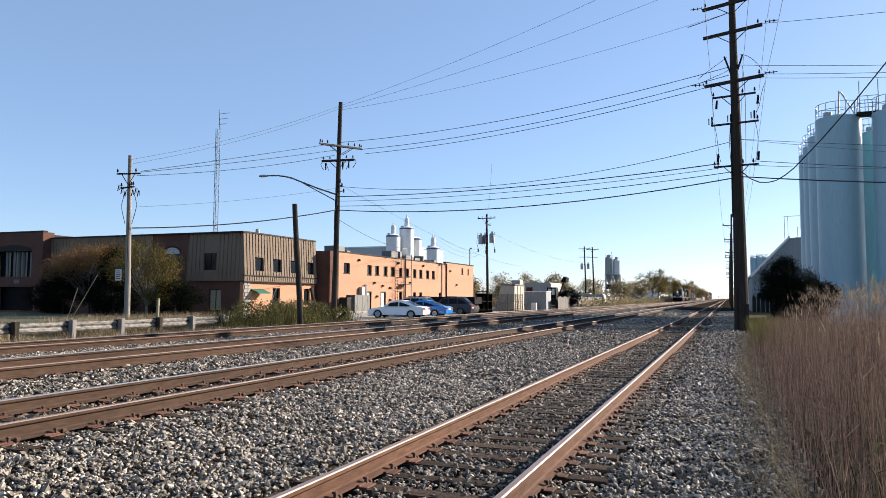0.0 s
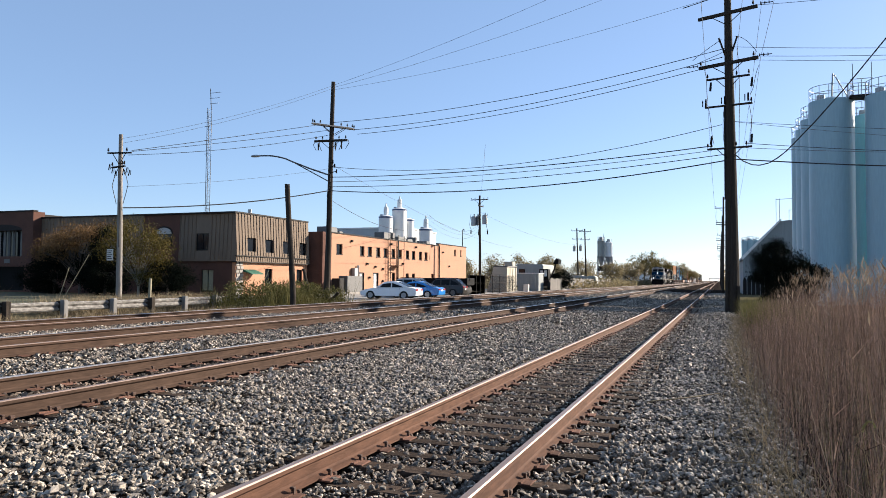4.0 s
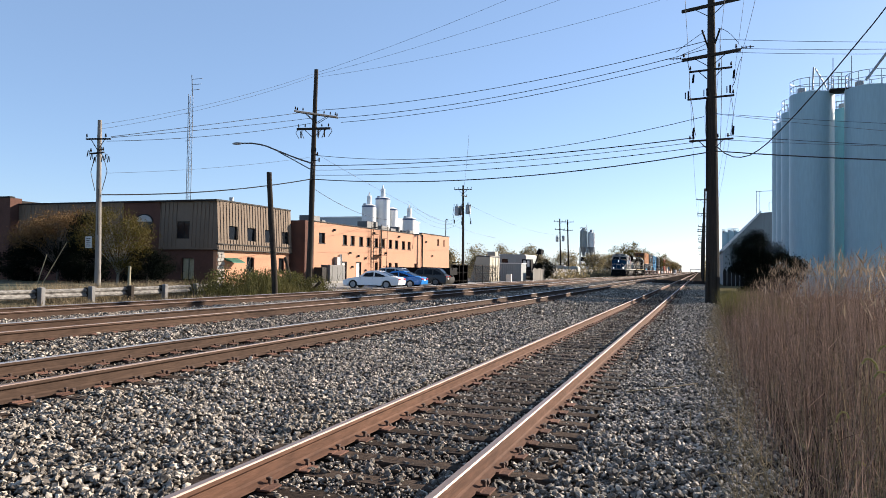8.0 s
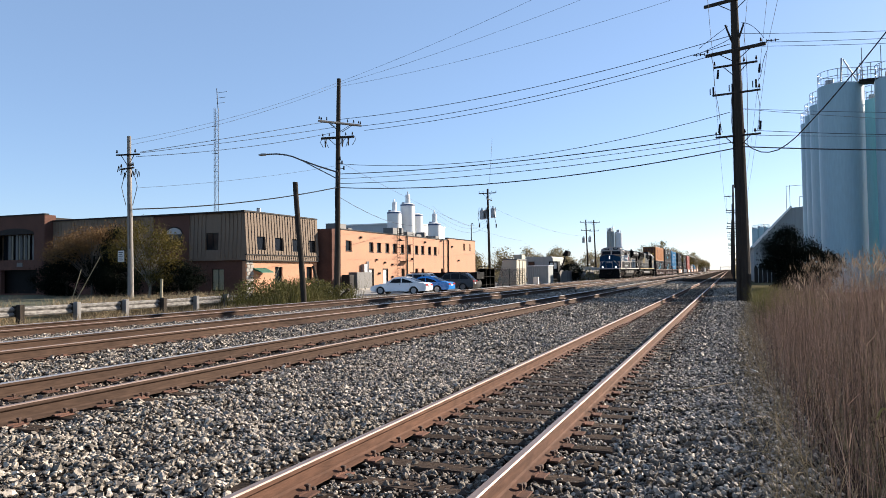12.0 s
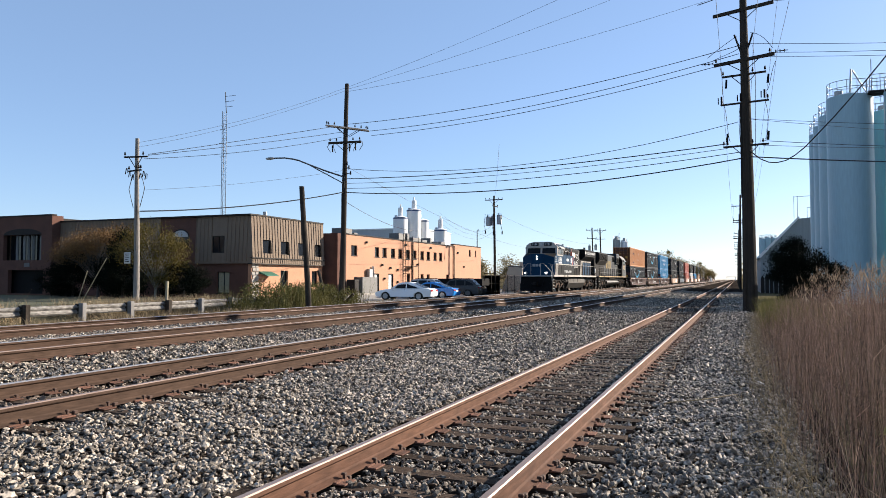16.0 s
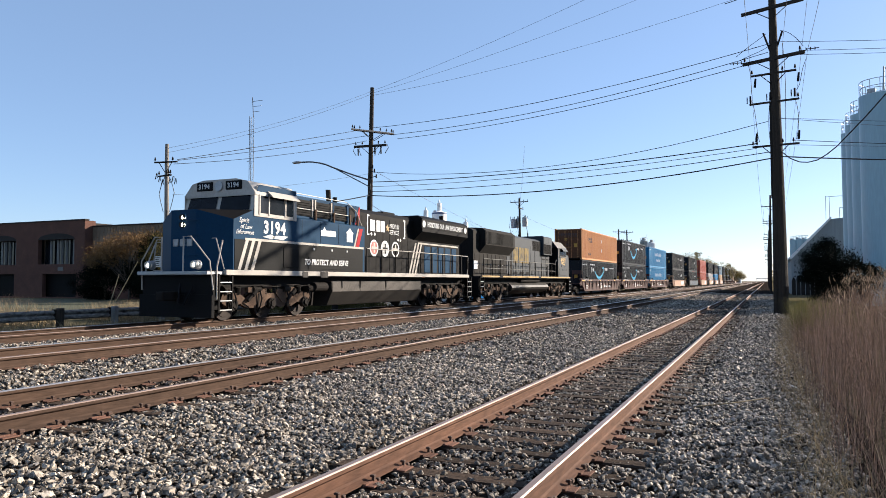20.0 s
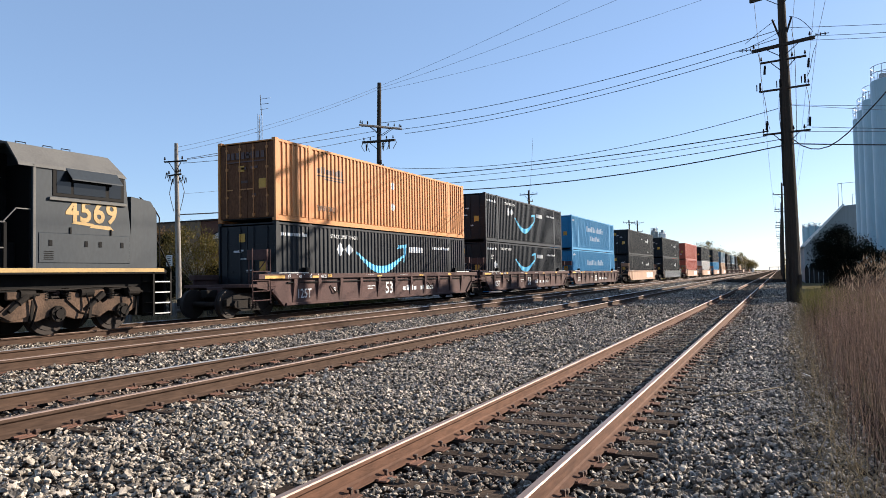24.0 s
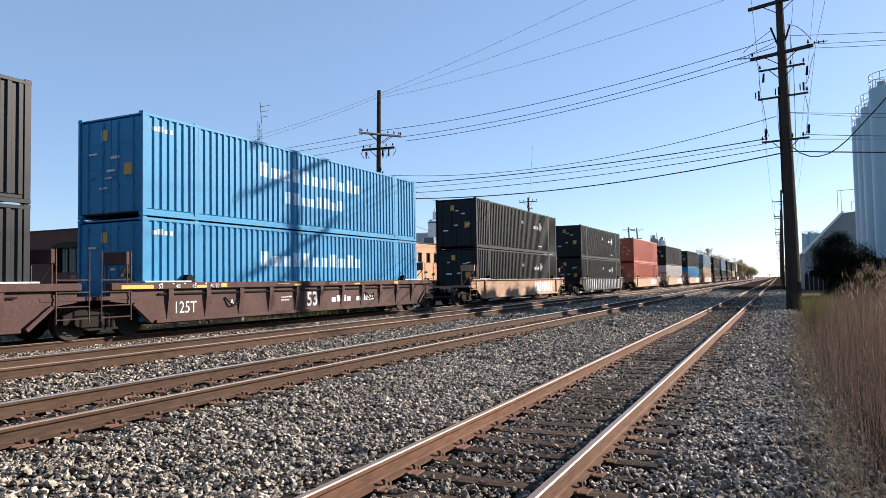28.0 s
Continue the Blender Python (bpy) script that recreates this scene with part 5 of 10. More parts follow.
# order of the train behind the engines: where each container's leading end runs behind the front coupler, well style, trucks, lower and upper box
FIRST = 49.2
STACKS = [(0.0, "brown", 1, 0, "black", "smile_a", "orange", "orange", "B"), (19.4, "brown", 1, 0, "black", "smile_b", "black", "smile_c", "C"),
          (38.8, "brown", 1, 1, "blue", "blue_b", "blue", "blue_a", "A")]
y = 62.5
for style, low, up in (("tan", "grey", "grey"), ("ribbed", "grey", "grey"), ("tan", "red", "red"), ("tan", "white", "grey"), ("tan", "blue", "grey"), ("tan", "tan", "teal"),
                       ("brown", "grey", "grey"), ("brown", "grey", "teal"), ("brown", "black", "grey"), ("brown", "tan", "grey"), ("tan", "grey", "white"), ("brown", "grey", "grey"),
                       ("brown", "teal", "grey"), ("tan", "grey", "grey"), ("brown", "grey", "black")):
    STACKS.append((y, style, 1, 1, low, "key" if low == "grey" and y < 120 else None, up, "key" if up == "grey" and y < 120 else None, "A"))
    y += 23.9
RIDERS = []          # (thing, its middle behind the front coupler, height above the rail tops)
WORDS = {"orange": "orange corrugated 53 foot shipping container", "black": "black corrugated 53 foot shipping container", "blue": "bright blue corrugated shipping container",
         "grey": "charcoal grey corrugated shipping container", "red": "red corrugated shipping container", "white": "white corrugated shipping container",
         "tan": "tan corrugated shipping container", "teal": "slate blue corrugated shipping container"}
for k, (y, style, ft, rt, low, ml, up, mu, letter) in enumerate(STACKS):
    mid = FIRST + y + CL / 2
    RIDERS.append((well_car(style, ft, rt, k < 4, letter), mid, 0.0))
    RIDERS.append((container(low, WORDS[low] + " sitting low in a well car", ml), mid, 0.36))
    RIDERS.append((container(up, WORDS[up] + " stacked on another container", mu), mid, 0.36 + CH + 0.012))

# ---------- the two engines ----------
M["loco_blue"] = mat("engine_blue_paint", (0.0059, 0.0357, 0.0782), (0.0051, 0.0298, 0.0663), rough=0.55, spec=0.06, scale=1.0, mix=0.7, fine=0.08)
M["loco_white"] = mat("engine_white_paint", (0.40, 0.37, 0.335), (0.30, 0.27, 0.235), rough=0.45, spec=0.2, scale=1.0, mix=0.6, fine=0.08)
M["loco_dark"] = mat("engine_black_paint", (0.0054, 0.0054, 0.0061), (0.0095, 0.0082, 0.0075), rough=0.6, spec=0.06, scale=1.0, mix=0.7, fine=0.1)
M["loco_navy"] = mat("engine_dull_navy_paint", (0.0155, 0.022, 0.030), (0.026, 0.032, 0.038), spec=0.2, rough=0.6, scale=0.9, mix=0.9, fine=0.1, stretch=(1, 1, 0.5))
M["roof_grey"] = mat("dusty_grey_roof_paint", (0.0892, 0.0867, 0.0816), (0.0638, 0.0612, 0.0578), rough=0.75, scale=1.5, mix=0.8, fine=0.12)
M["loco_yellow"] = mat("engine_yellow_paint", (0.34, 0.205, 0.05), (0.24, 0.155, 0.05), rough=0.6, scale=1.5, mix=0.8, fine=0.15)
M["loco_soot"] = mat("sooty_black_paint", (0.0085, 0.009, 0.0095), (0.0055, 0.006, 0.0062), rough=0.55, spec=0.07, scale=1.2, mix=0.8, fine=0.15)
M["hood_soot"] = mat("exhaust_stained_paint", (0.019, 0.017, 0.0155), (0.011, 0.010, 0.0095), rough=0.8, spec=0.1, scale=1.0, mix=0.9, fine=0.25, stretch=(1, 1, 0.4))
M["loco_red"] = mat("engine_red_stripe", (0.30, 0.014, 0.020), (0.24, 0.012, 0.017), rough=0.5, spec=0.08, scale=2, fine=0.08)
# tank colour made near black for the shade under the sill
M["tank"] = mat("shaded_tank_paint", (0.022, 0.019, 0.017), (0.012, 0.0105, 0.0095), spec=0.2, rough=0.55, scale=0.9, mix=0.9, fine=0.15)
# paler copy of it for the upper face that the sun strikes
M["tank_lit"] = mat("sunlit_tank_paint", (0.068, 0.058, 0.050), (0.034, 0.030, 0.026), spec=0.2, rough=0.7, scale=0.9, mix=0.9, fine=0.2)
M["window"] = glass("dark_window_glass", (0.0102, 0.0122, 0.015))
M["lamp_lit"] = glow("lit_headlight", (1.0, 0.93, 0.80), 4.5)
M["lamp_off"] = glass("lamp_lens", (0.55, 0.55, 0.52))


M["faded_yellow"] = mat("flaking_yellow_paint", (0.2448, 0.17, 0.0544), (0.0612, 0.0578, 0.051), rough=0.75, scale=2.2, mix=1.0, fine=0.2, spec=0.1)
M["badge_pink"] = mat("red_badge_paint", (0.34, 0.0816, 0.068), rough=0.5, scale=4)
M["gold"] = mat("gold_star_paint", (0.374, 0.2244, 0.0816), rough=0.5, scale=4)


def slab(bm, y0, z0, y1, z1, x0, x1, bevel=0.01):
    box(bm, x0, y0, z0, x1, y1, z1, bevel)


M["dust"] = mat("truck_frame_dust", (0.125, 0.080, 0.056), (0.028, 0.021, 0.017), spec=0.12, rough=0.92, scale=1.7, mix=0.95, fine=0.3)


def loco_truck(t, y, reach):
    """A three-axle engine truck: cast side frame, springs, dampers, brake gear, wheelsets."""
    k = reach
    for s in (-1, 1):
        bm = bmesh.new()
        prism(bm, [(y - k - 0.55, 0.62), (y - k - 0.45, 0.86), (y - k + 0.3, 0.88), (y - 1.15, 0.62), (y - 0.8, 0.60), (y - 0.35, 0.86), (y + 0.35, 0.86), (y + 0.8, 0.60), (y + 1.15, 0.62),
                   (y + k - 0.3, 0.88), (y + k + 0.45, 0.86), (y + k + 0.55, 0.62), (y + k + 0.25, 0.45), (y + k - 0.4, 0.52), (y + 1.2, 0.38), (y + 0.5, 0.36), (y, 0.52), (y - 0.5, 0.36), (y - 1.2, 0.38), (y - k + 0.4, 0.52), (y - k - 0.25, 0.45)],
              "x", s * 1.02, s * 1.18)
        f = part("truck_frame", bm, M["dust"], t, "rusty dust-caked cast steel truck frame")
        for q in (-1, 1):                                   # folded plates that run down from the pivots to the axles
            bm = bmesh.new()
            prism(bm, [(y + q * 0.30, 1.02), (y + q * 0.95, 0.96), (y + q * 1.45, 0.56), (y + q * 1.15, 0.40), (y + q * 0.62, 0.52), (y + q * 0.24, 0.84)], "x", s * 1.17, s * 1.225)
            part("equaliser_plate", bm, M["dust"], f)
            bm = bmesh.new()
            box(bm, s * 1.17, y + q * 1.12 - 0.16, 0.88, s * 1.26, y + q * 1.12 + 0.16, 1.06, 0.02)
            part("bracket", bm, M["dust"], f)
        for q in (-k, 0, k):
            bm = bmesh.new()
            rod(bm, (s * 1.10, y + q, 0.51), (s * 1.27, y + q, 0.51), 0.19, seg=16)
            rod(bm, (s * 1.27, y + q, 0.51), (s * 1.32, y + q, 0.51), 0.11, seg=12)
            for a in range(6):
                rod(bm, (s * 1.27, y + q + 0.15 * math.cos(a * 1.047), 0.51 + 0.15 * math.sin(a * 1.047)), (s * 1.295, y + q + 0.15 * math.cos(a * 1.047), 0.51 + 0.15 * math.sin(a * 1.047)), 0.025, seg=5)
            part("axle_box", bm, M["truck_steel"], f)
            for e in (-0.3, 0.3):
                bm = bmesh.new()
                for i in range(5):
                    rod(bm, (s * 1.14, y + q + e, 0.84 + i * 0.062), (s * 1.14, y + q + e, 0.875 + i * 0.062), 0.10, seg=9)
                part("coil_spring", bm, M["truck_steel"], f)
        for q in (-k * 0.55, k * 0.55):
            bm = bmesh.new()
            rod(bm, (s * 1.27, y + q - 0.22, 0.62), (s * 1.27, y + q + 0.22, 0.98), 0.055, seg=8)
            rod(bm, (s * 1.27, y + q, 0.80), (s * 1.27, y + q + 0.2, 0.96), 0.085, seg=8)
            part("damper", bm, M["truck_steel"], f)
        for q in (-k - 0.3, -k * 0.42, k * 0.42, k + 0.35):
            bm = bmesh.new()
            rod(bm, (s * 1.22, y + q - 0.2, 1.0), (s * 1.22, y + q + 0.16, 1.0), 0.11, seg=12)
            rod(bm, (s * 1.22, y + q + 0.16, 1.0), (s * 1.22, y + q + 0.30, 0.98), 0.035, seg=6)
            part("brake_cylinder", bm, M["truck_steel"], f)
            bm = bmesh.new()
            tube(bm, [(s * 1.3, y + q * 0.9, 1.0), (s * 1.34, y + q * 0.9 + 0.08, 0.7), (s * 1.3, y + q * 0.85, 0.42), (s * 1.18, y + q * 0.85, 0.22)], 0.025, 5)
            part("sand_pipe", bm, M["black"], f)
            bm = bmesh.new()
            prism(bm, [(y + q + 0.12, 0.86), (y + q + 0.2, 0.86), (y + q + 0.13, 0.36), (y + q + 0.05, 0.36)], "x", s * 1.19, s * 1.24)
            part("brake_hanger", bm, M["truck_steel"], f)
        bm = bmesh.new()
        tube(bm, [(s * 1.2, y - k - 0.5, 1.1), (s * 1.3, y - k * 0.5, 1.13), (s * 1.3, y + 0.2, 1.08), (s * 1.28, y + k * 0.6, 1.14), (s * 1.2, y + k + 0.5, 1.08)], 0.022, 5)
        part("air_pipe", bm, M["truck_steel"], f)
    for q in (-k, 0, k):
        wheelset(t, WHEEL_L, 0.508, y + q)


def ladder(t, y, side, n=4, z1=1.5):
    bm = bmesh.new()
    box(bm, side * 1.04, y - 0.31, 0.3, side * 1.08, y + 0.31, z1, 0)
    well = part("step_well", bm, M["loco_dark"], t)
    for i in range(n):
        z = 0.35 + i * (z1 - 0.35) / n
        bm = bmesh.new()
        box(bm, side * 1.08, y - 0.28, z, side * 1.49, y + 0.28, z + 0.03)
        part("step", bm, M["loco_dark"], well)
    for q in (-0.3, 0.3):
        bm = bmesh.new()
        box(bm, side * 1.46, y + q - 0.03, 0.3, side * 1.50, y + q + 0.03, z1)
        part("step_side", bm, M["loco_dark"], well)
    for i in range(n):
        z = 0.35 + i * (z1 - 0.35) / n
        bm = bmesh.new()
        box(bm, side * 1.49, y - 0.265, z + 0.002, side * 1.505, y + 0.265, z + 0.035)
        part("step_edge", bm, M["galv"], well, "bright worn step edge")


def railing(t, ys, side, x, z0, z1, material, post="loco_dark", mid=None):
    for y in ys:
        bm = bmesh.new()
        box(bm, side * (x - 0.02), y - 0.035, z0 - 0.12, side * (x + 0.02), y + 0.035, z1)
        part("stanchion", bm, M[post], t)
    for z in ([z1] if mid is None else [z1, mid]):
        bm = bmesh.new()
        rod(bm, (side * x, ys[0], z), (side * x, ys[-1], z), 0.021, seg=6)
        part("handrail", bm, M[material], t)


def seams(t, ys, x, z0, z1, material):
    """Raised hinge lines between hood doors."""
    for s in (-1, 1):
        for y in ys:
            bm = bmesh.new()
            box(bm, s * x, y - 0.012, z0, s * (x + 0.012), y + 0.012, z1)
            part("door_seam", bm, M[material], t)


def engine_lead():
    t = thing("locomotive", Matrix(), "dark blue, black and white diesel locomotive with a white cab roof", "locomotive", "locomotives")
    o = -11.15
    Y = lambda u: u + o
    # underframe, sill, tank
    bm = bmesh.new()
    slab(bm, Y(0.9), 1.05, Y(21.6), 1.45, -1.05, 1.05)
    part("underframe", bm, M["loco_dark"], t)
    for s in (-1, 1):
        bm = bmesh.new()
        slab(bm, Y(1.2), 1.46, Y(21.1), 1.63, s * 1.40, s * 1.545, 0.01)
        part("sill_stripe", bm, M["loco_white"], t, "white painted sill")
    bm = bmesh.new()
    slab(bm, Y(0.75), 1.50, Y(21.6), 1.60, -1.41, 1.41)
    part("deck", bm, M["loco_dark"], t)
    bm = bmesh.new()
    prism(bm, [(-1.42, 1.26), (1.42, 1.26), (1.44, 0.85), (1.2, 0.34), (0.9, 0.30), (-0.9, 0.30), (-1.2, 0.34), (-1.44, 0.85)], "y", Y(7.3), Y(15.15))
    part("fuel_tank", bm, M["tank"], t, "black fuel tank with the shade of its underside in the colour")
    # thin plates over the upper tank side, sunlight painted as a lighter colour
    for s in (-1, 1):
        for a, b in ((7.34, 9.35), (9.42, 11.55), (11.62, 15.11)):
            bm = bmesh.new()
            prism(bm, [(s * 1.42, 1.24), (s * 1.432, 1.24), (s * 1.452, 0.86), (s * 1.44, 0.86)], "y", Y(a), Y(b))
            part("tank_side_plate", bm, M["tank_lit"], t, "paler upper tank side with sunlight in its colour")
    bm = bmesh.new()
    rod(bm, (1.25, Y(6.3), 1.05), (1.25, Y(7.1), 1.05), 0.17, seg=14)
    part("air_reservoir", bm, M["truck_steel"], t)
    # nose: three facets and a sloping top
    bm = bmesh.new()
    f = [(-1.5, 1.55), (-0.52, 0.95), (0.52, 0.95), (1.5, 1.55), (1.5, 2.5), (-1.5, 2.5)]
    lo = [bm.verts.new((x, Y(u), 1.6)) for x, u in f]
    hz = [3.25, 3.55, 3.55, 3.25, 3.62, 3.62]
    hi = [bm.verts.new((x, Y(u), z)) for (x, u), z in zip(f, hz)]
    for i in range(6):
        bm.faces.new((lo[i], lo[(i + 1) % 6], hi[(i + 1) % 6], hi[i]))
    bm.faces.new(lo[::-1])
    for f in ((hi[0], hi[1], hi[5]), (hi[1], hi[2], hi[4], hi[5]), (hi[2], hi[3], hi[4])):
        bm.faces.new(f).material_index = 1
    bmesh.ops.recalc_face_normals(bm, faces=bm.faces)
    nose = part("nose", bm, [M["loco_blue"], M["loco_dark"]], t, "dark blue faceted nose with a black top")
    for z in (3.30, 3.07):
        bm = bmesh.new()
        rod(bm, (0.0, Y(0.96), z), (0.0, Y(0.925), z), 0.072, seg=14)
        part("headlight", bm, M["lamp_lit"], nose, "lit round headlight")
        bm = bmesh.new()
        pts = [(0.088 * math.cos(k * math.pi / 8), Y(0.90), z + 0.088 * math.sin(k * math.pi / 8)) for k in range(17)]
        tube(bm, pts, 0.018, 6)
        tube(bm, [(p[0], Y(0.86), p[2]) for p in pts], 0.018, 6)
        part("headlight_ring", bm, M["loco_dark"], nose)
    for z, x in ((2.72, 0.45), (3.2, 0.45), (2.1, 0.45)):
        bm = bmesh.new()
        tube(bm, [(0.2, Y(0.90), z), (0.2, Y(0.86), z), (0.62, Y(0.90), z), (0.62, Y(0.96), z)], 0.014, 5)
        part("grab_iron", bm, M["loco_blue"], nose)
    bm = bmesh.new()
    for i in range(3):
        box(bm, -0.42 + i * 0.29, Y(0.932), 2.38, -0.2 + i * 0.29, Y(0.95), 2.62, 0.02)
    part("logo", bm, M["galv"], nose, "pale block lettering")
    # cab
    bm = bmesh.new()
    prism(bm, [(Y(2.5), 1.6), (Y(2.5), 3.60), (Y(2.72), 4.42), (Y(2.9), 4.50), (Y(4.85), 4.50), (Y(4.85), 1.6)], "x", -1.50, 1.50)
    cab = part("cab", bm, M["loco_blue"], t, "dark blue cab")
    bm = bmesh.new()
    prism(bm, [(-1.54, 4.22), (-1.2, 4.62), (-0.7, 4.73), (0.7, 4.73), (1.2, 4.62), (1.54, 4.22), (1.54, 4.14), (-1.54, 4.14)], "y", Y(2.55), Y(4.95))
    part("cab_roof", bm, M["loco_white"], t, "white cab roof")
    for s in (-1, 1):
        bm = bmesh.new()
        slab(bm, Y(2.52), 3.42, Y(4.86), 4.25, s * 1.49, s * 1.525, 0.01)
        part("cab_side", bm, M["loco_white"], cab, "white panel round the side windows")
        for a, b in ((2.80, 3.25), (3.30, 4.12), (4.25, 4.62)):
            bm = bmesh.new()
            slab(bm, Y(a), 3.55, Y(b), 4.14, s * 1.51, s * 1.535, 0.01)
            part("side_window", bm, M["window"], cab, "dark cab side window")
        bm = bmesh.new()
        prism(bm, [(s * 1.53, 4.26), (s * 1.75, 4.10), (s * 1.75, 4.13), (s * 1.53, 4.32)], "y", Y(3.2), Y(4.75))
        part("sun_shade", bm, M["loco_white"], cab)
        for y in (2.78, 3.27, 4.18, 4.68):
            bm = bmesh.new()
            slab(bm, Y(y) - 0.035, 3.5, Y(y) + 0.035, 4.18, s * 1.51, s * 1.55, 0.008)
            part("window_post", bm, M["loco_white"], cab)
    bm = bmesh.new()
    prism(bm, [(Y(2.47), 3.58), (Y(2.50), 3.58), (Y(2.74), 4.44), (Y(2.71), 4.44)], "x", -1.49, 1.49)
    part("windshield_frame", bm, M["loco_white"], cab, "white frame round the windshield")
    for s in (-1, 1):
        bm = bmesh.new()
        a, b = (0.09, 1.36)
        q = [(s * a, 3.64), (s * b, 3.64), (s * b * 0.95, 4.22), (s * a, 4.24)]
        vs = [bm.verts.new((x, Y(2.45 + (z - 3.6) * 0.275), z)) for x, z in q]
        bm.faces.new(vs)
        bmesh.ops.solidify(bm, geom=bm.faces[:], thickness=0.03)
        part("windshield", bm, M["window"], cab, "dark windshield pane")
        bm = bmesh.new()
        box(bm, s * 0.28, Y(2.52), 4.36, s * 0.98, Y(2.75), 4.66, 0.02)
        nb = part("number_board", bm, M["black"], cab, "black lit number board")
        letters("3194", 0.17, M["white_mark"], nb, on_end(s * 0.63 - 0.26, Y(2.515), 4.43), bold=0.03)
    bm = bmesh.new()
    rod(bm, (0, Y(2.5), 4.5), (0, Y(2.75), 4.5), 0.17, seg=16)
    part("bell_housing", bm, M["galv"], cab)
    # machinery behind the cab, flush with its side, then the narrow hood
    bm = bmesh.new()
    prism(bm, [(-1.47, 1.6), (1.47, 1.6), (1.47, 3.55), (1.22, 3.62), (1.22, 4.42), (-1.22, 4.42), (-1.22, 3.62), (-1.47, 3.55)], "y", Y(4.86), Y(9.7))
    part("equipment_cabinet", bm, M["loco_blue"], t, "dark blue equipment cabinet")
    bm = bmesh.new()
    prism(bm, [(-0.98, 1.6), (0.98, 1.6), (0.98, 4.25), (0.80, 4.42), (-0.80, 4.42), (-0.98, 4.25)], "y", Y(9.7), Y(15.2))
    part("engine_hood", bm, M["loco_dark"], t, "black engine hood")
    bm = bmesh.new()
    prism(bm, [(-0.98, 1.6), (0.98, 1.6), (0.98, 3.3), (1.5, 3.72), (1.5, 4.36), (1.25, 4.52), (-1.25, 4.52), (-1.5, 4.36), (-1.5, 3.72), (-0.98, 3.3)], "y", Y(15.2), Y(21.0))
    part("radiator_hood", bm, M["loco_dark"], t, "black flared radiator hood")
    for s in (-1, 1):
        p = s * 1.476
        bm = bmesh.new()
        slab(bm, Y(1.6), 1.63, Y(9.5), 2.62, s * 1.46, s * 1.512, 0.01)
        part("lower_panel", bm, M["loco_soot"], t, "sooty black lower side panel")
        bm = bmesh.new()
        slab(bm, Y(2.1), 2.60, Y(9.55), 2.68, s * 1.50, s * 1.518, 0)
        part("white_line", bm, M["loco_white"], t)
        for i in range(3):
            bm = bmesh.new()
            prism(bm, [(Y(1.75 + i * 0.32), 1.64), (Y(1.90 + i * 0.32), 1.64), (Y(2.28 + i * 0.32), 2.62), (Y(2.13 + i * 0.32), 2.62)], "x", s * 1.50, s * 1.520)
            part("white_stripe", bm, M["loco_white"], t)
        for k, (a, b) in enumerate(((5.05, 6.15), (6.4, 7.45), (7.65, 8.6))):
            bm = bmesh.new()
            slab(bm, Y(a), 3.70, Y(b), 4.30, s * 1.21, s * 1.25, 0.01)
            g = part("intake_grille", bm, M["black"], t, "black louvred intake grille")
            for i in range(6):
                bm = bmesh.new()
                slab(bm, Y(a), 3.74 + i * 0.09, Y(b), 3.77 + i * 0.09, s * 1.24, s * 1.275, 0)
                part("louvre", bm, M["loco_dark"], g)
            for q in (a - 0.03, b + 0.03):
                bm = bmesh.new()
                slab(bm, Y(q) - 0.03, 3.66, Y(q) + 0.03, 4.36, s * 1.23, s * 1.29, 0)
                part("grille_post", bm, M["loco_white"] if k < 2 else M["loco_blue"], g)
        bm = bmesh.new()
        prism(bm, [(Y(9.02), 2.62), (Y(9.32), 2.62), (Y(10.1), 4.40), (Y(9.75), 4.40)], "x", s * 0.985, s * 1.0)
        part("red_stripe_upper", bm, M["loco_red"], t)
        bm = bmesh.new()
        prism(bm, [(Y(8.95), 2.62), (Y(9.22), 2.62), (Y(9.55), 3.45), (Y(9.28), 3.45)], "x", s * 1.466, s * 1.478)
        part("red_stripe", bm, M["loco_red"], t)
        bm = bmesh.new()
        prism(bm, [(Y(9.34), 3.64), (Y(9.60), 3.64), (Y(9.69), 3.86), (Y(9.69), 4.40), (Y(9.64), 4.40)], "x", s * 1.222, s * 1.232)
        part("red_stripe", bm, M["loco_red"], t)
        bm = bmesh.new()
        prism(bm, [(Y(8.82), 2.62), (Y(8.92), 2.62), (Y(9.25), 3.45), (Y(9.15), 3.45)], "x", s * 1.466, s * 1.478)
        part("white_stripe", bm, M["loco_white"], t)
        bm = bmesh.new()
        slab(bm, Y(4.1), 1.75, Y(5.0), 2.45, s * 1.50, s * 1.53, 0.01)
        part("vent_door", bm, M["black"], t)
        bm = bmesh.new()
        slab(bm, Y(5.6), 1.72, Y(9.3), 2.18, s * 1.505, s * 1.522, 0.005)
        part("battery_box_door", bm, M["loco_soot"], t)
        bm = bmesh.new()
        slab(bm, Y(15.1), 3.88, Y(20.9), 4.32, s * 1.49, s * 1.512, 0.005)
        part("banner", bm, M["loco_dark"], t)
        for i in range(3):
            bm = bmesh.new()
            prism(bm, [(Y(14.7 + i * 0.32), 1.62), (Y(14.86 + i * 0.32), 1.62), (Y(15.55 + i * 0.32), 3.15), (Y(15.39 + i * 0.32), 3.15)], "x", s * 0.982, s * 0.997)
            part("white_stripe", bm, M["loco_white"], t)
        bm = bmesh.new()
        slab(bm, Y(15.7), 3.13, Y(20.8), 3.21, s * 0.98, s * 0.995, 0)
        part("white_line", bm, M["loco_white"], t)
        for i in range(5):
            bm = bmesh.new()
            slab(bm, Y(16.45 + i * 0.86), 1.7, Y(17.1 + i * 0.86), 3.05, s * 0.975, s * 1.0, 0.012)
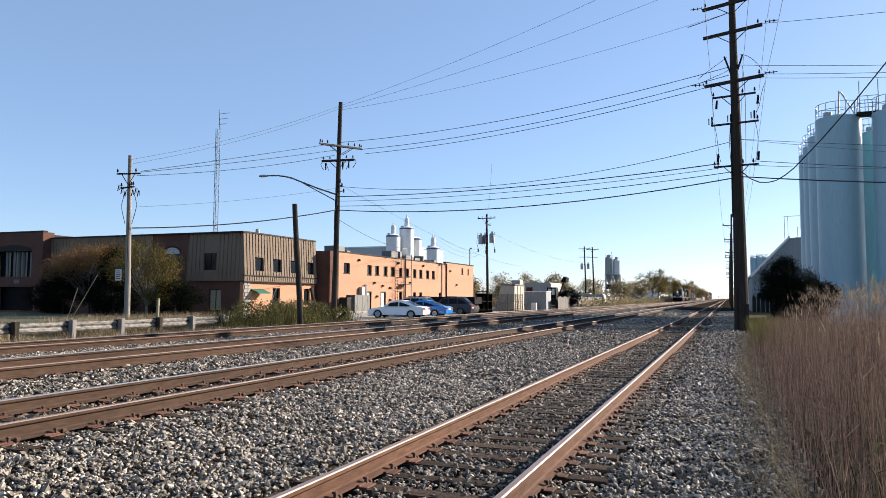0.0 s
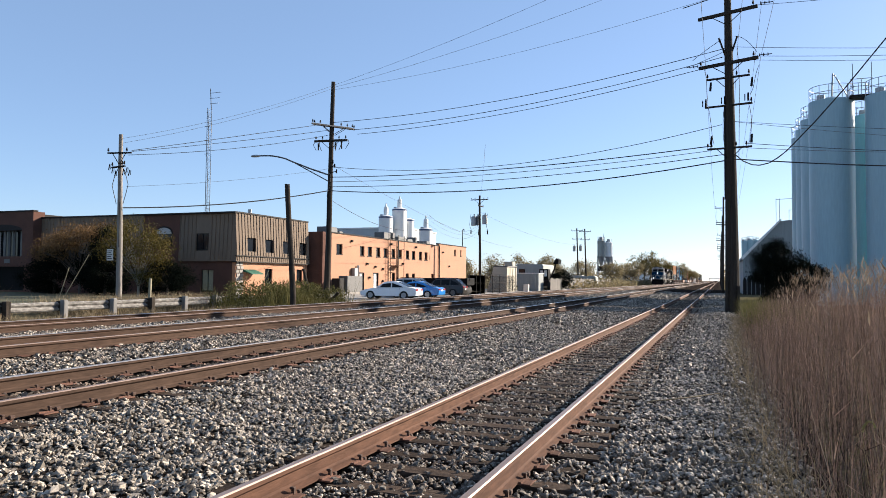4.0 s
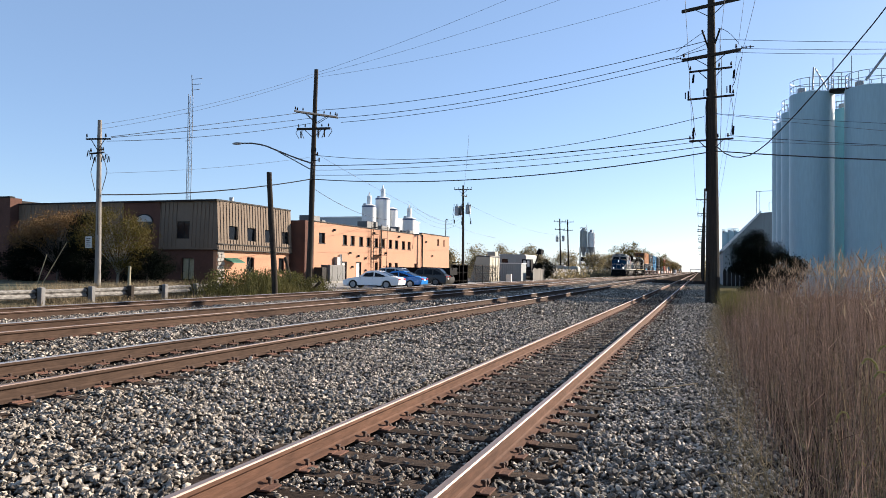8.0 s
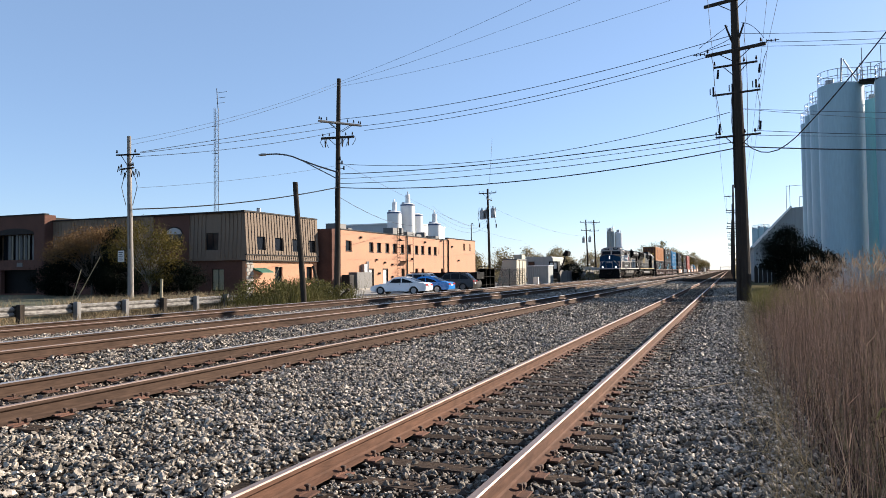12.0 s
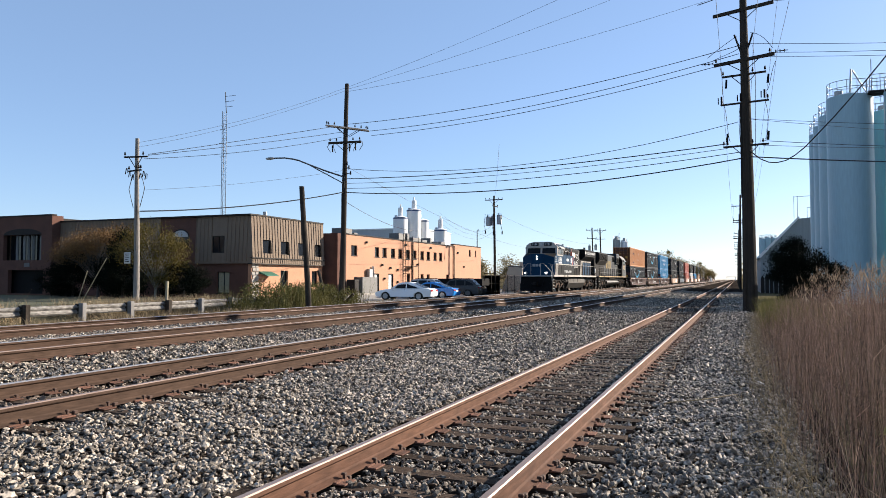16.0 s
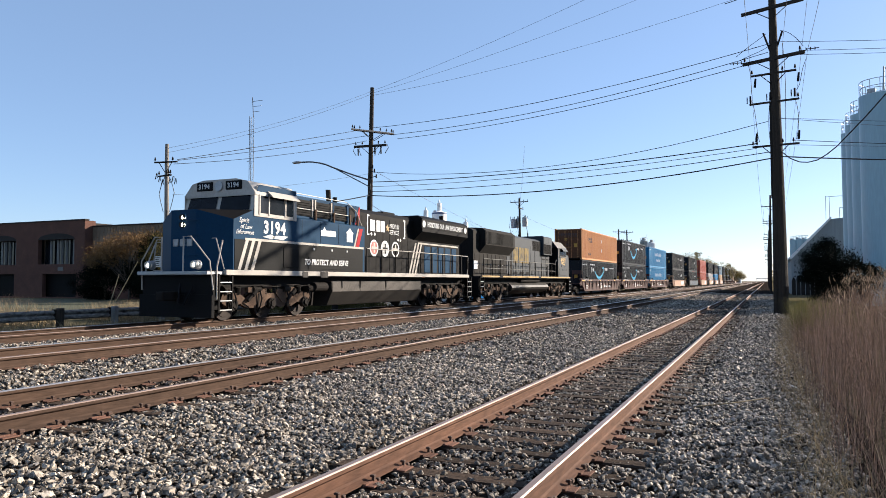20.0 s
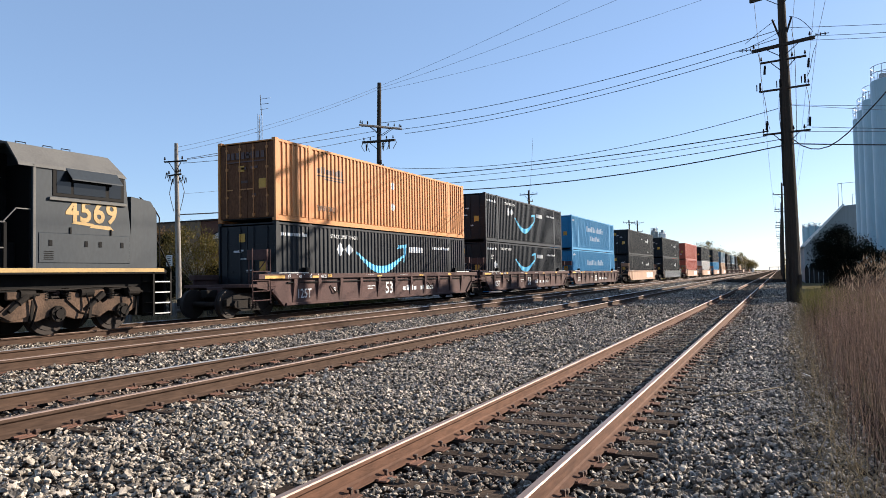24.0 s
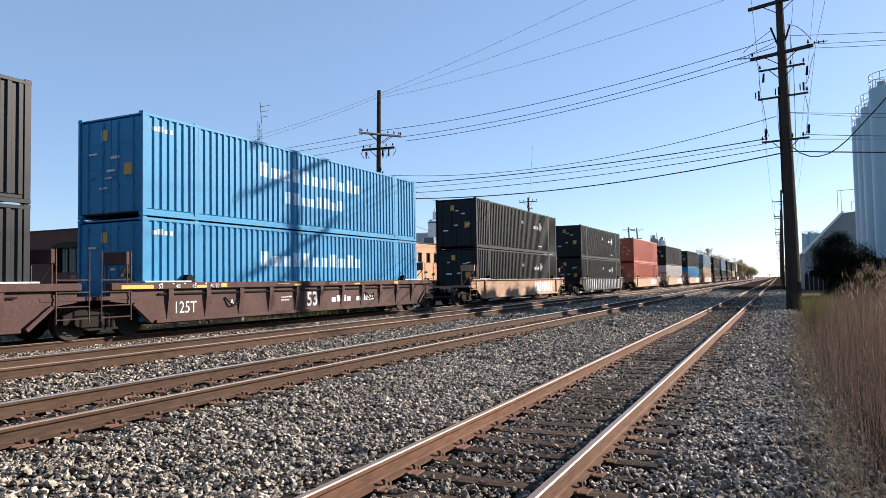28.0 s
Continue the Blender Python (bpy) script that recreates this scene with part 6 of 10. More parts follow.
            part("hood_door", bm, M["loco_blue"], t, "blue hood door")
        railing(t, [Y(u) for u in (9.9, 11.2, 12.5, 13.8, 15.1, 16.4, 17.7, 19.0, 20.2, 21.1)], s, 1.46, 1.63, 2.66, "loco_white")
        ladder(t, Y(1.25), s)
        ladder(t, Y(21.3), s)
        for u0, u1, z in ((0.85, 1.5, 2.55), (21.0, 21.65, 2.6)):
            bm = bmesh.new()
            tube(bm, [(s * 1.48, Y(u0), 0.7), (s * 1.48, Y(u0), 1.7), (s * 1.40, Y((u0 + u1) / 2), z), (s * 1.30, Y((u0 + u1) / 2 + 0.1), z)], 0.022, 6)
            part("grab_rail", bm, M["loco_white"], t, "white grab rail")
        bm = bmesh.new()
        tube(bm, [(s * 1.2, Y(4.9), 4.50), (s * 1.25, Y(8.6), 4.50), (s * 1.3, Y(9.3), 4.2), (s * 1.3, Y(9.9), 3.4), (s * 1.3, Y(9.95), 1.7)], 0.018, 6)
        part("roof_handrail", bm, M["loco_white"], t)
        bm = bmesh.new()
        tube(bm, [(s * 1.29, Y(4.9), 3.95), (s * 1.29, Y(8.9), 3.95)], 0.018, 6)
        part("side_handrail", bm, M["loco_white"], t)
    for s in (-1, 1):
        for u in (4.95, 6.3, 7.55, 8.75, 9.35):
            bm = bmesh.new()
            slab(bm, Y(u) - 0.045, 3.58, Y(u) + 0.045, 3.98, s * 1.30, s * 1.37, 0)
            part("rail_post", bm, M["dust"], t, "rusty brown rail post")
        bm = bmesh.new()
        slab(bm, Y(8.85), 3.72, Y(9.3), 4.3, s * 1.21, s * 1.24, 0.01)
        part("side_opening", bm, M["black"], t)
        for u in (5.25, 6.45, 7.7):
            bm = bmesh.new()
            slab(bm, Y(u), 2.72, Y(u) + 0.016, 3.52, s * 1.47, s * 1.478, 0)
            part("panel_seam", bm, M["loco_dark"], t)
        for u in (5.9, 7.1, 8.2):
            bm = bmesh.new()
            slab(bm, Y(u), 2.42, Y(u) + 0.10, 2.50, s * 1.51, s * 1.535, 0.004)
            part("latch", bm, M["galv"], t)
        for u, w in ((5.2, 0.35), (6.35, 0.5)):
            bm = bmesh.new()
            slab(bm, Y(u), 1.40, Y(u + w), 1.62, s * 1.54, s * 1.556, 0.004)
            part("jacking_pad", bm, M["tank"], t)
    for u in (8.0, 9.4, 11.6):
        bm = bmesh.new()
        slab(bm, Y(u), 1.0, Y(u) + 0.05, 1.27, 1.40, 1.47, 0.0)
        part("tank_strap", bm, M["tank"], t)
    seams(t, [Y(10.3 + 0.62 * i) for i in range(8)], 0.98, 1.75, 4.1, "black")
    # words of the near side
    w = M["white_mark"]
    letters("3194", 0.42, w, t, on_side(1.508, Y(3.03), 2.90), squeeze=0.95, bold=0.05)
    letters("TO PROTECT AND SERVE", 0.21, w, t, on_side(1.524, Y(5.35), 1.88), squeeze=0.84, bold=0.03, slant=0.2)
    letters("HONORING OUR LAW ENFORCEMENT", 0.25, w, t, on_side(1.515, Y(15.75), 3.98), squeeze=0.70, bold=0.025)
    letters("Spirit", 0.16, w, t, on_side(1.508, Y(1.80), 3.18), slant=0.3)
    letters("of Law", 0.15, w, t, on_side(1.508, Y(1.86), 2.98), slant=0.3)
    letters("Enforcement", 0.15, w, t, on_side(1.508, Y(1.66), 2.80), squeeze=0.8, slant=0.3)
    letters("PRIDE IN", 0.22, w, t, on_side(0.986, Y(12.75), 3.72), squeeze=0.8)
    letters("SERVICE", 0.22, w, t, on_side(0.986, Y(12.75), 3.44), squeeze=0.85)
    mark(t, "logo", [bar(Y(11.0), 3.5, Y(11.40), 4.0), bar(Y(11.5), 3.5, Y(11.9), 4.0), bar(Y(11.95), 3.5, Y(12.3), 4.0), bar(Y(10.72), 3.3, Y(10.80), 4.2), bar(Y(10.8), 3.3, Y(10.92), 3.36), bar(Y(10.8), 4.14, Y(10.92), 4.2),
                     bar(Y(14.25), 3.3, Y(14.33), 4.2), bar(Y(14.13), 3.3, Y(14.25), 3.36), bar(Y(14.13), 4.14, Y(14.25), 4.2)], w, 0.990, "white block logo")
    mark(t, "lightning_mark", [[(Y(3.0), 2.76), (Y(3.5), 2.70), (Y(3.7), 2.80), (Y(3.4), 2.86)], [(Y(3.45), 2.74), (Y(4.1), 2.70), (Y(4.4), 2.84), (Y(3.7), 2.84)]], w, 1.508)
    mark(t, "small_emblem", [bar(Y(6.45), 3.0, Y(7.5), 3.22), diamond(Y(6.7), 3.2, 0.14)], w, 1.475, "white emblem")
    mark(t, "small_emblem", [bar(Y(8.3), 2.85, Y(8.75), 3.2), [(Y(8.22), 3.2), (Y(8.83), 3.2), (Y(8.52), 3.42)]], w, 1.475, "white emblem")
    for k, c in enumerate(("loco_red", "white_mark", "white_mark")):
        bm = bmesh.new()
        y = Y(11.35 + k * 1.0)
        rod(bm, (0.98, y, 2.75), (0.988, y, 2.75), 0.37, seg=24)
        e = part("round_emblem", bm, w, t, "round white badge")
        bm = bmesh.new()
        rod(bm, (0.986, y, 2.75), (0.992, y, 2.75), 0.29, seg=20)
        part("emblem_centre", bm, M["badge_pink"] if k == 0 else M["galv"] if k == 1 else M["loco_dark"], e)
        mark(t, "emblem_cross", [bar(y - 0.06, 2.52, y + 0.06, 2.98), bar(y - 0.23, 2.69, y - 0.06, 2.81), bar(y + 0.06, 2.69, y + 0.23, 2.81)], M["loco_white"] if k != 1 else M["loco_dark"], 0.996)
    for y in (15.35, 20.65):
        bm = bmesh.new()
        rod(bm, (1.51, Y(y), 4.1), (1.518, Y(y), 4.1), 0.17, seg=20)
        part("round_emblem", bm, w, t)
    star = [(Y(12.58) + (0.20 if i % 2 == 0 else 0.085) * math.sin(i * math.pi / 5), 3.72 + (0.20 if i % 2 == 0 else 0.085) * math.cos(i * math.pi / 5)) for i in range(10)]
    mark(t, "star", [star], M["gold"], 0.992, "gold painted star")
    mark(t, "small_roundels", [diamond(Y(11.1), 3.36, 0.09), diamond(Y(11.4), 3.36, 0.09), diamond(Y(13.6), 3.22, 0.08), diamond(Y(13.85), 3.22, 0.08)], w, 0.99, "small white roundels")
    # roof gear
    for y, r, z in ((8.9, 0.10, 4.42), (19.6, 0.12, 4.52)):
        bm = bmesh.new()
        rod(bm, (0.5, Y(y), z), (0.5, Y(y), z + 0.35), r, seg=10)
        part("exhaust_stack", bm, M["black"], t)
    bm = bmesh.new()
    slab(bm, Y(13.0), 4.42, Y(14.2), 4.56, -0.5, 0.5, 0.03)
    part("silencer", bm, M["black"], t)
    bm = bmesh.new()
    for i in range(3):
        rod(bm, (-0.3 + i * 0.18, Y(10.6), 4.5), (-0.3 + i * 0.18, Y(10.2), 4.55), 0.03, 0.07, seg=8)
    part("horn", bm, M["black"], t, "black air horn cluster")
    # front: plow, platform, ditch lights, rails, coupler
    bm = bmesh.new()
    prism(bm, [(-1.5, 0.15), (0, 0.15), (1.5, 0.15), (1.5, 0.85), (-1.5, 0.85)], "y", Y(0.62), Y(0.74))
    box(bm, -1.46, Y(0.7), 0.8, 1.46, Y(0.95), 1.5, 0.02)
    part("snow_plow", bm, M["black"], t)
    bm = bmesh.new()
    slab(bm, Y(0.45), 1.46, Y(1.4), 1.58, -1.45, 1.45, 0.02)
    part("front_platform", bm, M["galv"], t, "pale edged front platform")
    for s in (-1, 1):
        bm = bmesh.new()
        rod(bm, (s * 0.95, Y(0.62), 1.78), (s * 0.95, Y(0.46), 1.78), 0.15, 0.13, seg=16)
        hb = part("ditch_light", bm, M["galv"], t)
        bm = bmesh.new()
        rod(bm, (s * 0.95, Y(0.47), 1.78), (s * 0.95, Y(0.45), 1.78), 0.075, seg=14)
        part("lens", bm, M["lamp_lit"], hb, "lit ditch light")
        bm = bmesh.new()
        for q in (0.43, 0.40):
            tube(bm, [(s * 0.95 + 0.105 * math.cos(k * math.pi / 8), Y(q), 1.78 + 0.105 * math.sin(k * math.pi / 8)) for k in range(17)], 0.022, 6)
        part("lamp_hood", bm, M["galv"], hb)
        bm = bmesh.new()
        tube(bm, [(s * 0.45, Y(0.5), 1.55), (s * 0.45, Y(0.5), 2.66), (s * 0.75, Y(0.5), 2.66), (s * 1.42, Y(0.6), 1.9), (s * 1.48, Y(0.7), 1.0)], 0.024, 6)
        part("front_handrail", bm, M["loco_white"], t, "white front handrail")
        bm = bmesh.new()
        tube(bm, [(s * 1.05, Y(1.1), 2.62), (s * 1.25, Y(1.05), 2.62), (s * 1.5, Y(1.15), 1.65)], 0.02, 6)
        part("front_handrail", bm, M["loco_white"], t)
    bm = bmesh.new()
    box(bm, -0.15, Y(-0.02), 0.66, 0.15, Y(0.7), 0.95, 0.03)
    part("coupler", bm, M["truck_steel"], t)
    bm = bmesh.new()
    tube(bm, [(0.3, Y(0.55), 1.2), (0.4, Y(0.35), 0.6), (0.6, Y(0.4), 0.55), (0.75, Y(0.6), 1.1)], 0.035, 6)
    part("air_hose", bm, M["black"], t)
    bm = bmesh.new()
    box(bm, -1.4, Y(21.5), 0.5, 1.4, Y(21.62), 1.5, 0.02)
    part("rear_pilot", bm, M["loco_dark"], t)
    bm = bmesh.new()
    box(bm, -0.15, Y(21.6), 0.66, 0.15, Y(22.32), 0.95, 0.03)
    part("rear_coupler", bm, M["truck_steel"], t)
    loco_truck(t, Y(3.85), 1.95)
    loco_truck(t, Y(18.5), 1.95)
    return t


def engine_second():
    t = thing("locomotive", Matrix(), "faded grey blue diesel locomotive with yellow markings, running cab last", "locomotive", "locomotives")
    o = -11.3
    Y = lambda u: u + o
    N = M["loco_navy"]
    bm = bmesh.new()
    slab(bm, Y(0.8), 1.05, Y(21.8), 1.45, -1.05, 1.05)
    part("underframe", bm, M["loco_dark"], t)
    bm = bmesh.new()
    slab(bm, Y(0.75), 1.45, Y(21.85), 1.56, -1.50, 1.50)
    part("deck", bm, M["loco_dark"], t)
    for s in (-1, 1):
        for a, b in ((1.0, 4.0), (4.6, 12.5), (13.1, 21.75)):
            bm = bmesh.new()
            slab(bm, Y(a), 1.50, Y(b), 1.60, s * 1.49, s * 1.515, 0)
            part("yellow_sill_stripe", bm, M["loco_yellow"], t)
    bm = bmesh.new()
    prism(bm, [(1.42 * math.cos(a), 0.82 + 0.50 * math.sin(a)) for a in [i * math.pi / 10 for i in range(20)]], "y", Y(6.7), Y(15.4))
    part("fuel_tank", bm, M["tank"], t, "rounded fuel tank in the shade-darkened tank colour")
    bm = bmesh.new()
    rod(bm, (1.15, Y(9.0), 1.32), (1.15, Y(13.4), 1.32), 0.16, seg=12)
    part("air_reservoir", bm, M["truck_steel"], t)
    bm = bmesh.new()
    prism(bm, [(-0.95, 1.56), (0.95, 1.56), (0.95, 4.30), (0.75, 4.45), (-0.75, 4.45), (-0.95, 4.30)], "y", Y(8.0), Y(17.25))
    part("engine_hood", bm, N, t, "faded navy engine hood")
    bm = bmesh.new()
    prism(bm, [(-0.95, 1.56), (0.95, 1.56), (0.95, 4.30), (0.75, 4.45), (-0.75, 4.45), (-0.95, 4.30)], "y", Y(0.95), Y(8.0))
    part("rear_hood", bm, M["hood_soot"], t, "soot-blackened rear hood")
    for s in (-1, 1):
        for i in range(9):
            bm = bmesh.new()
            slab(bm, Y(1.15 + i * 0.72), 1.75, Y(1.75 + i * 0.72), 2.95, s * 0.945, s * 0.966, 0.012)
            dr = part("hood_door", bm, M["hood_soot"] if i < 8 else N, t)
            bm = bmesh.new()
            rod(bm, (s * 0.96, Y(1.68 + i * 0.72), 2.3), (s * 0.985, Y(1.68 + i * 0.72), 2.3), 0.03, seg=6)
            part("latch", bm, M["galv"], dr)
    bm = bmesh.new()
    prism(bm, [(-0.95, 3.0), (0.95, 3.0), (1.38, 3.5), (1.38, 4.35), (1.15, 4.52), (-1.15, 4.52), (-1.38, 4.35), (-1.38, 3.5)], "y", Y(1.9), Y(7.4))
    part("radiator_hood", bm, M["hood_soot"], t)
    bm = bmesh.new()
    prism(bm, [(-0.95, 3.25), (0.95, 3.25), (1.20, 3.32), (1.20, 4.66), (1.05, 4.76), (-1.05, 4.76), (-1.20, 4.66), (-1.20, 3.32)], "y", Y(14.9), Y(17.2))
    part("brake_hood", bm, N, t)
    for s in (-1, 1):
        for a, b in ((15.0, 16.0), (16.1, 17.1)):
            bm = bmesh.new()
            slab(bm, Y(a), 4.20, Y(b), 4.60, s * 1.195, s * 1.215, 0.01)
            part("access_panel", bm, N, t)
        for a, b in ((15.05, 16.1), (16.2, 17.1)):
            bm = bmesh.new()
            slab(bm, Y(a), 1.75, Y(b), 3.2, s * 0.945, s * 0.968, 0.015)
            dr = part("hood_door", bm, N, t)
            bm = bmesh.new()
            slab(bm, Y(a) + 0.1, 2.9, Y(b) - 0.15, 3.02, s * 0.966, s * 0.974, 0)
            part("louvre_band", bm, M["black"], dr)
            bm = bmesh.new()
            rod(bm, (s * 0.965, Y(b) - 0.12, 2.2), (s * 1.0, Y(b) - 0.12, 2.2), 0.03, seg=6)
            part("latch", bm, M["loco_dark"], dr)
    # passage and thin back wall in black: shade of the recess behind the cab
    bm = bmesh.new()
    box(bm, -0.62, Y(17.2), 1.56, 0.62, Y(17.9), 4.3, 0.02)
    box(bm, -1.46, Y(17.86), 1.6, 1.46, Y(17.895), 4.0, 0.0)
    part("cab_passage", bm, M["loco_dark"], t)
    for s in (-1, 1):
        bm = bmesh.new()
        box(bm, s * 0.62, Y(17.5), 1.56, s * 1.0, Y(17.84), 2.2, 0.02)
        part("locker", bm, M["loco_dark"], t)
        bm = bmesh.new()
        box(bm, s * 0.6, Y(17.4), 3.55, s * 0.66, Y(17.7), 3.75, 0.01)
        part("small_sign", bm, M["white_mark"], t)
    for s in (-1, 1):
        for a, b, z0, z1, x in ((2.05, 7.2, 3.56, 4.30, 1.385), (15.0, 17.1, 3.40, 4.13, 1.205), (12.75, 14.8, 3.55, 4.27, 0.955)):
            bm = bmesh.new()
            slab(bm, Y(a), z0, Y(b), z1, s * (x - 0.02), s * (x + 0.01), 0)
            g = part("grille", bm, M["black"], t, "black louvred grille")
            for i in range(int((b - a) / 0.2)):
                bm = bmesh.new()
                slab(bm, Y(a + 0.05 + i * 0.2), z0, Y(a + 0.08 + i * 0.2), z1, s * x, s * (x + 0.03), 0)
                part("louvre", bm, M["loco_dark"], g)
        railing(t, [Y(u) for u in (1.4, 2.9, 4.4, 5.9, 7.4, 8.9, 10.4, 11.9, 13.4, 14.9, 16.2, 17.3)], s, 1.45, 1.56, 2.62, "roof_grey", mid=2.05)
        ladder(t, Y(1.0), s)
        ladder(t, Y(21.7), s)
        bm = bmesh.new()
        tube(bm, [(s * 1.48, Y(22.0), 0.6), (s * 1.48, Y(22.0), 1.6), (s * 1.3, Y(21.6), 2.5)], 0.022, 6)
        part("grab_rail", bm, M["loco_dark"], t)
        for u in (12.2, 13.6):
            bm = bmesh.new()
            slab(bm, Y(u), 2.0, Y(u + 0.9), 3.9, s * 0.945, s * 0.962, 0.01)
            part("hood_door", bm, N, t)
    seams(t, [Y(8.0 + 0.75 * i) for i in range(8)], 0.95, 1.7, 3.5, "black")
    # battered cab end
    bm = bmesh.new()
    prism(bm, [(-1.50, 1.56), (1.50, 1.56), (1.50, 3.95), (1.05, 4.50), (-1.05, 4.50), (-1.50, 3.95)], "y", Y(17.9), Y(20.75))
    for v in bm.verts:
        if v.co.y > Y(20) and v.co.z > 3.0:
            v.co.y -= (v.co.z - 3.0) * 0.30
    cab = part("cab", bm, N, t, "faded navy cab")
    bm = bmesh.new()
    roof = [(-1.54, 3.93), (-1.50, 4.02), (-1.12, 4.49), (-0.6, 4.60), (0.6, 4.60), (1.12, 4.49), (1.50, 4.02), (1.54, 3.93), (1.06, 4.46), (-1.06, 4.46)]
    prism(bm, roof, "y", Y(17.55), Y(20.5))
    for v in bm.verts:
        if v.co.y > Y(20):
            v.co.y -= (v.co.z - 3.9) * 0.45
    rf = part("cab_roof", bm, M["roof_grey"], t, "dusty grey cab roof")
    for u in (18.2, 18.9, 19.4):
        bm = bmesh.new()
        tube(bm, [(0.45, Y(u), 4.58), (0.45, Y(u), 4.67), (0.45, Y(u + 0.25), 4.67), (0.45, Y(u + 0.25), 4.58)], 0.012, 5)
        part("roof_hand_hold", bm, M["loco_dark"], rf)
    bm = bmesh.new()
    box(bm, -0.25, Y(20.85), 3.46, 0.25, Y(21.2), 3.74, 0.04)
    part("headlight_box", bm, M["loco_dark"], t)
    for s in (-1, 1):
        for u in (18.3, 19.25, 19.65, 20.3):
            bm = bmesh.new()
            slab(bm, Y(u), 2.12, Y(u) + 0.09, 2.26, s * 1.51, s * 1.53, 0.005)
            part("latch", bm, M["black"], cab)
        for i in range(5):
            bm = bmesh.new()
            slab(bm, Y(18.18), 1.80 + i * 0.045, Y(18.42), 1.82 + i * 0.045, s * 1.512, s * 1.522, 0)
            part("vent_slot", bm, M["black"], cab)
        for u in (18.85, 20.0):
            bm = bmesh.new()
            slab(bm, Y(u), 2.43, Y(u) + 0.04, 2.58, s * 1.50, s * 1.525, 0)
            part("hinge", bm, M["loco_dark"], cab)
        bm = bmesh.new()
        slab(bm, Y(18.3), 3.20, Y(20.46), 3.27, s * 1.50, s * 1.56, 0.005)
        part("window_ledge", bm, M["roof_grey"], cab)
        bm = bmesh.new()
        slab(bm, Y(17.90), 1.6, Y(17.98), 4.0, s * 1.49, s * 1.53, 0.01)
        part("corner_rail", bm, M["roof_grey"], cab)
        bm = bmesh.new()
        tube(bm, [(s * 1.47, Y(21.62), 1.6), (s * 1.47, Y(21.62), 3.0), (s * 1.40, Y(21.5), 3.25), (s * 1.30, Y(21.1), 3.52)], 0.02, 5)
        part("nose_rail", bm, M["loco_dark"], t)
        bm = bmesh.new()
        tube(bm, [(s * 1.45, Y(16.9), 2.62), (s * 1.45, Y(17.25), 2.62), (s * 1.45, Y(17.55), 2.95), (s * 1.45, Y(17.95), 2.95)], 0.02, 5)
        part("handrail_end", bm, M["roof_grey"], t)
    bm = bmesh.new()
    prism(bm, [(Y(20.7), 1.56), (Y(20.7), 3.5), (Y(21.35), 3.42), (Y(21.55), 3.15), (Y(21.58), 1.56)], "x", -1.44, 1.44)
    part("nose", bm, N, t)
    for s in (-1, 1):
        bm = bmesh.new()
        slab(bm, Y(18.4), 3.30, Y(20.42), 3.98, s * 1.49, s * 1.515, 0.01)
        part("window_frame", bm, M["loco_dark"], cab)
        for a, b in ((18.5, 18.88), (18.95, 19.85), (19.95, 20.32)):
            bm = bmesh.new()
            slab(bm, Y(a), 3.38, Y(b), 3.92, s * 1.51, s * 1.522, 0.005)
            part("side_window", bm, M["window"], cab)
        bm = bmesh.new()
        prism(bm, [(s * 1.49, 4.0), (s * 1.74, 3.70), (s * 1.74, 3.73), (s * 1.46, 4.06)], "y", Y(18.75), Y(20.2))
        part("sun_shade", bm, N, cab)
        bm = bmesh.new()
        slab(bm, Y(18.05), 1.72, Y(20.6), 2.43, s * 1.495, s * 1.516, 0.012)
        part("locker_door", bm, N, cab)
    bm = bmesh.new()
    prism(bm, [(Y(20.56), 3.66), (Y(20.60), 3.66), (Y(20.41), 4.3), (Y(20.37), 4.3)], "x", -1.05, 1.05)
    part("windshield", bm, M["window"], cab)
    letters("4569", 0.54, M["loco_yellow"], t, on_side(1.506, Y(18.75), 2.74), squeeze=0.92, bold=0.035)
    mark(t, "lightning_mark", [[(Y(18.9), 2.68), (Y(19.6), 2.62), (Y(19.5), 2.70), (Y(19.0), 2.74)], [(Y(19.4), 2.60), (Y(20.1), 2.56), (Y(20.0), 2.66), (Y(19.5), 2.68)]], M["loco_yellow"], 1.506)
    for u in (8.3, 9.55, 10.75):
        mark(t, "logo", [bar(Y(u), 2.55, Y(u + 1.0), 3.65)], M["faded_yellow"], 0.968, "large yellow block logo")
    bm = bmesh.new()
    box(bm, 0.95, Y(0.96), 2.0, 1.0, Y(1.5), 2.5)
    part("small_sign", bm, M["white_mark"], t)
    for s in (-1, 1):
        for u, w in ((8.05, 1.25), (9.5, 1.25), (10.95, 1.1)):
            bm = bmesh.new()
            slab(bm, Y(u), 1.66, Y(u + w), 2.42, s * 0.948, s * 0.964, 0.01)
            d = part("hood_door", bm, N, t)
            bm = bmesh.new()
            slab(bm, Y(u + 0.12), 1.74, Y(u + w - 0.12), 1.92, s * 0.962, s * 0.970, 0)
            part("louvre_band", bm, M["black"], d)
        bm = bmesh.new()
        tube(bm, [(s * 0.99, Y(16.35), 1.7), (s * 1.0, Y(16.35), 2.35), (s * 1.0, Y(16.75), 2.45), (s * 0.99, Y(16.75), 2.3)], 0.018, 5)
        part("door_rail", bm, M["loco_dark"], t)
    for u in (3.0, 4.7, 6.4):
        bm = bmesh.new()
        rod(bm, (0, Y(u), 4.50), (0, Y(u), 4.60), 0.62, seg=20)
        part("radiator_fan", bm, M["black"], t)
    bm = bmesh.new()
    rod(bm, (0, Y(9.5), 4.45), (0, Y(9.5), 4.70), 0.28, seg=14)
    part("exhaust_stack", bm, M["black"], t)
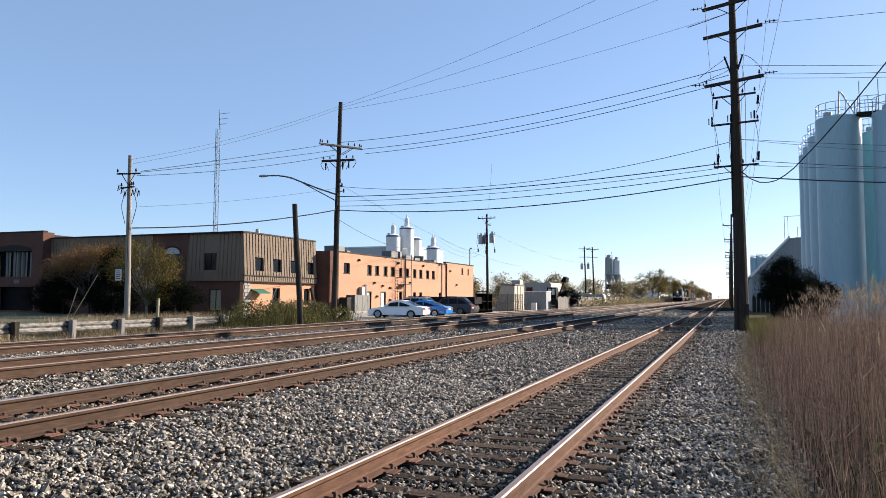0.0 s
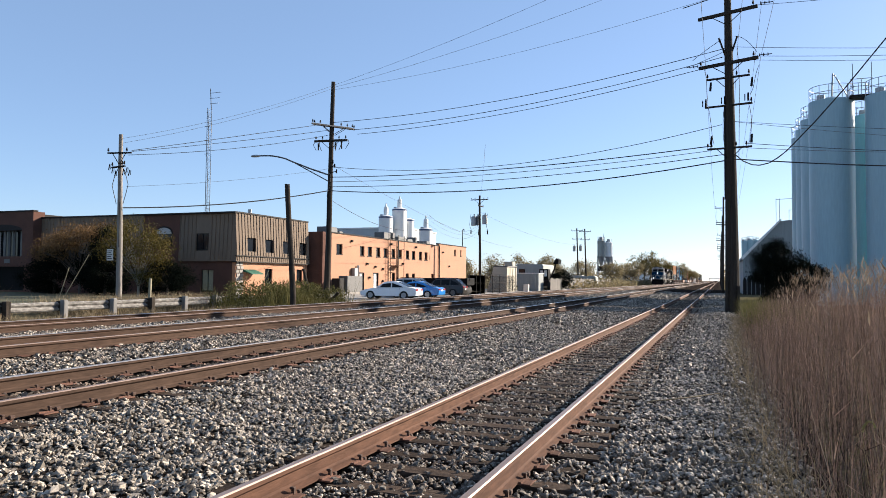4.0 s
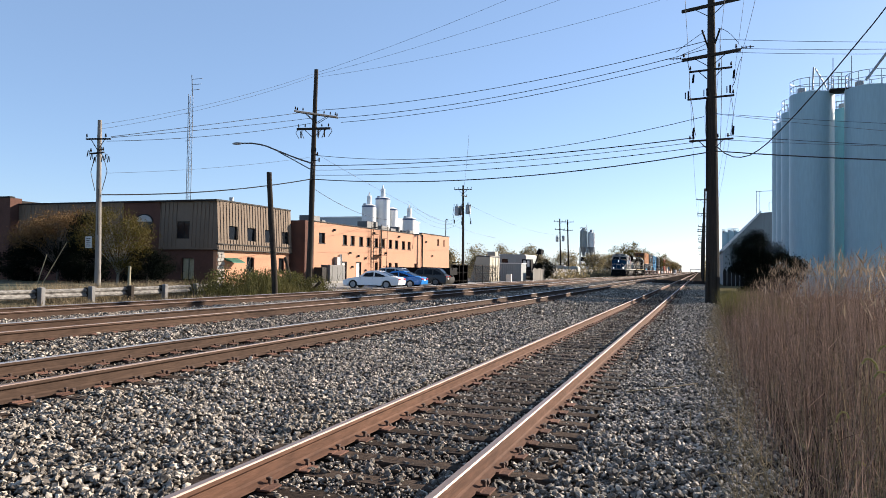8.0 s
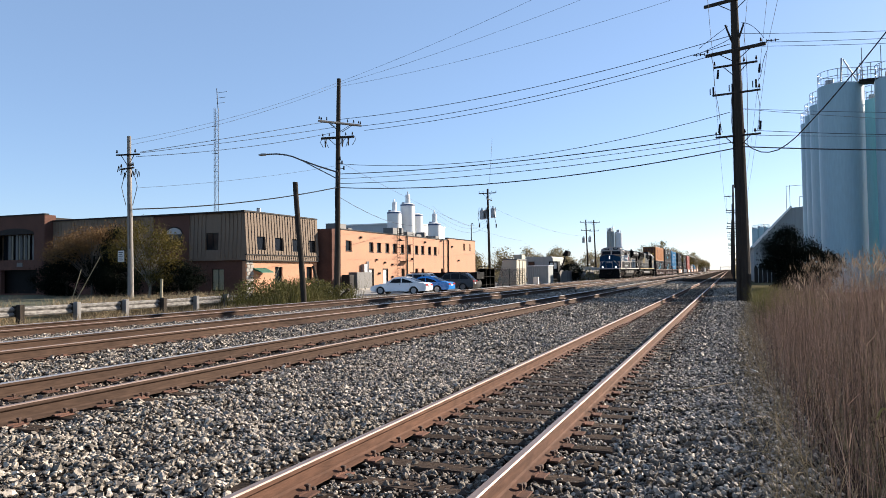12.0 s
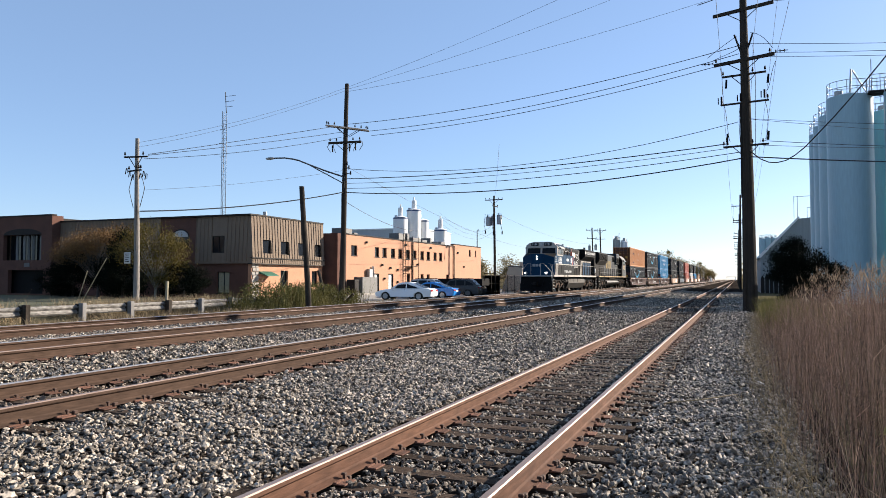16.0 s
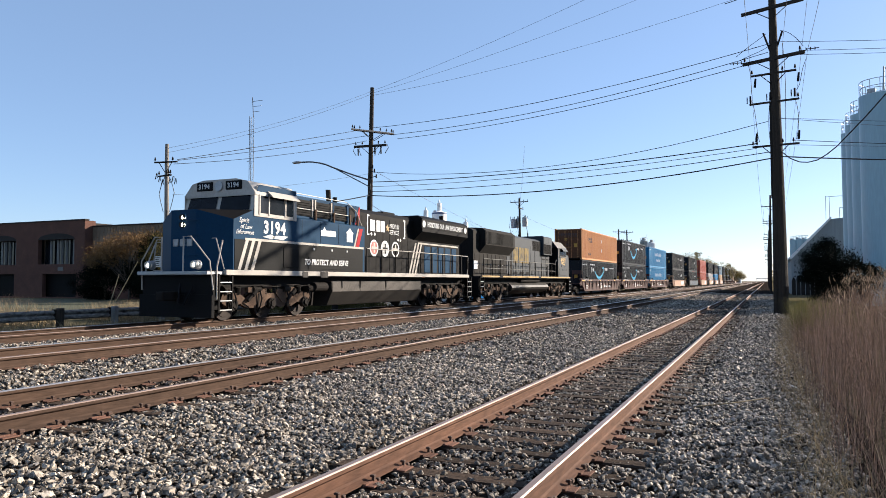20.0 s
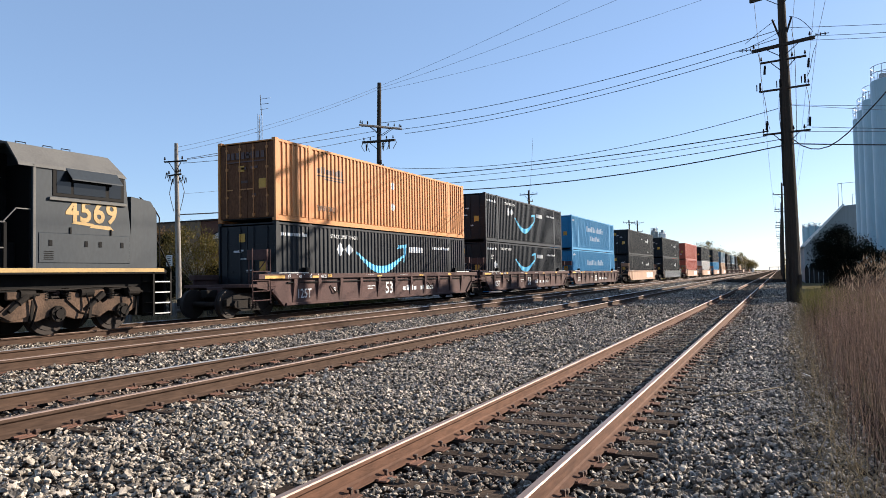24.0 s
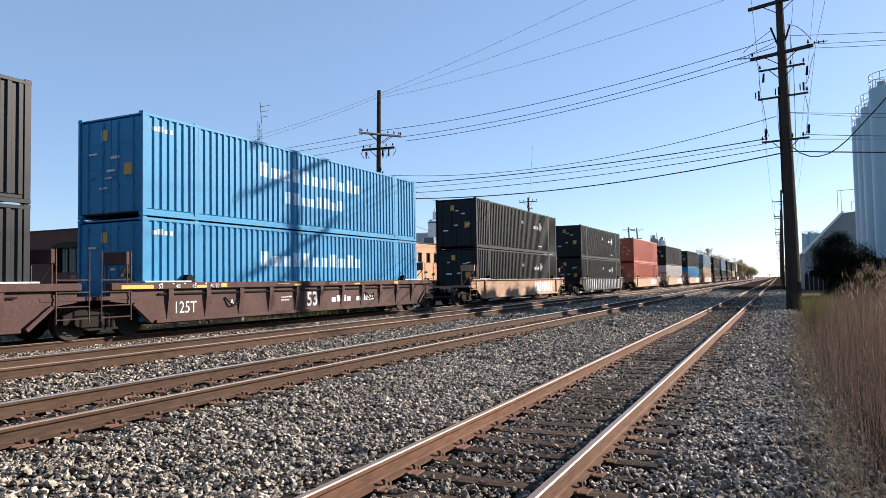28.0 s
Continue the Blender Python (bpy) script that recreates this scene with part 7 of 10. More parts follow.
    for u, d in ((0.72, -1), (21.9, 1)):
        bm = bmesh.new()
        box(bm, -1.4, Y(u) - 0.05, 0.3, 1.4, Y(u) + 0.05, 1.5, 0.02)
        part("pilot", bm, M["loco_dark"], t)
        bm = bmesh.new()
        box(bm, -0.15, Y(u), 0.66, 0.15, Y(u) + d * 0.72, 0.95, 0.03)
        part("coupler", bm, M["truck_steel"], t)
    loco_truck(t, Y(3.9), 1.85)
    loco_truck(t, Y(18.75), 1.85)
    return t


RIDERS.append((engine_lead(), 11.15, 0.0))
RIDERS.append((engine_second(), 22.3 + 11.3, 0.0))

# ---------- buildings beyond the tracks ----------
# brick of the wing; elsewhere a darker copy for walls turned from the sun
M["brick_dark"] = mat("red_brick_and_shaded_wall", (0.112, 0.056, 0.042), (0.080, 0.041, 0.032), spec=0.2, rough=0.95, scale=1.2, mix=0.8, fine=0.25, bump=0.004, bscale=30)
M["brick_orange"] = mat("orange_wall_and_sunlit_brick", (0.3995, 0.1997, 0.1122), (0.3485, 0.1742, 0.1037), rough=0.85, scale=0.5, mix=0.8, fine=0.08, bump=0.003, bscale=25)
M["mansard"] = mat("bronze_roof_metal", (0.178, 0.134, 0.099), (0.135, 0.103, 0.077), spec=0.15, rough=0.75, scale=0.8, mix=0.7, fine=0.1, stretch=(4, 4, 0.3))
M["trim_dark"] = mat("dark_trim", (0.017, 0.0136, 0.0122), spec=0.2, rough=0.7, scale=2)
M["curtain"] = mat("pale_curtain", (0.357, 0.323, 0.221), (0.2805, 0.255, 0.17), rough=0.9, scale=3, stretch=(5, 5, 0.3))
M["door_white"] = mat("white_door_paint", (0.612, 0.561, 0.51), rough=0.6, scale=1.5, fine=0.08)
M["unit_grey"] = mat("grey_cabinet_paint", (0.1156, 0.1122, 0.1088), (0.0816, 0.0782, 0.0748), rough=0.6, scale=1.5, mix=0.7, fine=0.1)


def wall_with_holes(bm, along, fixed, thick, a0, a1, z0, z1, holes):
    """A wall with real openings. along: 'y' (wall in the plane x = fixed) or 'x' (in y = fixed); holes: (a, b, low, high)."""
    def blk(a, b, c, d):
        if b - a < 1e-3 or d - c < 1e-3:
            return
        if along == "y":
            box(bm, fixed - thick, a, c, fixed, b, d)
        else:
            box(bm, a, fixed, c, b, fixed + thick, d)
    cuts = sorted({a0, a1, *[h[0] for h in holes], *[h[1] for h in holes]})
    for a, b in zip(cuts, cuts[1:]):
        m = (a + b) / 2
        z = z0
        for h in sorted((h for h in holes if h[0] < m < h[1]), key=lambda h: h[2]):
            blk(a, b, z, h[2])
            z = h[3]
        blk(a, b, z, z1)
    bmesh.ops.remove_doubles(bm, verts=bm.verts, dist=0.0005)


def window(parent, along, fixed, thick, a, b, z0, z1, material="window", sill=True, frame_mat="trim_dark", bars=0):
    """Frame, pane and sill in an opening."""
    def blk(bm, a_, b_, c, d, o0, o1):
        if along == "y":
            box(bm, fixed - o1, a_, c, fixed - o0, b_, d)
        else:
            box(bm, a_, fixed + o0, c, b_, fixed + o1, d)
    bm = bmesh.new()
    blk(bm, a + 0.05, b - 0.05, z0 + 0.05, z1 - 0.05, thick * 0.55, thick * 0.62)
    w = part("window", bm, M[material], parent)
    bm = bmesh.new()
    blk(bm, a, b, z0, z0 + 0.05, thick * 0.4, thick * 0.7)
    blk(bm, a, b, z1 - 0.05, z1, thick * 0.4, thick * 0.7)
    blk(bm, a, a + 0.05, z0 + 0.05, z1 - 0.05, thick * 0.4, thick * 0.7)
    blk(bm, b - 0.05, b, z0 + 0.05, z1 - 0.05, thick * 0.4, thick * 0.7)
    for i in range(bars):
        c = a + (b - a) * (i + 1) / (bars + 1)
        blk(bm, c - 0.025, c + 0.025, z0 + 0.05, z1 - 0.05, thick * 0.4, thick * 0.7)
    part("window_frame", bm, M[frame_mat], w)
    if sill:
        bm = bmesh.new()
        blk(bm, a - 0.06, b + 0.06, z0 - 0.07, z0 - 0.002, -0.05, thick * 0.4)
        part("window_sill", bm, M[frame_mat], w)
    return w


# orange two-storey block along the yard
ob_ = thing("office_building", Matrix(), "long two-storey orange painted office block with narrow dark windows", "building")
X0, YA, YB, YC = -36.0, 61.9, 91.0, 102.4
up_px = [(63.55, 0.62), (68.5, 0.5), (70.3, 0.5), (72.4, 0.5), (74.3, 0.5), (76.4, 0.5), (78.3, 0.5), (80.5, 0.5), (82.4, 0.5), (84.6, 0.5), (86.5, 0.5)]
holes = [(y - w, y + w, 3.95, 5.0) for y, w in up_px]
holes += [(y - 0.45, y + 0.45, 1.2, 2.15) for y in (76.5, 80.5, 82.4, 88.9)]
doors = [(67.9, 69.0), (71.2, 72.5)]
holes += [(a, b, 0.0, 2.15) for a, b in doors]
bm = bmesh.new()
wall_with_holes(bm, "y", X0, 0.35, YA, YB, -0.2, 6.02, holes)
part("wall", bm, M["brick_orange"], ob_)
bm = bmesh.new()
wall_with_holes(bm, "y", X0, 0.35, YB, YC, -0.2, 6.30, [(97.2, 97.9, 4.9, 5.8), (99.8, 100.3, 4.9, 5.8)])
part("wall", bm, M["brick_orange"], ob_)
for h in holes[:15]:
    window(ob_, "y", X0, 0.35, *h)
for h in ((97.2, 97.9, 4.9, 5.8), (99.8, 100.3, 4.9, 5.8)):
    window(ob_, "y", X0, 0.35, *h)
for a, b in doors:
    bm = bmesh.new()
    box(bm, X0 - 0.2, a + 0.06, 0.0, X0 - 0.14, b - 0.06, 2.09, 0.01)
    d = part("door", bm, M["door_white"], ob_, "white metal door")
    bm = bmesh.new()
    for q in (a, b - 0.06):
        box(bm, X0 - 0.22, q, 0, X0 + 0.02, q + 0.06, 2.15)
    box(bm, X0 - 0.22, a, 2.09, X0 + 0.02, b, 2.15)
    part("door_frame", bm, M["trim_dark"], d)
    bm = bmesh.new()
    rod(bm, (X0 - 0.13, b - 0.2, 1.0), (X0 - 0.06, b - 0.2, 1.0), 0.03, seg=8)
    part("door_handle", bm, M["galv"], d)
# end wall of the orange block: its shade is painted as dark brick
bm = bmesh.new()
box(bm, -58, YA, -0.2, X0 - 0.36, YC, 5.75)
part("core", bm, M["brick_dark"], ob_)
for a, b, z in ((YA - 0.05, YB, 6.02), (YB, YC + 0.05, 6.30)):
    bm = bmesh.new()
    box(bm, X0 - 0.45, a, z, X0 + 0.06, b, z + 0.12, 0.01)
    part("parapet_cap", bm, M["trim_dark"], ob_)
bm = bmesh.new()
box(bm, -58, YA - 0.02, 5.75, X0 - 0.4, YC, 5.85)
part("roof", bm, M["unit_grey"], ob_)
# pilaster in dark brick too, shade of the end painted in
bm = bmesh.new()
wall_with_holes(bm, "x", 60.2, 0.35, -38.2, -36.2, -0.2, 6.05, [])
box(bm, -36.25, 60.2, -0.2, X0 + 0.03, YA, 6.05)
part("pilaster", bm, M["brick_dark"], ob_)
for y, r, z1 in ((61.0, 0.06, 5.4), (76.9 + 0.6, 0.09, 6.0), (91.0, 0.09, 6.1)):
    bm = bmesh.new()
    rod(bm, (X0 + 0.12, y, 0.1), (X0 + 0.12, y, z1), r, seg=8)
    part("downpipe", bm, M["trim_dark"], ob_)
for y, z in ((66.0, 5.4), (69.6, 3.1), (71.6, 2.8), (73.5, 2.6), (75.6, 5.55), (83.0, 5.5), (79.0, 3.3), (92.5, 5.2), (95.0, 3.3), (70.2, 1.6), (73.5, 1.2)):
    bm = bmesh.new()
    box(bm, X0 + 0.0, y - 0.13, z - 0.1, X0 + 0.22, y + 0.13, z + 0.12, 0.03)
    part("wall_lamp", bm, M["trim_dark"], ob_, "small dark wall light")
# fire ladder with cage
bm = bmesh.new()
for y in (74.6, 75.15):
    rod(bm, (X0 + 0.25, y, 0.5), (X0 + 0.25, y, 6.9), 0.03, seg=6)
esc = part("ladder", bm, M["trim_dark"], ob_, "dark steel wall ladder")
for i in range(20):
    bm = bmesh.new()
    rod(bm, (X0 + 0.25, 74.6, 0.6 + i * 0.31), (X0 + 0.25, 75.15, 0.6 + i * 0.31), 0.018, seg=5)
    part("rung", bm, M["trim_dark"], esc)
for i in range(6):
    bm = bmesh.new()
    z = 2.2 + i * 0.8
    pts = [(X0 + 0.25 + 0.72 * math.sin(math.pi * k / 8), 74.87 - 0.42 * math.cos(math.pi * k / 8), z) for k in range(9)]
    tube(bm, pts, 0.022, 5)
    part("cage_hoop", bm, M["trim_dark"], esc)
bm = bmesh.new()
box(bm, X0 + 0.02, 75.9, 3.0, X0 + 0.9, 77.6, 3.06)
for y in (75.9, 77.6):
    rod(bm, (X0 + 0.85, y, 0), (X0 + 0.85, y, 6.6), 0.035, seg=6)
for z in (4.0, 5.0, 6.2):
    rod(bm, (X0 + 0.85, 75.9, z), (X0 + 0.85, 77.6, z), 0.025, seg=5)
part("landing", bm, M["trim_dark"], ob_)
for y, w, h in ((64.2, 1.0, 0.75), (66.0, 0.4, 0.4), (77.2, 0.9, 1.0), (79.0, 0.3, 1.1), (81.6, 1.2, 0.7), (84.0, 0.8, 0.55), (86.0, 0.25, 0.9), (88.2, 1.3, 0.5), (90.2, 0.7, 0.6)):
    bm = bmesh.new()
    box(bm, -38.5, y - w, 5.85, -37.2, y + w, 6.05 + h, 0.04)
    solo("rooftop_unit", bm, M["unit_grey"], Matrix(), "grey rooftop air unit on the office roof", "air unit", "rooftop air units")

bm = bmesh.new()
tube(bm, [(-36.3, 101.6, 5.8), (-36.3, 101.6, 8.9), (-36.15, 101.6, 9.05), (-36.0, 101.6, 8.9)], 0.07, 6)
solo("service_mast", bm, M["trim_dark"], Matrix(), "dark service mast with a weatherhead on the office roof", "mast")
for z, dz in ((8.7, 0.0), (8.2, 0.15), (7.6, 0.2)):
    wire((-36.2, 101.6, z), (-31.4, 95, z + 0.6 + dz), 0.25, 0.014)
    wire((-36.2, 101.6, z), (-31.0, 74, z + 0.4), 0.5, 0.012)

# cabinets, meters and steps at its foot
for (x0, y0, x1, y1, h, m) in ((-35.4, 62.4, -34.4, 65.6, 1.75, "unit_grey"), (-35.5, 61.2, -34.6, 62.1, 1.5, "trim_dark")):
    u = thing("utility_cabinet", Matrix(), "grey metal utility cabinet on a concrete pad beside the office", "cabinet", "utility cabinets")
    bm = bmesh.new()
    box(bm, x0, y0, 0.12, x1, y1, h, 0.03)
    part("body", bm, M[m], u)
    bm = bmesh.new()
    box(bm, x0 - 0.15, y0 - 0.15, -0.15, x1 + 0.15, y1 + 0.15, 0.12, 0.02)
    part("pad", bm, M["concrete_lot"], u)
    for i in range(3):
        bm = bmesh.new()
        y = y0 + (i + 0.5) * (y1 - y0) / 3
        box(bm, x1 - 0.005, y - 0.012, 0.25, x1 + 0.006, y + 0.012, h - 0.1)
        part("door_gap", bm, M["black"], u)
u = thing("meter_box", Matrix(), "grey electric meter box with conduit on the wall", "meter box")
bm = bmesh.new()
box(bm, -35.98, 66.1, 1.5, -35.6, 66.8, 2.6, 0.03)
part("body", bm, M["galv"], u)
bm = bmesh.new()
for y in (66.4, 67.2, 67.5):
    rod(bm, (-35.85, y, 0.0), (-35.85, y, 1.6 if y < 67 else 2.9), 0.07, seg=8)
part("conduit", bm, M["galv"], u)

# brown two-storey block with a standing-seam mansard
bb = thing("brick_building", Matrix(), "two-storey brown brick building with a bronze standing-seam mansard", "building")
FX, FY = -37.2, 48.5
# sunlit side in orange, shaded front in dark brick: light put into the colours
bm = bmesh.new()
wall_with_holes(bm, "y", FX, 0.35, FY, 59.4, -0.2, 2.95, [(52.6, 53.7, 0.7, 2.3), (57.6, 58.6, 0.9, 2.3)])
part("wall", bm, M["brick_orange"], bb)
for h in ((52.6, 53.7, 0.7, 2.3), (57.6, 58.6, 0.9, 2.3)):
    window(bb, "y", FX, 0.35, *h)
bm = bmesh.new()
wall_with_holes(bm, "x", FY, 0.35, -67, FX - 0.36, -0.2, 2.95, [(-40.75, -39.45, 0.35, 2.15), (-46.5, -45.3, 0.3, 2.2), (-44.3, -43.6, 0.2, 2.2)])
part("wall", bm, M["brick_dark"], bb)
window(bb, "x", FY, 0.35, -40.75, -39.45, 0.35, 2.15, "curtain", bars=1)
window(bb, "x", FY, 0.35, -46.5, -45.3, 0.3, 2.2)
window(bb, "x", FY, 0.35, -44.3, -43.6, 0.2, 2.2)
bm = bmesh.new()
box(bm, -66, FY + 0.4, -0.2, FX - 0.4, 59.4, 6.5)
part("core", bm, M["trim_dark"], bb)
side_holes = [(49.85, 51.05, 3.72, 4.88), (52.4, 53.65, 3.70, 4.86), (55.1, 56.35, 3.68, 4.84), (57.9, 59.1, 3.66, 4.82)]
bm = bmesh.new()
wall_with_holes(bm, "y", FX + 0.22, 0.3, FY + 0.1, 59.5, 2.85, 6.9, side_holes)
for v in bm.verts:
    v.co.x -= (v.co.z - 2.85) * 0.06
part("mansard_side", bm, M["mansard"], bb, "bronze standing-seam metal wall")
for a, b, z0, z1 in side_holes:
    w = window(bb, "y", FX + 0.12, 0.3, a, b, z0, z1, sill=False)
for i in range(27):
    y = FY - 0.15 + i * 0.41
    segs = [(3.35, 6.85)]
    for a, b, z0, z1 in side_holes:
        if a - 0.02 < y < b + 0.02:
            segs = [(3.35, z0), (z1, 6.85)]
    for z0, z1 in segs:
        bm = bmesh.new()
        vs = box(bm, FX + 0.22, y - 0.018, z0, FX + 0.27, y + 0.018, z1)
        for v in vs:
            v.co.x -= (v.co.z - 2.85) * 0.06
        part("standing_seam", bm, M["mansard"], bb)
bm = bmesh.new()
box(bm, FX + 0.10, FY - 0.28, 3.28, FX + 0.29, 59.5, 3.36)
box(bm, FX - 0.2, FY - 0.28, 2.78, FX + 0.30, 59.5, 2.86)
part("fascia", bm, M["trim_dark"], bb)
for i in range(34):
    bm = bmesh.new()
    y = FY - 0.1 + i * 0.32
    box(bm, FX + 0.215, y, 2.88, FX + 0.245, y + 0.02, 3.27)
    part("fascia_rib", bm, M["trim_dark"], bb)
bm = bmesh.new()
wall_with_holes(bm, "x", FY - 0.2, 0.3, -43.0, FX + 0.216, 2.85, 6.85, [(-41.2, -39.9, 3.75, 5.2)])
for v in bm.verts:
    v.co.y += (v.co.z - 2.85) * 0.04
    if v.co.x > FX:
        v.co.x -= (v.co.z - 2.85) * 0.06
part("mansard_front", bm, M["mansard"], bb)
window(bb, "x", FY - 0.2, 0.3, -41.2, -39.9, 3.75, 5.2, sill=False, bars=1)
bm = bmesh.new()
box(bm, -40.55, FY + 0.02, 3.85, -40.2, FY + 0.05, 5.1)
part("blind", bm, M["door_white"], bb)
for i in range(14):
    x = -42.9 + i * 0.41
    if -41.25 < x < -39.85:
        continue
    bm = bmesh.new()
    for v in box(bm, x - 0.018, FY - 0.25, 3.0, x + 0.018, FY - 0.19, 6.8):
        v.co.y += (v.co.z - 2.85) * 0.04
    part("standing_seam", bm, M["mansard"], bb)
for i in range(46):
    bm = bmesh.new()
    box(bm, -65.8 + i * 0.41, FY - 0.25, 3.0, -65.764 + i * 0.41, FY - 0.198, 6.8)
    part("standing_seam", bm, M["mansard"], bb)
bm = bmesh.new()
wall_with_holes(bm, "x", FY - 0.1, 0.3, -46.9, -43.0, 2.85, 6.85, [(-45.6, -43.75, 4.25, 5.2)])
part("brick_panel", bm, M["brick_dark"], bb)
window(bb, "x", FY - 0.1, 0.3, -45.6, -43.75, 4.25, 5.2, bars=1)
bm = bmesh.new()
arch = [(-44.675 + 0.925 * math.cos(math.pi * k / 14), 5.2 + 0.62 * math.sin(math.pi * k / 14)) for k in range(15)]
prism(bm, arch, "y", FY - 0.13, FY - 0.06)
part("arch_light", bm, M["galv"], bb, "arched fan light")
bm = bmesh.new()
for k in range(14):
    (xa, za), (xb, zb) = arch[k], arch[k + 1]
    rod(bm, (xa, FY - 0.13, za), (xb, FY - 0.13, zb), 0.06, seg=6)
part("arch_trim", bm, M["trim_dark"], bb)
bm = bmesh.new()
wall_with_holes(bm, "x", FY - 0.2, 0.3, -66, -46.9, 2.85, 6.85, [])
part("mansard_front", bm, M["mansard"], bb)
bm = bmesh.new()
box(bm, -66, FY - 0.3, 6.85, FX + 0.08, FY + 0.3, 6.98)
box(bm, FX - 0.4, FY + 0.3, 6.88, FX + 0.05, 59.5, 7.0)
part("roof_edge", bm, M["trim_dark"], bb)
bm = bmesh.new()
prism(bm, [(FX + 0.0, 2.2), (FX + 0.85, 1.85), (FX + 0.85, 1.78), (FX, 2.02)], "y", 49.5, 51.2)
part("awning", bm, mat("green_awning", (0.0204, 0.1088, 0.068), rough=0.7, scale=3), bb, "green canvas awning")
for i in range(9):
    for j in range(2):
        bm = bmesh.new()
        z = 0.0 + i * 0.31
        box(bm, FX + 0.0, FY + j * 0.45 + (0.1 if i % 2 else 0), z + 0.015, FX + 0.07, FY + j * 0.45 + 0.42 + (0.1 if i % 2 else 0), z + 0.295, 0.02)
        part("corner_stone", bm, M["concrete_lot"], bb)
bm = bmesh.new()
rod(bm, (-38.5, 52, 6.9), (-38.5, 52, 7.5), 0.18, seg=10)
part("roof_vent", bm, M["galv"], bb)

M["post_dull"] = mat("dull_blind_cloth", (0.0884, 0.0884, 0.085), rough=0.9, scale=3, fine=0.1)
# brick wing with arched windows
wg = thing("brick_wing", Matrix(), "dark brick building wing with wide arched window recesses", "building")
WY, WK = 47.4, 1.0556
WX = lambda x: x * WK
WZ = lambda z: 1.62 + (z - 1.62) * WK
bm = bmesh.new()
wall_with_holes(bm, "x", WY, 0.4, -82, WX(-56.0), -0.3, WZ(7.15), [(WX(-62.2), WX(-57.3), WZ(3.2), WZ(5.5)), (WX(-70.2), WX(-65.3), WZ(3.2), WZ(5.5)), (WX(-61.5), WX(-57.0), 0.1, WZ(2.3)), (WX(-70), WX(-65.5), 0.1, WZ(2.3))])
part("wall", bm, M["brick_dark"], wg)
bm = bmesh.new()
box(bm, WX(-56.36), WY + 0.4, -0.3, WX(-56.0), 48.6, WZ(7.15))
part("side_wall", bm, M["brick_dark"], wg)
bm = bmesh.new()
box(bm, -82, WY + 0.95, -0.3, WX(-56.4), 58, WZ(7.0))
part("core", bm, M["trim_dark"], wg)
for c in (WX(-59.75), WX(-67.75)):
    bm = bmesh.new()
    arch = [(c + 2.59 * math.cos(math.pi * k / 16), WZ(5.5) + 0.58 * math.sin(math.pi * k / 16)) for k in range(17)]
    prism(bm, arch, "y", WY - 0.02, WY + 0.05)
    part("arch_recess", bm, M["trim_dark"], wg)
    bm = bmesh.new()
    box(bm, c - 2.59, WY + 0.8, WZ(3.2), c + 2.59, WY + 0.85, WZ(5.5))
    part("glazing", bm, M["window"], wg)
    for q, m in ((-1.5, "unit_grey"), (-0.5, "unit_grey"), (0.1, "post_dull"), (0.75, "post_dull"), (1.75, "unit_grey")):
        bm = bmesh.new()
        box(bm, c + q, WY + 0.5, WZ(3.2), c + q + 0.3, WY + 0.6, WZ(5.45))
        part("blind_strip", bm, M[m], wg, "pale vertical blind")
    bm = bmesh.new()
    box(bm, c - 2.3, WY + 0.6, 0.1, c + 2.85, WY + 0.7, WZ(2.3))
    part("ground_glazing", bm, M["black"], wg)
bm = bmesh.new()
box(bm, -82, WY - 0.06, WZ(7.15), WX(-55.94), WY + 0.45, WZ(7.27))
part("coping", bm, M["trim_dark"], wg)
bm = bmesh.new()
box(bm, WX(-59.4), WY - 0.04, WZ(2.6), WX(-58.7), WY - 0.005, WZ(2.95))
part("wall_sign", bm, M["unit_grey"], wg, "small pale wall plaque")

# lattice radio mast on the roof
mast = thing("radio_mast", Matrix.Translation((-62.2, 75, 0)), "tall slender grey lattice radio mast behind the roof", "radio mast")
leg = [(0.32 * math.cos(a), 0.32 * math.sin(a)) for a in (0.3, 2.4, 4.5)]
for lx, ly in leg:
    bm = bmesh.new()
    rod(bm, (lx, ly, -0.2), (lx, ly, 23.6), 0.035, seg=6)
    part("leg", bm, M["mast"], mast)
bm = bmesh.new()
for i in range(29):
    z = i * 0.8
    for (ax, ay), (bx, by) in zip(leg, leg[1:] + leg[:1]):
        rod(bm, (ax, ay, z), (bx, by, z), 0.012, seg=4)
        rod(bm, (ax, ay, z), (bx, by, z + 0.8), 0.010, seg=4)
part("bracing", bm, M["mast"], mast, kind="stuff")
bm = bmesh.new()
rod(bm, (0.32, 0, 23.4), (0.1, 0, 26.2), 0.05, seg=6)
part("whip_antenna", bm, M["mast"], mast)
for z, ln in ((25.6, 1.7), (24.9, 1.5), (24.2, 1.3), (21.2, 0.8), (19.4, 0.9), (17.6, 0.8)):
    bm = bmesh.new()
    s = 1 if z > 22 else -1
    rod(bm, (0.1, 0, z), (0.1 + s * ln, 0, z), 0.03, seg=5)
    part("aerial_arm", bm, M["mast"], mast)

# ---------- guard rail, posts and pavement ----------
strip("pavement", [(-36.0, -0.02), (-30, -0.10), (-26, -0.135), (-23.4, -0.12)], [y for y in YS if 39 <= y <= 110], M["concrete_lot"], "pale cracked concrete yard along the buildings", "pavement")
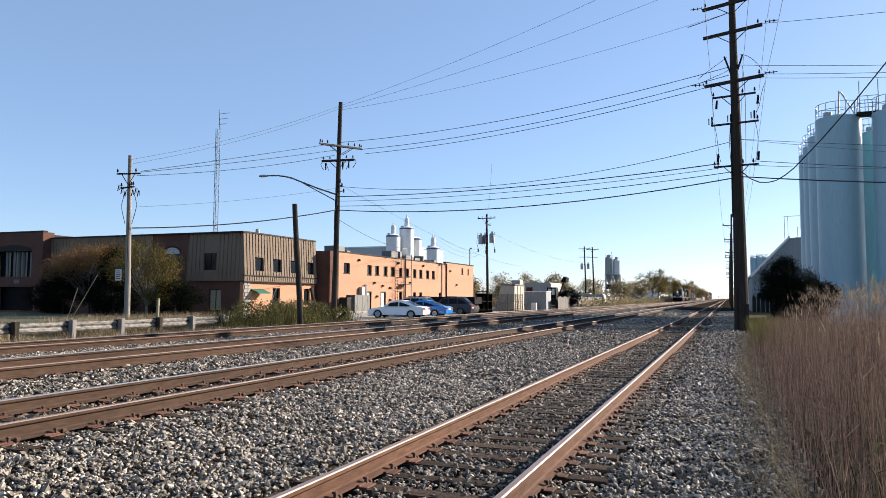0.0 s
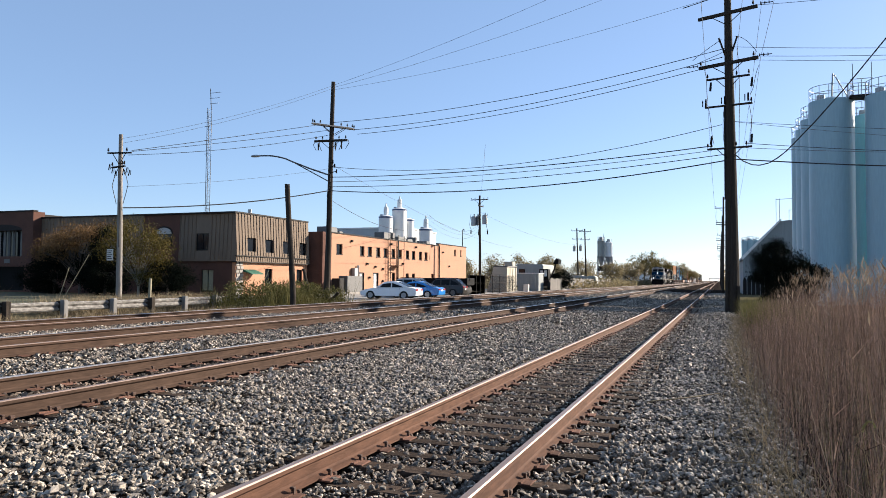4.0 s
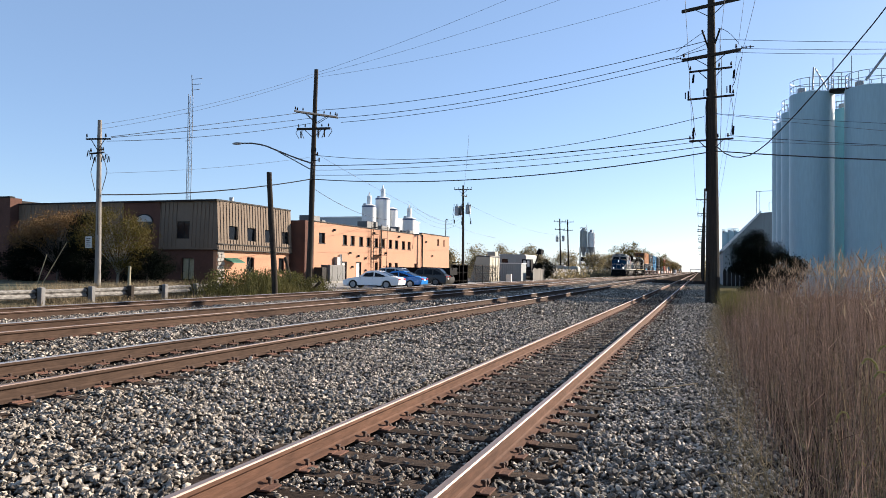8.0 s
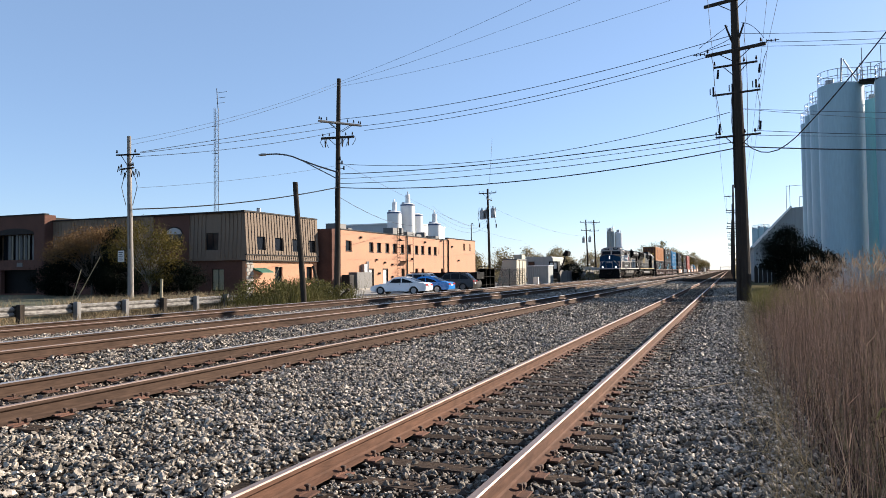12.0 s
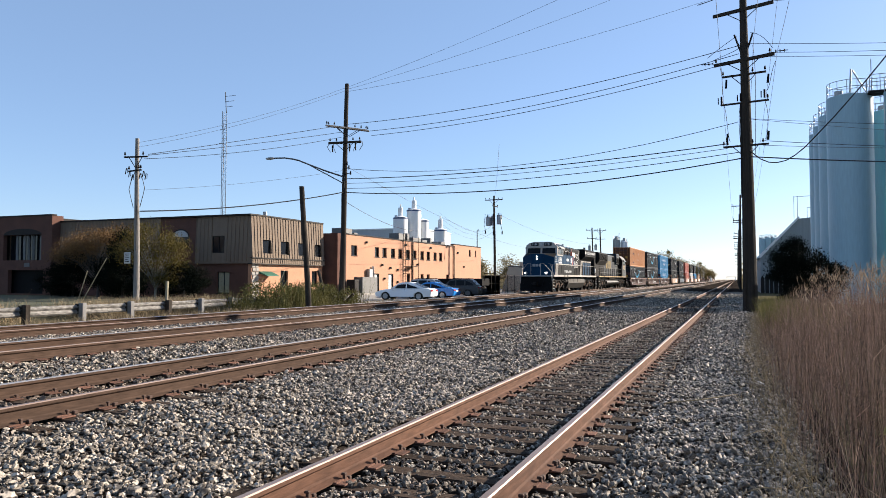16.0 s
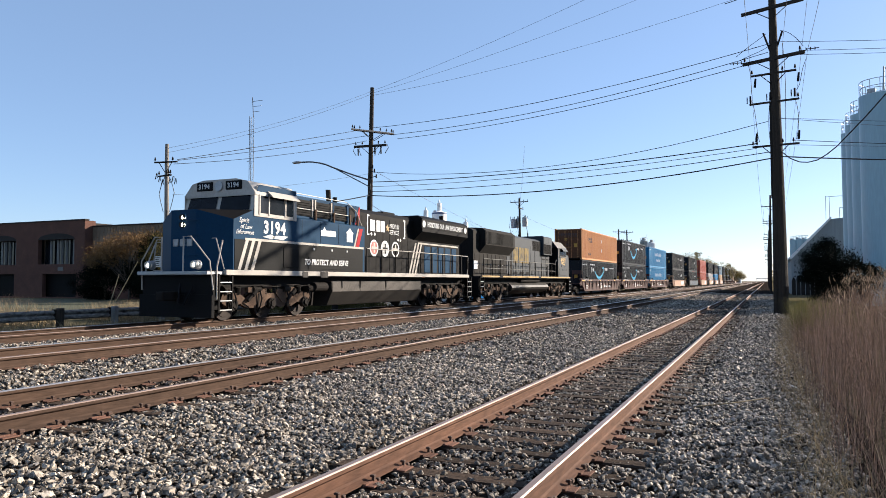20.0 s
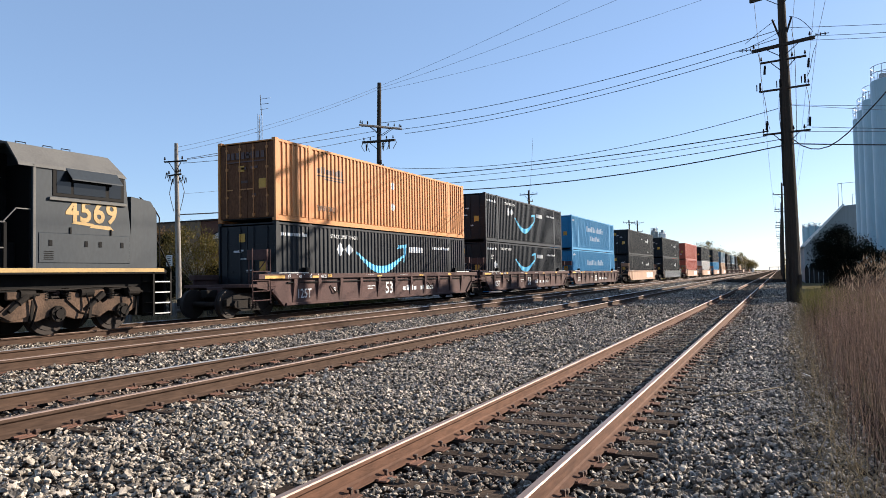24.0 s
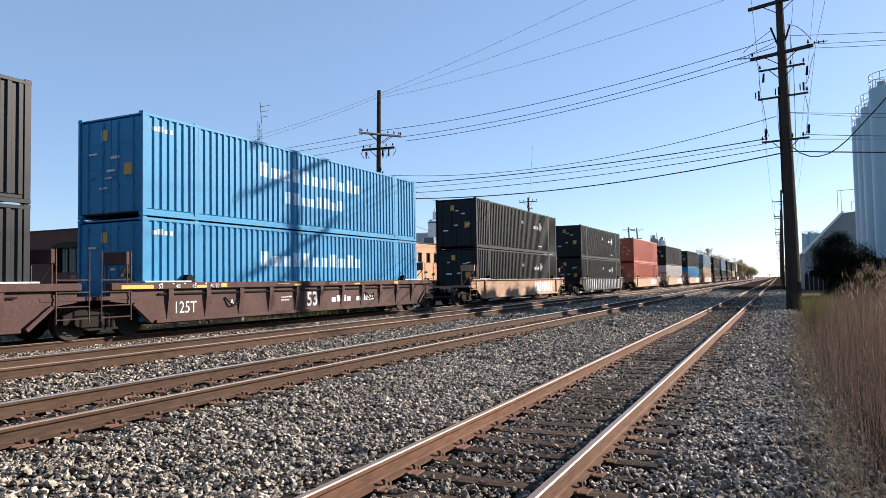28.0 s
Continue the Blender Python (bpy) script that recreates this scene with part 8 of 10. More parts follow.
strip("lawn", [(-90, 0.06), (-52, 0.05), (-34.6, 0.035)], [10, 25, 44], mat("lawn_grass", (0.0442, 0.0544, 0.0218), (0.0816, 0.0714, 0.034), rough=0.95, scale=1.2, mix=0.9, fine=0.4, bump=0.03, bscale=30), "mown green lawn before the brick building", "lawn")
M["rail_paint"] = mat("weathered_white_rail", (0.27, 0.255, 0.235), (0.035, 0.030, 0.026), rough=0.8, scale=8, mix=1.0, fine=0.55, stretch=(1, 0.6, 1.6))
M["post_grey"] = mat("grey_post_timber", (0.204, 0.1972, 0.1904), (0.1156, 0.1088, 0.102), rough=0.9, scale=4, mix=0.8, fine=0.2, stretch=(3, 3, 0.4))
M["guy_pale"] = mat("faded_guy_guard", (0.272, 0.238, 0.1496), (0.204, 0.1836, 0.136), rough=0.7, scale=4)
gr = thing("guard_rail", Matrix(), "weathered white guard rail on grey timber posts", "guard rail")
posts = [(-23.6, 11.0), (-23.65, 13.2), (-23.65, 15.5), (-23.65, 18.0), (-23.65, 20.4), (-23.6, 22.75), (-23.6, 24.9), (-23.85, 27.3), (-24.25, 30.0), (-24.4, 32.6)]
for i, (x, y) in enumerate(posts):
    bm = bmesh.new()
    box(bm, x - 0.11, y - 0.1, -0.3, x + 0.11, y + 0.1, 0.64, 0.015)
    part("post", bm, M["post_grey"] if i % 3 else M["pole"], gr)
    bm = bmesh.new()
    box(bm, x - 0.25, y - 0.16, 0.22, x - 0.11, y + 0.16, 0.60, 0.02)
    part("block", bm, M["pole"], gr)
for (xa, ya), (xb, yb) in zip(posts, posts[1:]):
    bm = bmesh.new()
    prof = [(0, 0.22), (0.05, 0.27), (0.05, 0.33), (0.0, 0.40), (0.05, 0.47), (0.05, 0.53), (0, 0.58), (-0.012, 0.58), (0.03, 0.53), (0.03, 0.47), (-0.02, 0.40), (0.03, 0.33), (0.03, 0.27), (-0.012, 0.22)]
    va = [bm.verts.new((xa - 0.16 + u, ya, z - 0.02)) for u, z in prof]
    vb = [bm.verts.new((xb - 0.16 + u, yb, z - 0.02)) for u, z in prof]
    for i in range(len(prof)):
        j = (i + 1) % len(prof)
        bm.faces.new((va[i], va[j], vb[j], vb[i]))
    bmesh.ops.recalc_face_normals(bm, faces=bm.faces)
    part("beam", bm, M["rail_paint"], gr)
for x0, y0, h, lean, m in ((-24.4, 25.6, 1.57, 3, "yellow_mark"),):
    bm = bmesh.new()
    rod(bm, (0, 0, -0.3), (0.03, 0, h), 0.065, seg=10)
    solo("marker_post", bm, M["guy_pale"], Matrix.Translation((x0, y0, -0.1)), "short yellow marker post beside the guard rail", "marker post")
for x0, y0, dx, dz in ((-36.8, 31.2, 0.95, 2.15), (-36.85, 31.4, 2.3, 2.9)):
    bm = bmesh.new()
    rod(bm, (0, 0, -0.2), (dx, 0.0, dz), 0.022, seg=7)
    solo("guy_guard", bm, M["guy_pale"], Matrix.Translation((x0, y0, -0.1)), "slanting faded yellow guy wire guard", "guy guard")
for x0, y0, dx, dz in ((-24.2, 33.1, 1.05, 2.15), (-24.2, 33.2, 1.15, 1.6)):
    bm = bmesh.new()
    rod(bm, (0, 0, -0.2), (dx, 0.0, dz), 0.022, seg=7)
    solo("guy_guard", bm, M["guy_pale"], Matrix.Translation((x0, y0, -0.1)), "slanting faded yellow guy wire guard", "guy guard")
for x0, y0, dx, dz in ((-22.6, 36.8, -0.7, 2.2), (-22.2, 37.2, 1.1, 0.8)):
    bm = bmesh.new()
    rod(bm, (0, 0, -0.15), (dx, 0, dz), 0.09, seg=8)
    solo("fallen_post", bm, M["pole"], Matrix.Translation((x0, y0, -0.1)), "leaning old timber post end", "timber post")


# ---------- parked cars ----------
def car(kind, paint, x, y, turn, label):
    """A parked car, nose towards -y before it is turned: body, cabin, panes, wheels, lamps."""
    t = thing("car", Matrix.Translation((x, y, -0.13)) @ pose(0, 0, 0, 0, 0, turn), label, "car", "parked cars")
    L, W, H = {"sedan": (4.85, 1.84, 1.45), "suv": (4.7, 1.88, 1.72), "crossover": (4.5, 1.84, 1.62)}[kind]
    h, w = L / 2, W / 2
    r = 0.33 if kind == "sedan" else 0.36
    belt = 0.92 if kind == "sedan" else 1.05
    fy, ry = -h + 0.92, h - 1.05
    out = [(-h + 0.05, 0.28), (fy - r - 0.08, 0.24)]
    out += [(fy - (r + 0.07) * math.cos(math.pi * k / 8), 0.26 + (r + 0.09) * math.sin(math.pi * k / 8)) for k in range(9)]
    out += [(ry - (r + 0.07) * math.cos(math.pi * k / 8), 0.26 + (r + 0.09) * math.sin(math.pi * k / 8)) for k in range(9)]
    out += [(h - 0.06, 0.30), (h, 0.55), (h - 0.04, belt - 0.08), (h - 0.3, belt + (0.03 if kind == "sedan" else 0.05)), (-h + 1.25, belt), (-h + 0.45, belt - 0.14), (-h + 0.05, belt - 0.30), (-h, 0.5)]
    bm = bmesh.new()
    prism(bm, out, "x", -w, w)
    bmesh.ops.triangulate(bm, faces=[f for f in bm.faces if len(f.verts) > 4])
    for v in bm.verts:
        v.co.x *= 1 - 0.10 * max(0, (v.co.z - 0.6)) - 0.06 * max(0, (abs(v.co.y) - h + 0.5) * 2) ** 2
    bmesh.ops.dissolve_limit(bm, angle_limit=0.02, verts=bm.verts, edges=bm.edges)
    bmesh.ops.bevel(bm, geom=[e for e in bm.edges if len(e.link_faces) == 2 and e.calc_face_angle(0) > 0.9], offset=0.06, segments=3, affect="EDGES", clamp_overlap=True)
    body = part("body", bm, paint, t)
    body.data.shade_smooth()
    body.data.set_sharp_from_angle(angle=radians(50))
    if kind == "sedan":
        cab = [(-h + 1.30, belt - 0.02), (-h + 2.05, H - 0.05), (-h + 2.7, H), (h - 1.75, H - 0.03), (h - 0.55, belt + 0.01)]
    else:
        cab = [(-h + 1.15, belt - 0.02), (-h + 1.85, H - 0.06), (-h + 2.5, H), (h - 0.8, H - 0.05), (h - 0.15, belt + 0.02)]
    bm = bmesh.new()
    prism(bm, cab, "x", -w * 0.86, w * 0.86)
    for v in bm.verts:
        if v.co.z > belt + 0.1:
            v.co.x *= 0.86
    bmesh.ops.bevel(bm, geom=[e for e in bm.edges if e.calc_face_angle(0) > 0.3], offset=0.07, segments=3, affect="EDGES", clamp_overlap=True)
    cabin = part("cabin", bm, paint, t)
    cabin.data.shade_smooth()
    cabin.data.set_sharp_from_angle(angle=radians(50))
    for s in (-1, 1):
        for k in range(2 if kind == "sedan" else 3):
            n = 2 if kind == "sedan" else 3
            a, b = cab[0][0] + 0.35, cab[4][0] - (0.55 if kind == "sedan" else 0.3)
            u0, u1 = a + (b - a) * k / n + 0.05, a + (b - a) * (k + 1) / n - 0.05
            lo, hi = belt + 0.04, H - 0.14
            def top_at(u):
                return min(hi, np.interp(u, [c[0] for c in cab], [c[1] for c in cab]) - 0.10)
            q = [(u0, lo), (u1, lo), (u1 if k < n - 1 else u1 - 0.15, max(lo + 0.05, top_at(u1))), (u0 if k else u0 + 0.25, max(lo + 0.05, top_at(u0 + (0.25 if k == 0 else 0))))]
            bm = bmesh.new()
            xo = lambda z: w * 0.86 * (1 - 0.14 * (z - belt) / (H - belt)) + 0.012
            vs = [bm.verts.new((s * xo(z), y_, z)) for y_, z in q]
            bm.faces.new(vs)
            bmesh.ops.solidify(bm, geom=bm.faces[:], thickness=0.01)
            part("side_window", bm, M["window"], t)
    for (ya, za), (yb, zb), nm in ((cab[0], cab[1], "windshield"), (cab[4], cab[3], "rear_window")):
        bm = bmesh.new()
        d = -0.012 if nm == "windshield" else 0.012
        vs = [bm.verts.new((sx * w * (0.74 if z == za else 0.62), ya + (yb - ya) * f + d, za + (zb - za) * f + 0.012)) for sx, f, z in ((-1, 0.12, za), (1, 0.12, za), (1, 0.9, zb), (-1, 0.9, zb))]
        bm.faces.new(vs)
        bmesh.ops.solidify(bm, geom=bm.faces[:], thickness=0.01)
        part(nm, bm, M["window"], t)
    for s in (-1, 1):
        for yy in (fy, ry):
            bm = bmesh.new()
            rod(bm, (s * (w - 0.22), yy, r), (s * (w - 0.01), yy, r), r, seg=24)
            wh = part("wheel", bm, mat("tyre_rubber", (0.0136, 0.0136, 0.0136), rough=0.9) if "tyre" not in M else M["tyre"], t, "black tyre")
            M["tyre"] = wh.data.materials[0]
            bm = bmesh.new()
            rod(bm, (s * (w - 0.02), yy, r), (s * (w + 0.005), yy, r), r * 0.66, seg=20)
            part("rim", bm, M["galv"] if kind == "sedan" else M["unit_grey"], wh)
        bm = bmesh.new()
        box(bm, s * (w - 0.55), h - 0.06, belt - 0.22, s * (w - 0.08), h + 0.005, belt - 0.08, 0.02)
        part("tail_light", bm, M["loco_red"], t, "red tail light")
        bm = bmesh.new()
        box(bm, s * (w - 0.55), -h + 0.0, belt - 0.36, s * (w - 0.12), -h + 0.12, belt - 0.26, 0.02)
        part("headlight", bm, M["lamp_off"], t)
        bm = bmesh.new()
        box(bm, s * (w - 0.06), -h + 1.5, belt + 0.0, s * (w + 0.12), -h + 1.66, belt + 0.14, 0.03)
        part("mirror", bm, paint, t)
        bm = bmesh.new()
        for yy in (-h + 1.6, -h + 2.6, h - 1.4):
            box(bm, s * (w - 0.045), yy - 0.006, 0.4, s * (w - 0.018), yy + 0.006, belt - 0.03)
        part("door_gap", bm, M["black"], t)
    bm = bmesh.new()
    box(bm, -0.26, h - 0.02, 0.62, 0.26, h + 0.012, 0.76, 0.01)
    part("number_plate", bm, M["white_mark"], t)
    if kind == "suv":
        for s in (-1, 1):
            bm = bmesh.new()
            rod(bm, (s * 0.62, -h + 2.1, H + 0.05), (s * 0.62, h - 0.9, H + 0.02), 0.025, seg=6)
            part("roof_rack", bm, M["black"], t)
    return t


P_WHITE = mat("pearl_white_car_paint", (0.74, 0.75, 0.77), (0.70, 0.71, 0.73), rough=0.22, scale=2, fine=0.03)
P_BLUE = mat("bright_blue_car_paint", (0.017, 0.187, 0.527), (0.017, 0.1615, 0.4675), rough=0.25, scale=2, fine=0.03)
P_SILVER = mat("silver_car_paint", (0.34, 0.34, 0.34), rough=0.3, metal=0.3, scale=2, fine=0.03)
P_DARK = mat("black_car_paint", (0.0204, 0.0177, 0.0177), rough=0.3, scale=2, fine=0.05)
car("sedan", P_WHITE, -25.0, 52.8, -86, "pearl white sedan parked nose to the building")
car("sedan", P_BLUE, -24.6, 56.9, -88, "bright blue hatchback parked beside a white sedan")
car("suv", P_SILVER, -27.0, 60.0, -88, "silver estate car parked behind a blue hatchback")
car("suv", P_DARK, -25.3, 65.0, -84, "black sport utility vehicle parked at the end of the row")

# ---------- yard beyond the cars ----------
tr = thing("flatbed_trailer", Matrix.Translation((-27.6, 71, -0.13)), "black flatbed trailer parked in the yard", "trailer")
bm = bmesh.new()
box(bm, -3.2, -1.2, 1.0, 3.2, 1.2, 1.75, 0.03)
part("bed", bm, M["black"], tr)
for x in (-1.2, 1.4, 2.4):
    bm = bmesh.new()
    rod(bm, (x, -1.2, 0.5), (x, 1.2, 0.5), 0.52, seg=20)
    part("wheel_pair", bm, M["tyre"], tr)
bm = bmesh.new()
tube(bm, [(3.4, -1.1, 1.5), (3.4, -1.1, 2.3), (4.6, -1.1, 2.3), (4.6, -1.1, 0.2)], 0.05, 6)
part("headboard_rail", bm, M["black"], tr)

fence = thing("mesh_fence", Matrix(), "black screened chain-link fence along the yard", "fence")
pts = [(-25.0, 71.8), (-25.0, 74.6), (-25.0, 77.6), (-25.0, 80.6), (-25.0, 83.6), (-24.8, 86.6), (-24.7, 89.6)]
for x, y in pts:
    bm = bmesh.new()
    rod(bm, (x, y, -0.2), (x, y, 2.05), 0.04, seg=7)
    part("post", bm, M["dark_steel"], fence)
for k, ((xa, ya), (xb, yb)) in enumerate(zip(pts, pts[1:])):
    for z in (1.98, 1.1, 0.2):
        bm = bmesh.new()
        rod(bm, (xa, ya, z), (xb, yb, z), 0.022, seg=5)
        part("rail", bm, M["dark_steel"], fence)
    if k < 2:
        bm = bmesh.new()
        vs = [bm.verts.new(p) for p in ((xa, ya, -0.1), (xb, yb, -0.1), (xb, yb, 1.95), (xa, ya, 1.95))]
        bm.faces.new(vs)
        bmesh.ops.solidify(bm, geom=bm.faces[:], thickness=0.02)
        part("screen", bm, M["black"], fence, "black windscreen cloth")
    else:
        bm = bmesh.new()
        for i in range(24):
            u = i / 24
            rod(bm, (xa + (xb - xa) * u, ya + (yb - ya) * u, 0.0), (xa + (xb - xa) * u, ya + (yb - ya) * u, 1.95), 0.008, seg=4)
        part("mesh", bm, M["dark_steel"], fence, "wire mesh", kind="stuff")

M["cream"] = mat("cream_metal_paint", (0.408, 0.3672, 0.2856), (0.3264, 0.2924, 0.2244), rough=0.6, scale=1.0, mix=0.7, fine=0.06)
bin_ = thing("hopper_bin", Matrix.Translation((-26.3, 87.0, -0.15)), "cream painted steel hopper bin with a sloping side", "hopper bin")
bm = bmesh.new()
prism(bm, [(-1.45, 0.1), (1.2, 0.1), (1.25, 3.2), (-0.5, 3.3)], "y", 0, 4.6)
part("body", bm, M["cream"], bin_)
bm = bmesh.new()
box(bm, -0.6, -0.06, 3.26, 1.32, 4.66, 3.40, 0.02)
part("rim", bm, M["unit_grey"], bin_)
bm = bmesh.new()
box(bm, 0.0, 3.0, 3.4, 1.1, 4.5, 4.0, 0.05)
part("hatch", bm, M["cream"], bin_)
for q in (1.3, 2.6, 3.9):
    bm = bmesh.new()
    box(bm, 1.2, q, 0.15, 1.30, q + 0.08, 3.2)
    part("stiffener", bm, M["cream"], bin_)
sh = thing("storage_shed", Matrix.Translation((-24.9, 98.5, -0.15)), "small grey ribbed metal storage shed", "shed")
bm = bmesh.new()
box(bm, -1.5, -1.5, 0.0, 1.5, 1.5, 2.5, 0.02)
part("body", bm, M["shed"], sh)
bm = bmesh.new()
box(bm, -1.6, -1.6, 2.5, 1.6, 1.6, 2.6, 0.02)
part("roof", bm, M["silo_white"], sh)
for i in range(10):
    bm = bmesh.new()
    box(bm, -1.4 + i * 0.3, -1.54, 0.05, -1.34 + i * 0.3, -1.5, 2.45)
    part("rib", bm, M["shed"], sh)
bm = bmesh.new()
box(bm, -0.5, -0.25, 0, 0.2, 0.25, 1.0, 0.02)
solo("white_crate", bm, M["door_white"], Matrix.Translation((-24.6, 95.5, -0.15)), "white upright box beside the shed", "box")


def vehicle_body(name, x, y, w, d, hh, m, words, category):
    """A parked box body on wheels with a door and window band."""
    o = thing(name, Matrix.Translation((x, y, -0.2)), words, category)
    bm = bmesh.new()
    prism(bm, [(-w / 2, 0.75), (w / 2, 0.75), (w / 2, hh - 0.25), (w / 2 - 0.25, hh), (-w / 2 + 0.2, hh), (-w / 2, hh - 0.2)], "y", -d / 2, d / 2)
    part("body", bm, M[m], o)
    bm = bmesh.new()
    box(bm, -w / 2 + 0.1, -d / 2 + 0.1, 0.5, w / 2 - 0.1, d / 2 - 0.1, 0.75)
    part("chassis", bm, M["black"], o)
    for q in (-w * 0.3, w * 0.3):
        bm = bmesh.new()
        rod(bm, (q, -d / 2 + 0.05, 0.42), (q, d / 2 - 0.05, 0.42), 0.44, seg=16)
        part("wheel_pair", bm, M["tyre"], o)
    bm = bmesh.new()
    box(bm, -w / 2 + 0.5, -d / 2 - 0.02, hh * 0.62, -w / 2 + 1.5, -d / 2 + 0.01, hh * 0.82, 0.01)
    part("window", bm, M["window"], o)
    return o


vehicle_body("site_trailer", -27.5, 112, 4.4, 8.0, 4.1, "batch_grey", "pale grey site trailer behind the yard fence", "trailer")
vehicle_body("parked_van", -29, 150, 5, 2.4, 2.7, "cream", "cream van parked by the far yard", "van")
vehicle_body("parked_truck", -24.5, 142, 4.0, 2.6, 2.5, "batch_grey", "grey box truck parked by the far yard", "truck")
ld = thing("wheel_loader", Matrix.Translation((-24.6, 106, -0.2)), "dark wheel loader with a raised arm parked in the yard", "loader")
bm = bmesh.new()
box(bm, -1.0, -1.6, 0.7, 1.0, 1.6, 1.7, 0.1)
part("body", bm, M["dark_steel"], ld)
bm = bmesh.new()
prism(bm, [(-0.75, 1.7), (0.75, 1.7), (0.65, 3.3), (-0.65, 3.3)], "y", -0.8, 0.8)
cabn = part("cab", bm, M["black"], ld)
for q in (-0.5, 0.08):
    bm = bmesh.new()
    box(bm, q, -0.83, 2.2, q + 0.42, -0.80, 3.1, 0.01)
    part("window", bm, M["lamp_off"], cabn)
for sx in (-1.05, 1.05):
    for sy in (-1.1, 1.1):
        bm = bmesh.new()
        rod(bm, (sx - 0.25, sy, 0.7), (sx + 0.25, sy, 0.7), 0.7, seg=18)
        part("wheel", bm, M["tyre"], ld)
bm = bmesh.new()
tube(bm, [(0.9, -0.6, 1.6), (1.6, -0.8, 3.2), (1.9, -0.9, 4.2)], 0.12, 6)
part("arm", bm, M["dark_steel"], ld)
bm = bmesh.new()
prism(bm, [(1.6, 4.1), (2.4, 4.0), (2.5, 4.7), (2.1, 4.9)], "y", -1.8, 0.2)
part("bucket", bm, M["black"], ld)
for x, y, w, hh in ((-24, 128, 3, 1.5), (-23.5, 158, 4, 1.8), (-22.8, 118, 2.2, 1.2)):
    bm = bmesh.new()
    rnd = random.Random(int(y))
    for i in range(16):
        a = rnd.uniform(0, 6.3)
        r = rnd.uniform(0, 1) ** 0.6 * w / 2
        k = rnd.uniform(0.3, 0.7)
        box(bm, -k / 2, -k / 2, 0, k / 2, k / 2, k, 0.05, pose(r * math.cos(a), r * math.sin(a), max(0, hh * (1 - 2 * r / w)) * 0.8, rnd.uniform(-30, 30), rnd.uniform(-30, 30), rnd.uniform(0, 90)))
    solo("rubble_heap", bm, M["concrete_lot"], Matrix.Translation((x, y, -0.2)), "heap of broken grey concrete rubble in the yard", "rubble heap", kind="stuff")

# board fence along the far yard and a distant road bridge
bf = thing("board_fence", Matrix(), "weathered grey board fence along the far yard", "fence")
M["fence_grey"] = mat("grey_fence_board", (0.136, 0.1224, 0.1088), (0.0816, 0.0748, 0.068), rough=0.9, scale=2, mix=0.8, fine=0.2, vary=0.25)
brd = bmesh.new()
box(brd, -0.02, -0.45, 0, 0.02, 0.45, 1.9, 0)
brd = mesh_of(brd, "board", M["fence_grey"])
for i in range(70):
    piece("board", brd, bf, pose(-22.3 - 0.012 * i, 100 + i * 0.95, -0.2 + 0.1 * math.sin(i * 1.7), random.uniform(-1, 1), 0, 0))
rb = thing("road_bridge", Matrix.Translation((4, 1150, 0)), "distant pale road bridge across the railway", "bridge")
bm = bmesh.new()
box(bm, -18, -5, 4.6, 22, 5, 5.4, 0.1)
part("deck", bm, M["silo_white"], rb)
for x in (-17, -5, 8, 21):
    bm = bmesh.new()
    box(bm, x - 0.4, -4, -0.5, x + 0.4, 4, 4.6, 0.1)
    part("pier", bm, M["silo_white"], rb)
bm = bmesh.new()
box(bm, -1, -5.2, 6.2, 4, -5.0, 7.6, 0.02)
rod(bm, (3, -5, 5.2), (3, -5, 6.4), 0.2, seg=6)
part("sign_panel", bm, M["unit_grey"], rb)
for i, (x, y, w, hh) in enumerate(((-42, 420, 12, 5), (-24, 470, 8, 4), (14, 480, 14, 5), (-60, 520, 16, 6), (-16, 440, 6, 3.5))):
    o = thing("far_building", Matrix.Translation((x, y, -0.3)), "distant pale low industrial building", "building", "distant buildings")
    bm = bmesh.new()
    box(bm, -w / 2, -4, 0, w / 2, 4, hh, 0.05)
    part("wall", bm, M["cream"] if i % 2 else M["silo_white"], o)
    bm = bmesh.new()
    box(bm, -w / 2 - 0.2, -4.2, hh, w / 2 + 0.2, 4.2, hh + 0.3, 0.05)
    part("roof", bm, M["unit_grey"], o)


# ---------- plants ----------
def leaf_mat(name, c1, c2, rough=0.75):
    return mat(name, c1, c2, rough=rough, scale=1.5, mix=0.8, fine=0.2, island=0.45, spec=0.1)


LEAF = [(np.array([(0, 0, 0), (0.5, 0.45, 0.08), (0, 1, 0), (-0.5, 0.45, 0.08)], dtype=float), np.array([(0, 1, 2), (0, 2, 3)]))]
BLADE = [(np.array([(-0.5, 0, 0), (0.5, 0, 0), (-0.38, b, 0.5), (0.38, b, 0.5), (0, 3.2 * b, 1)], dtype=float), np.array([(0, 1, 3), (0, 3, 2), (2, 3, 4)])) for b in (0.004, 0.012, 0.03)]
PLUME = [(np.array([(0, 0, 0), (0.5, 0.01, 0.35), (0, 0.05, 1.0), (-0.5, 0.01, 0.35), (0, 0.06, 0.4)], dtype=float), np.array([(0, 1, 2), (0, 2, 3), (0, 4, 2)]))]


def stuff(name, me, label, category):
    return tagged(new(name, me), label, category, kind="stuff")


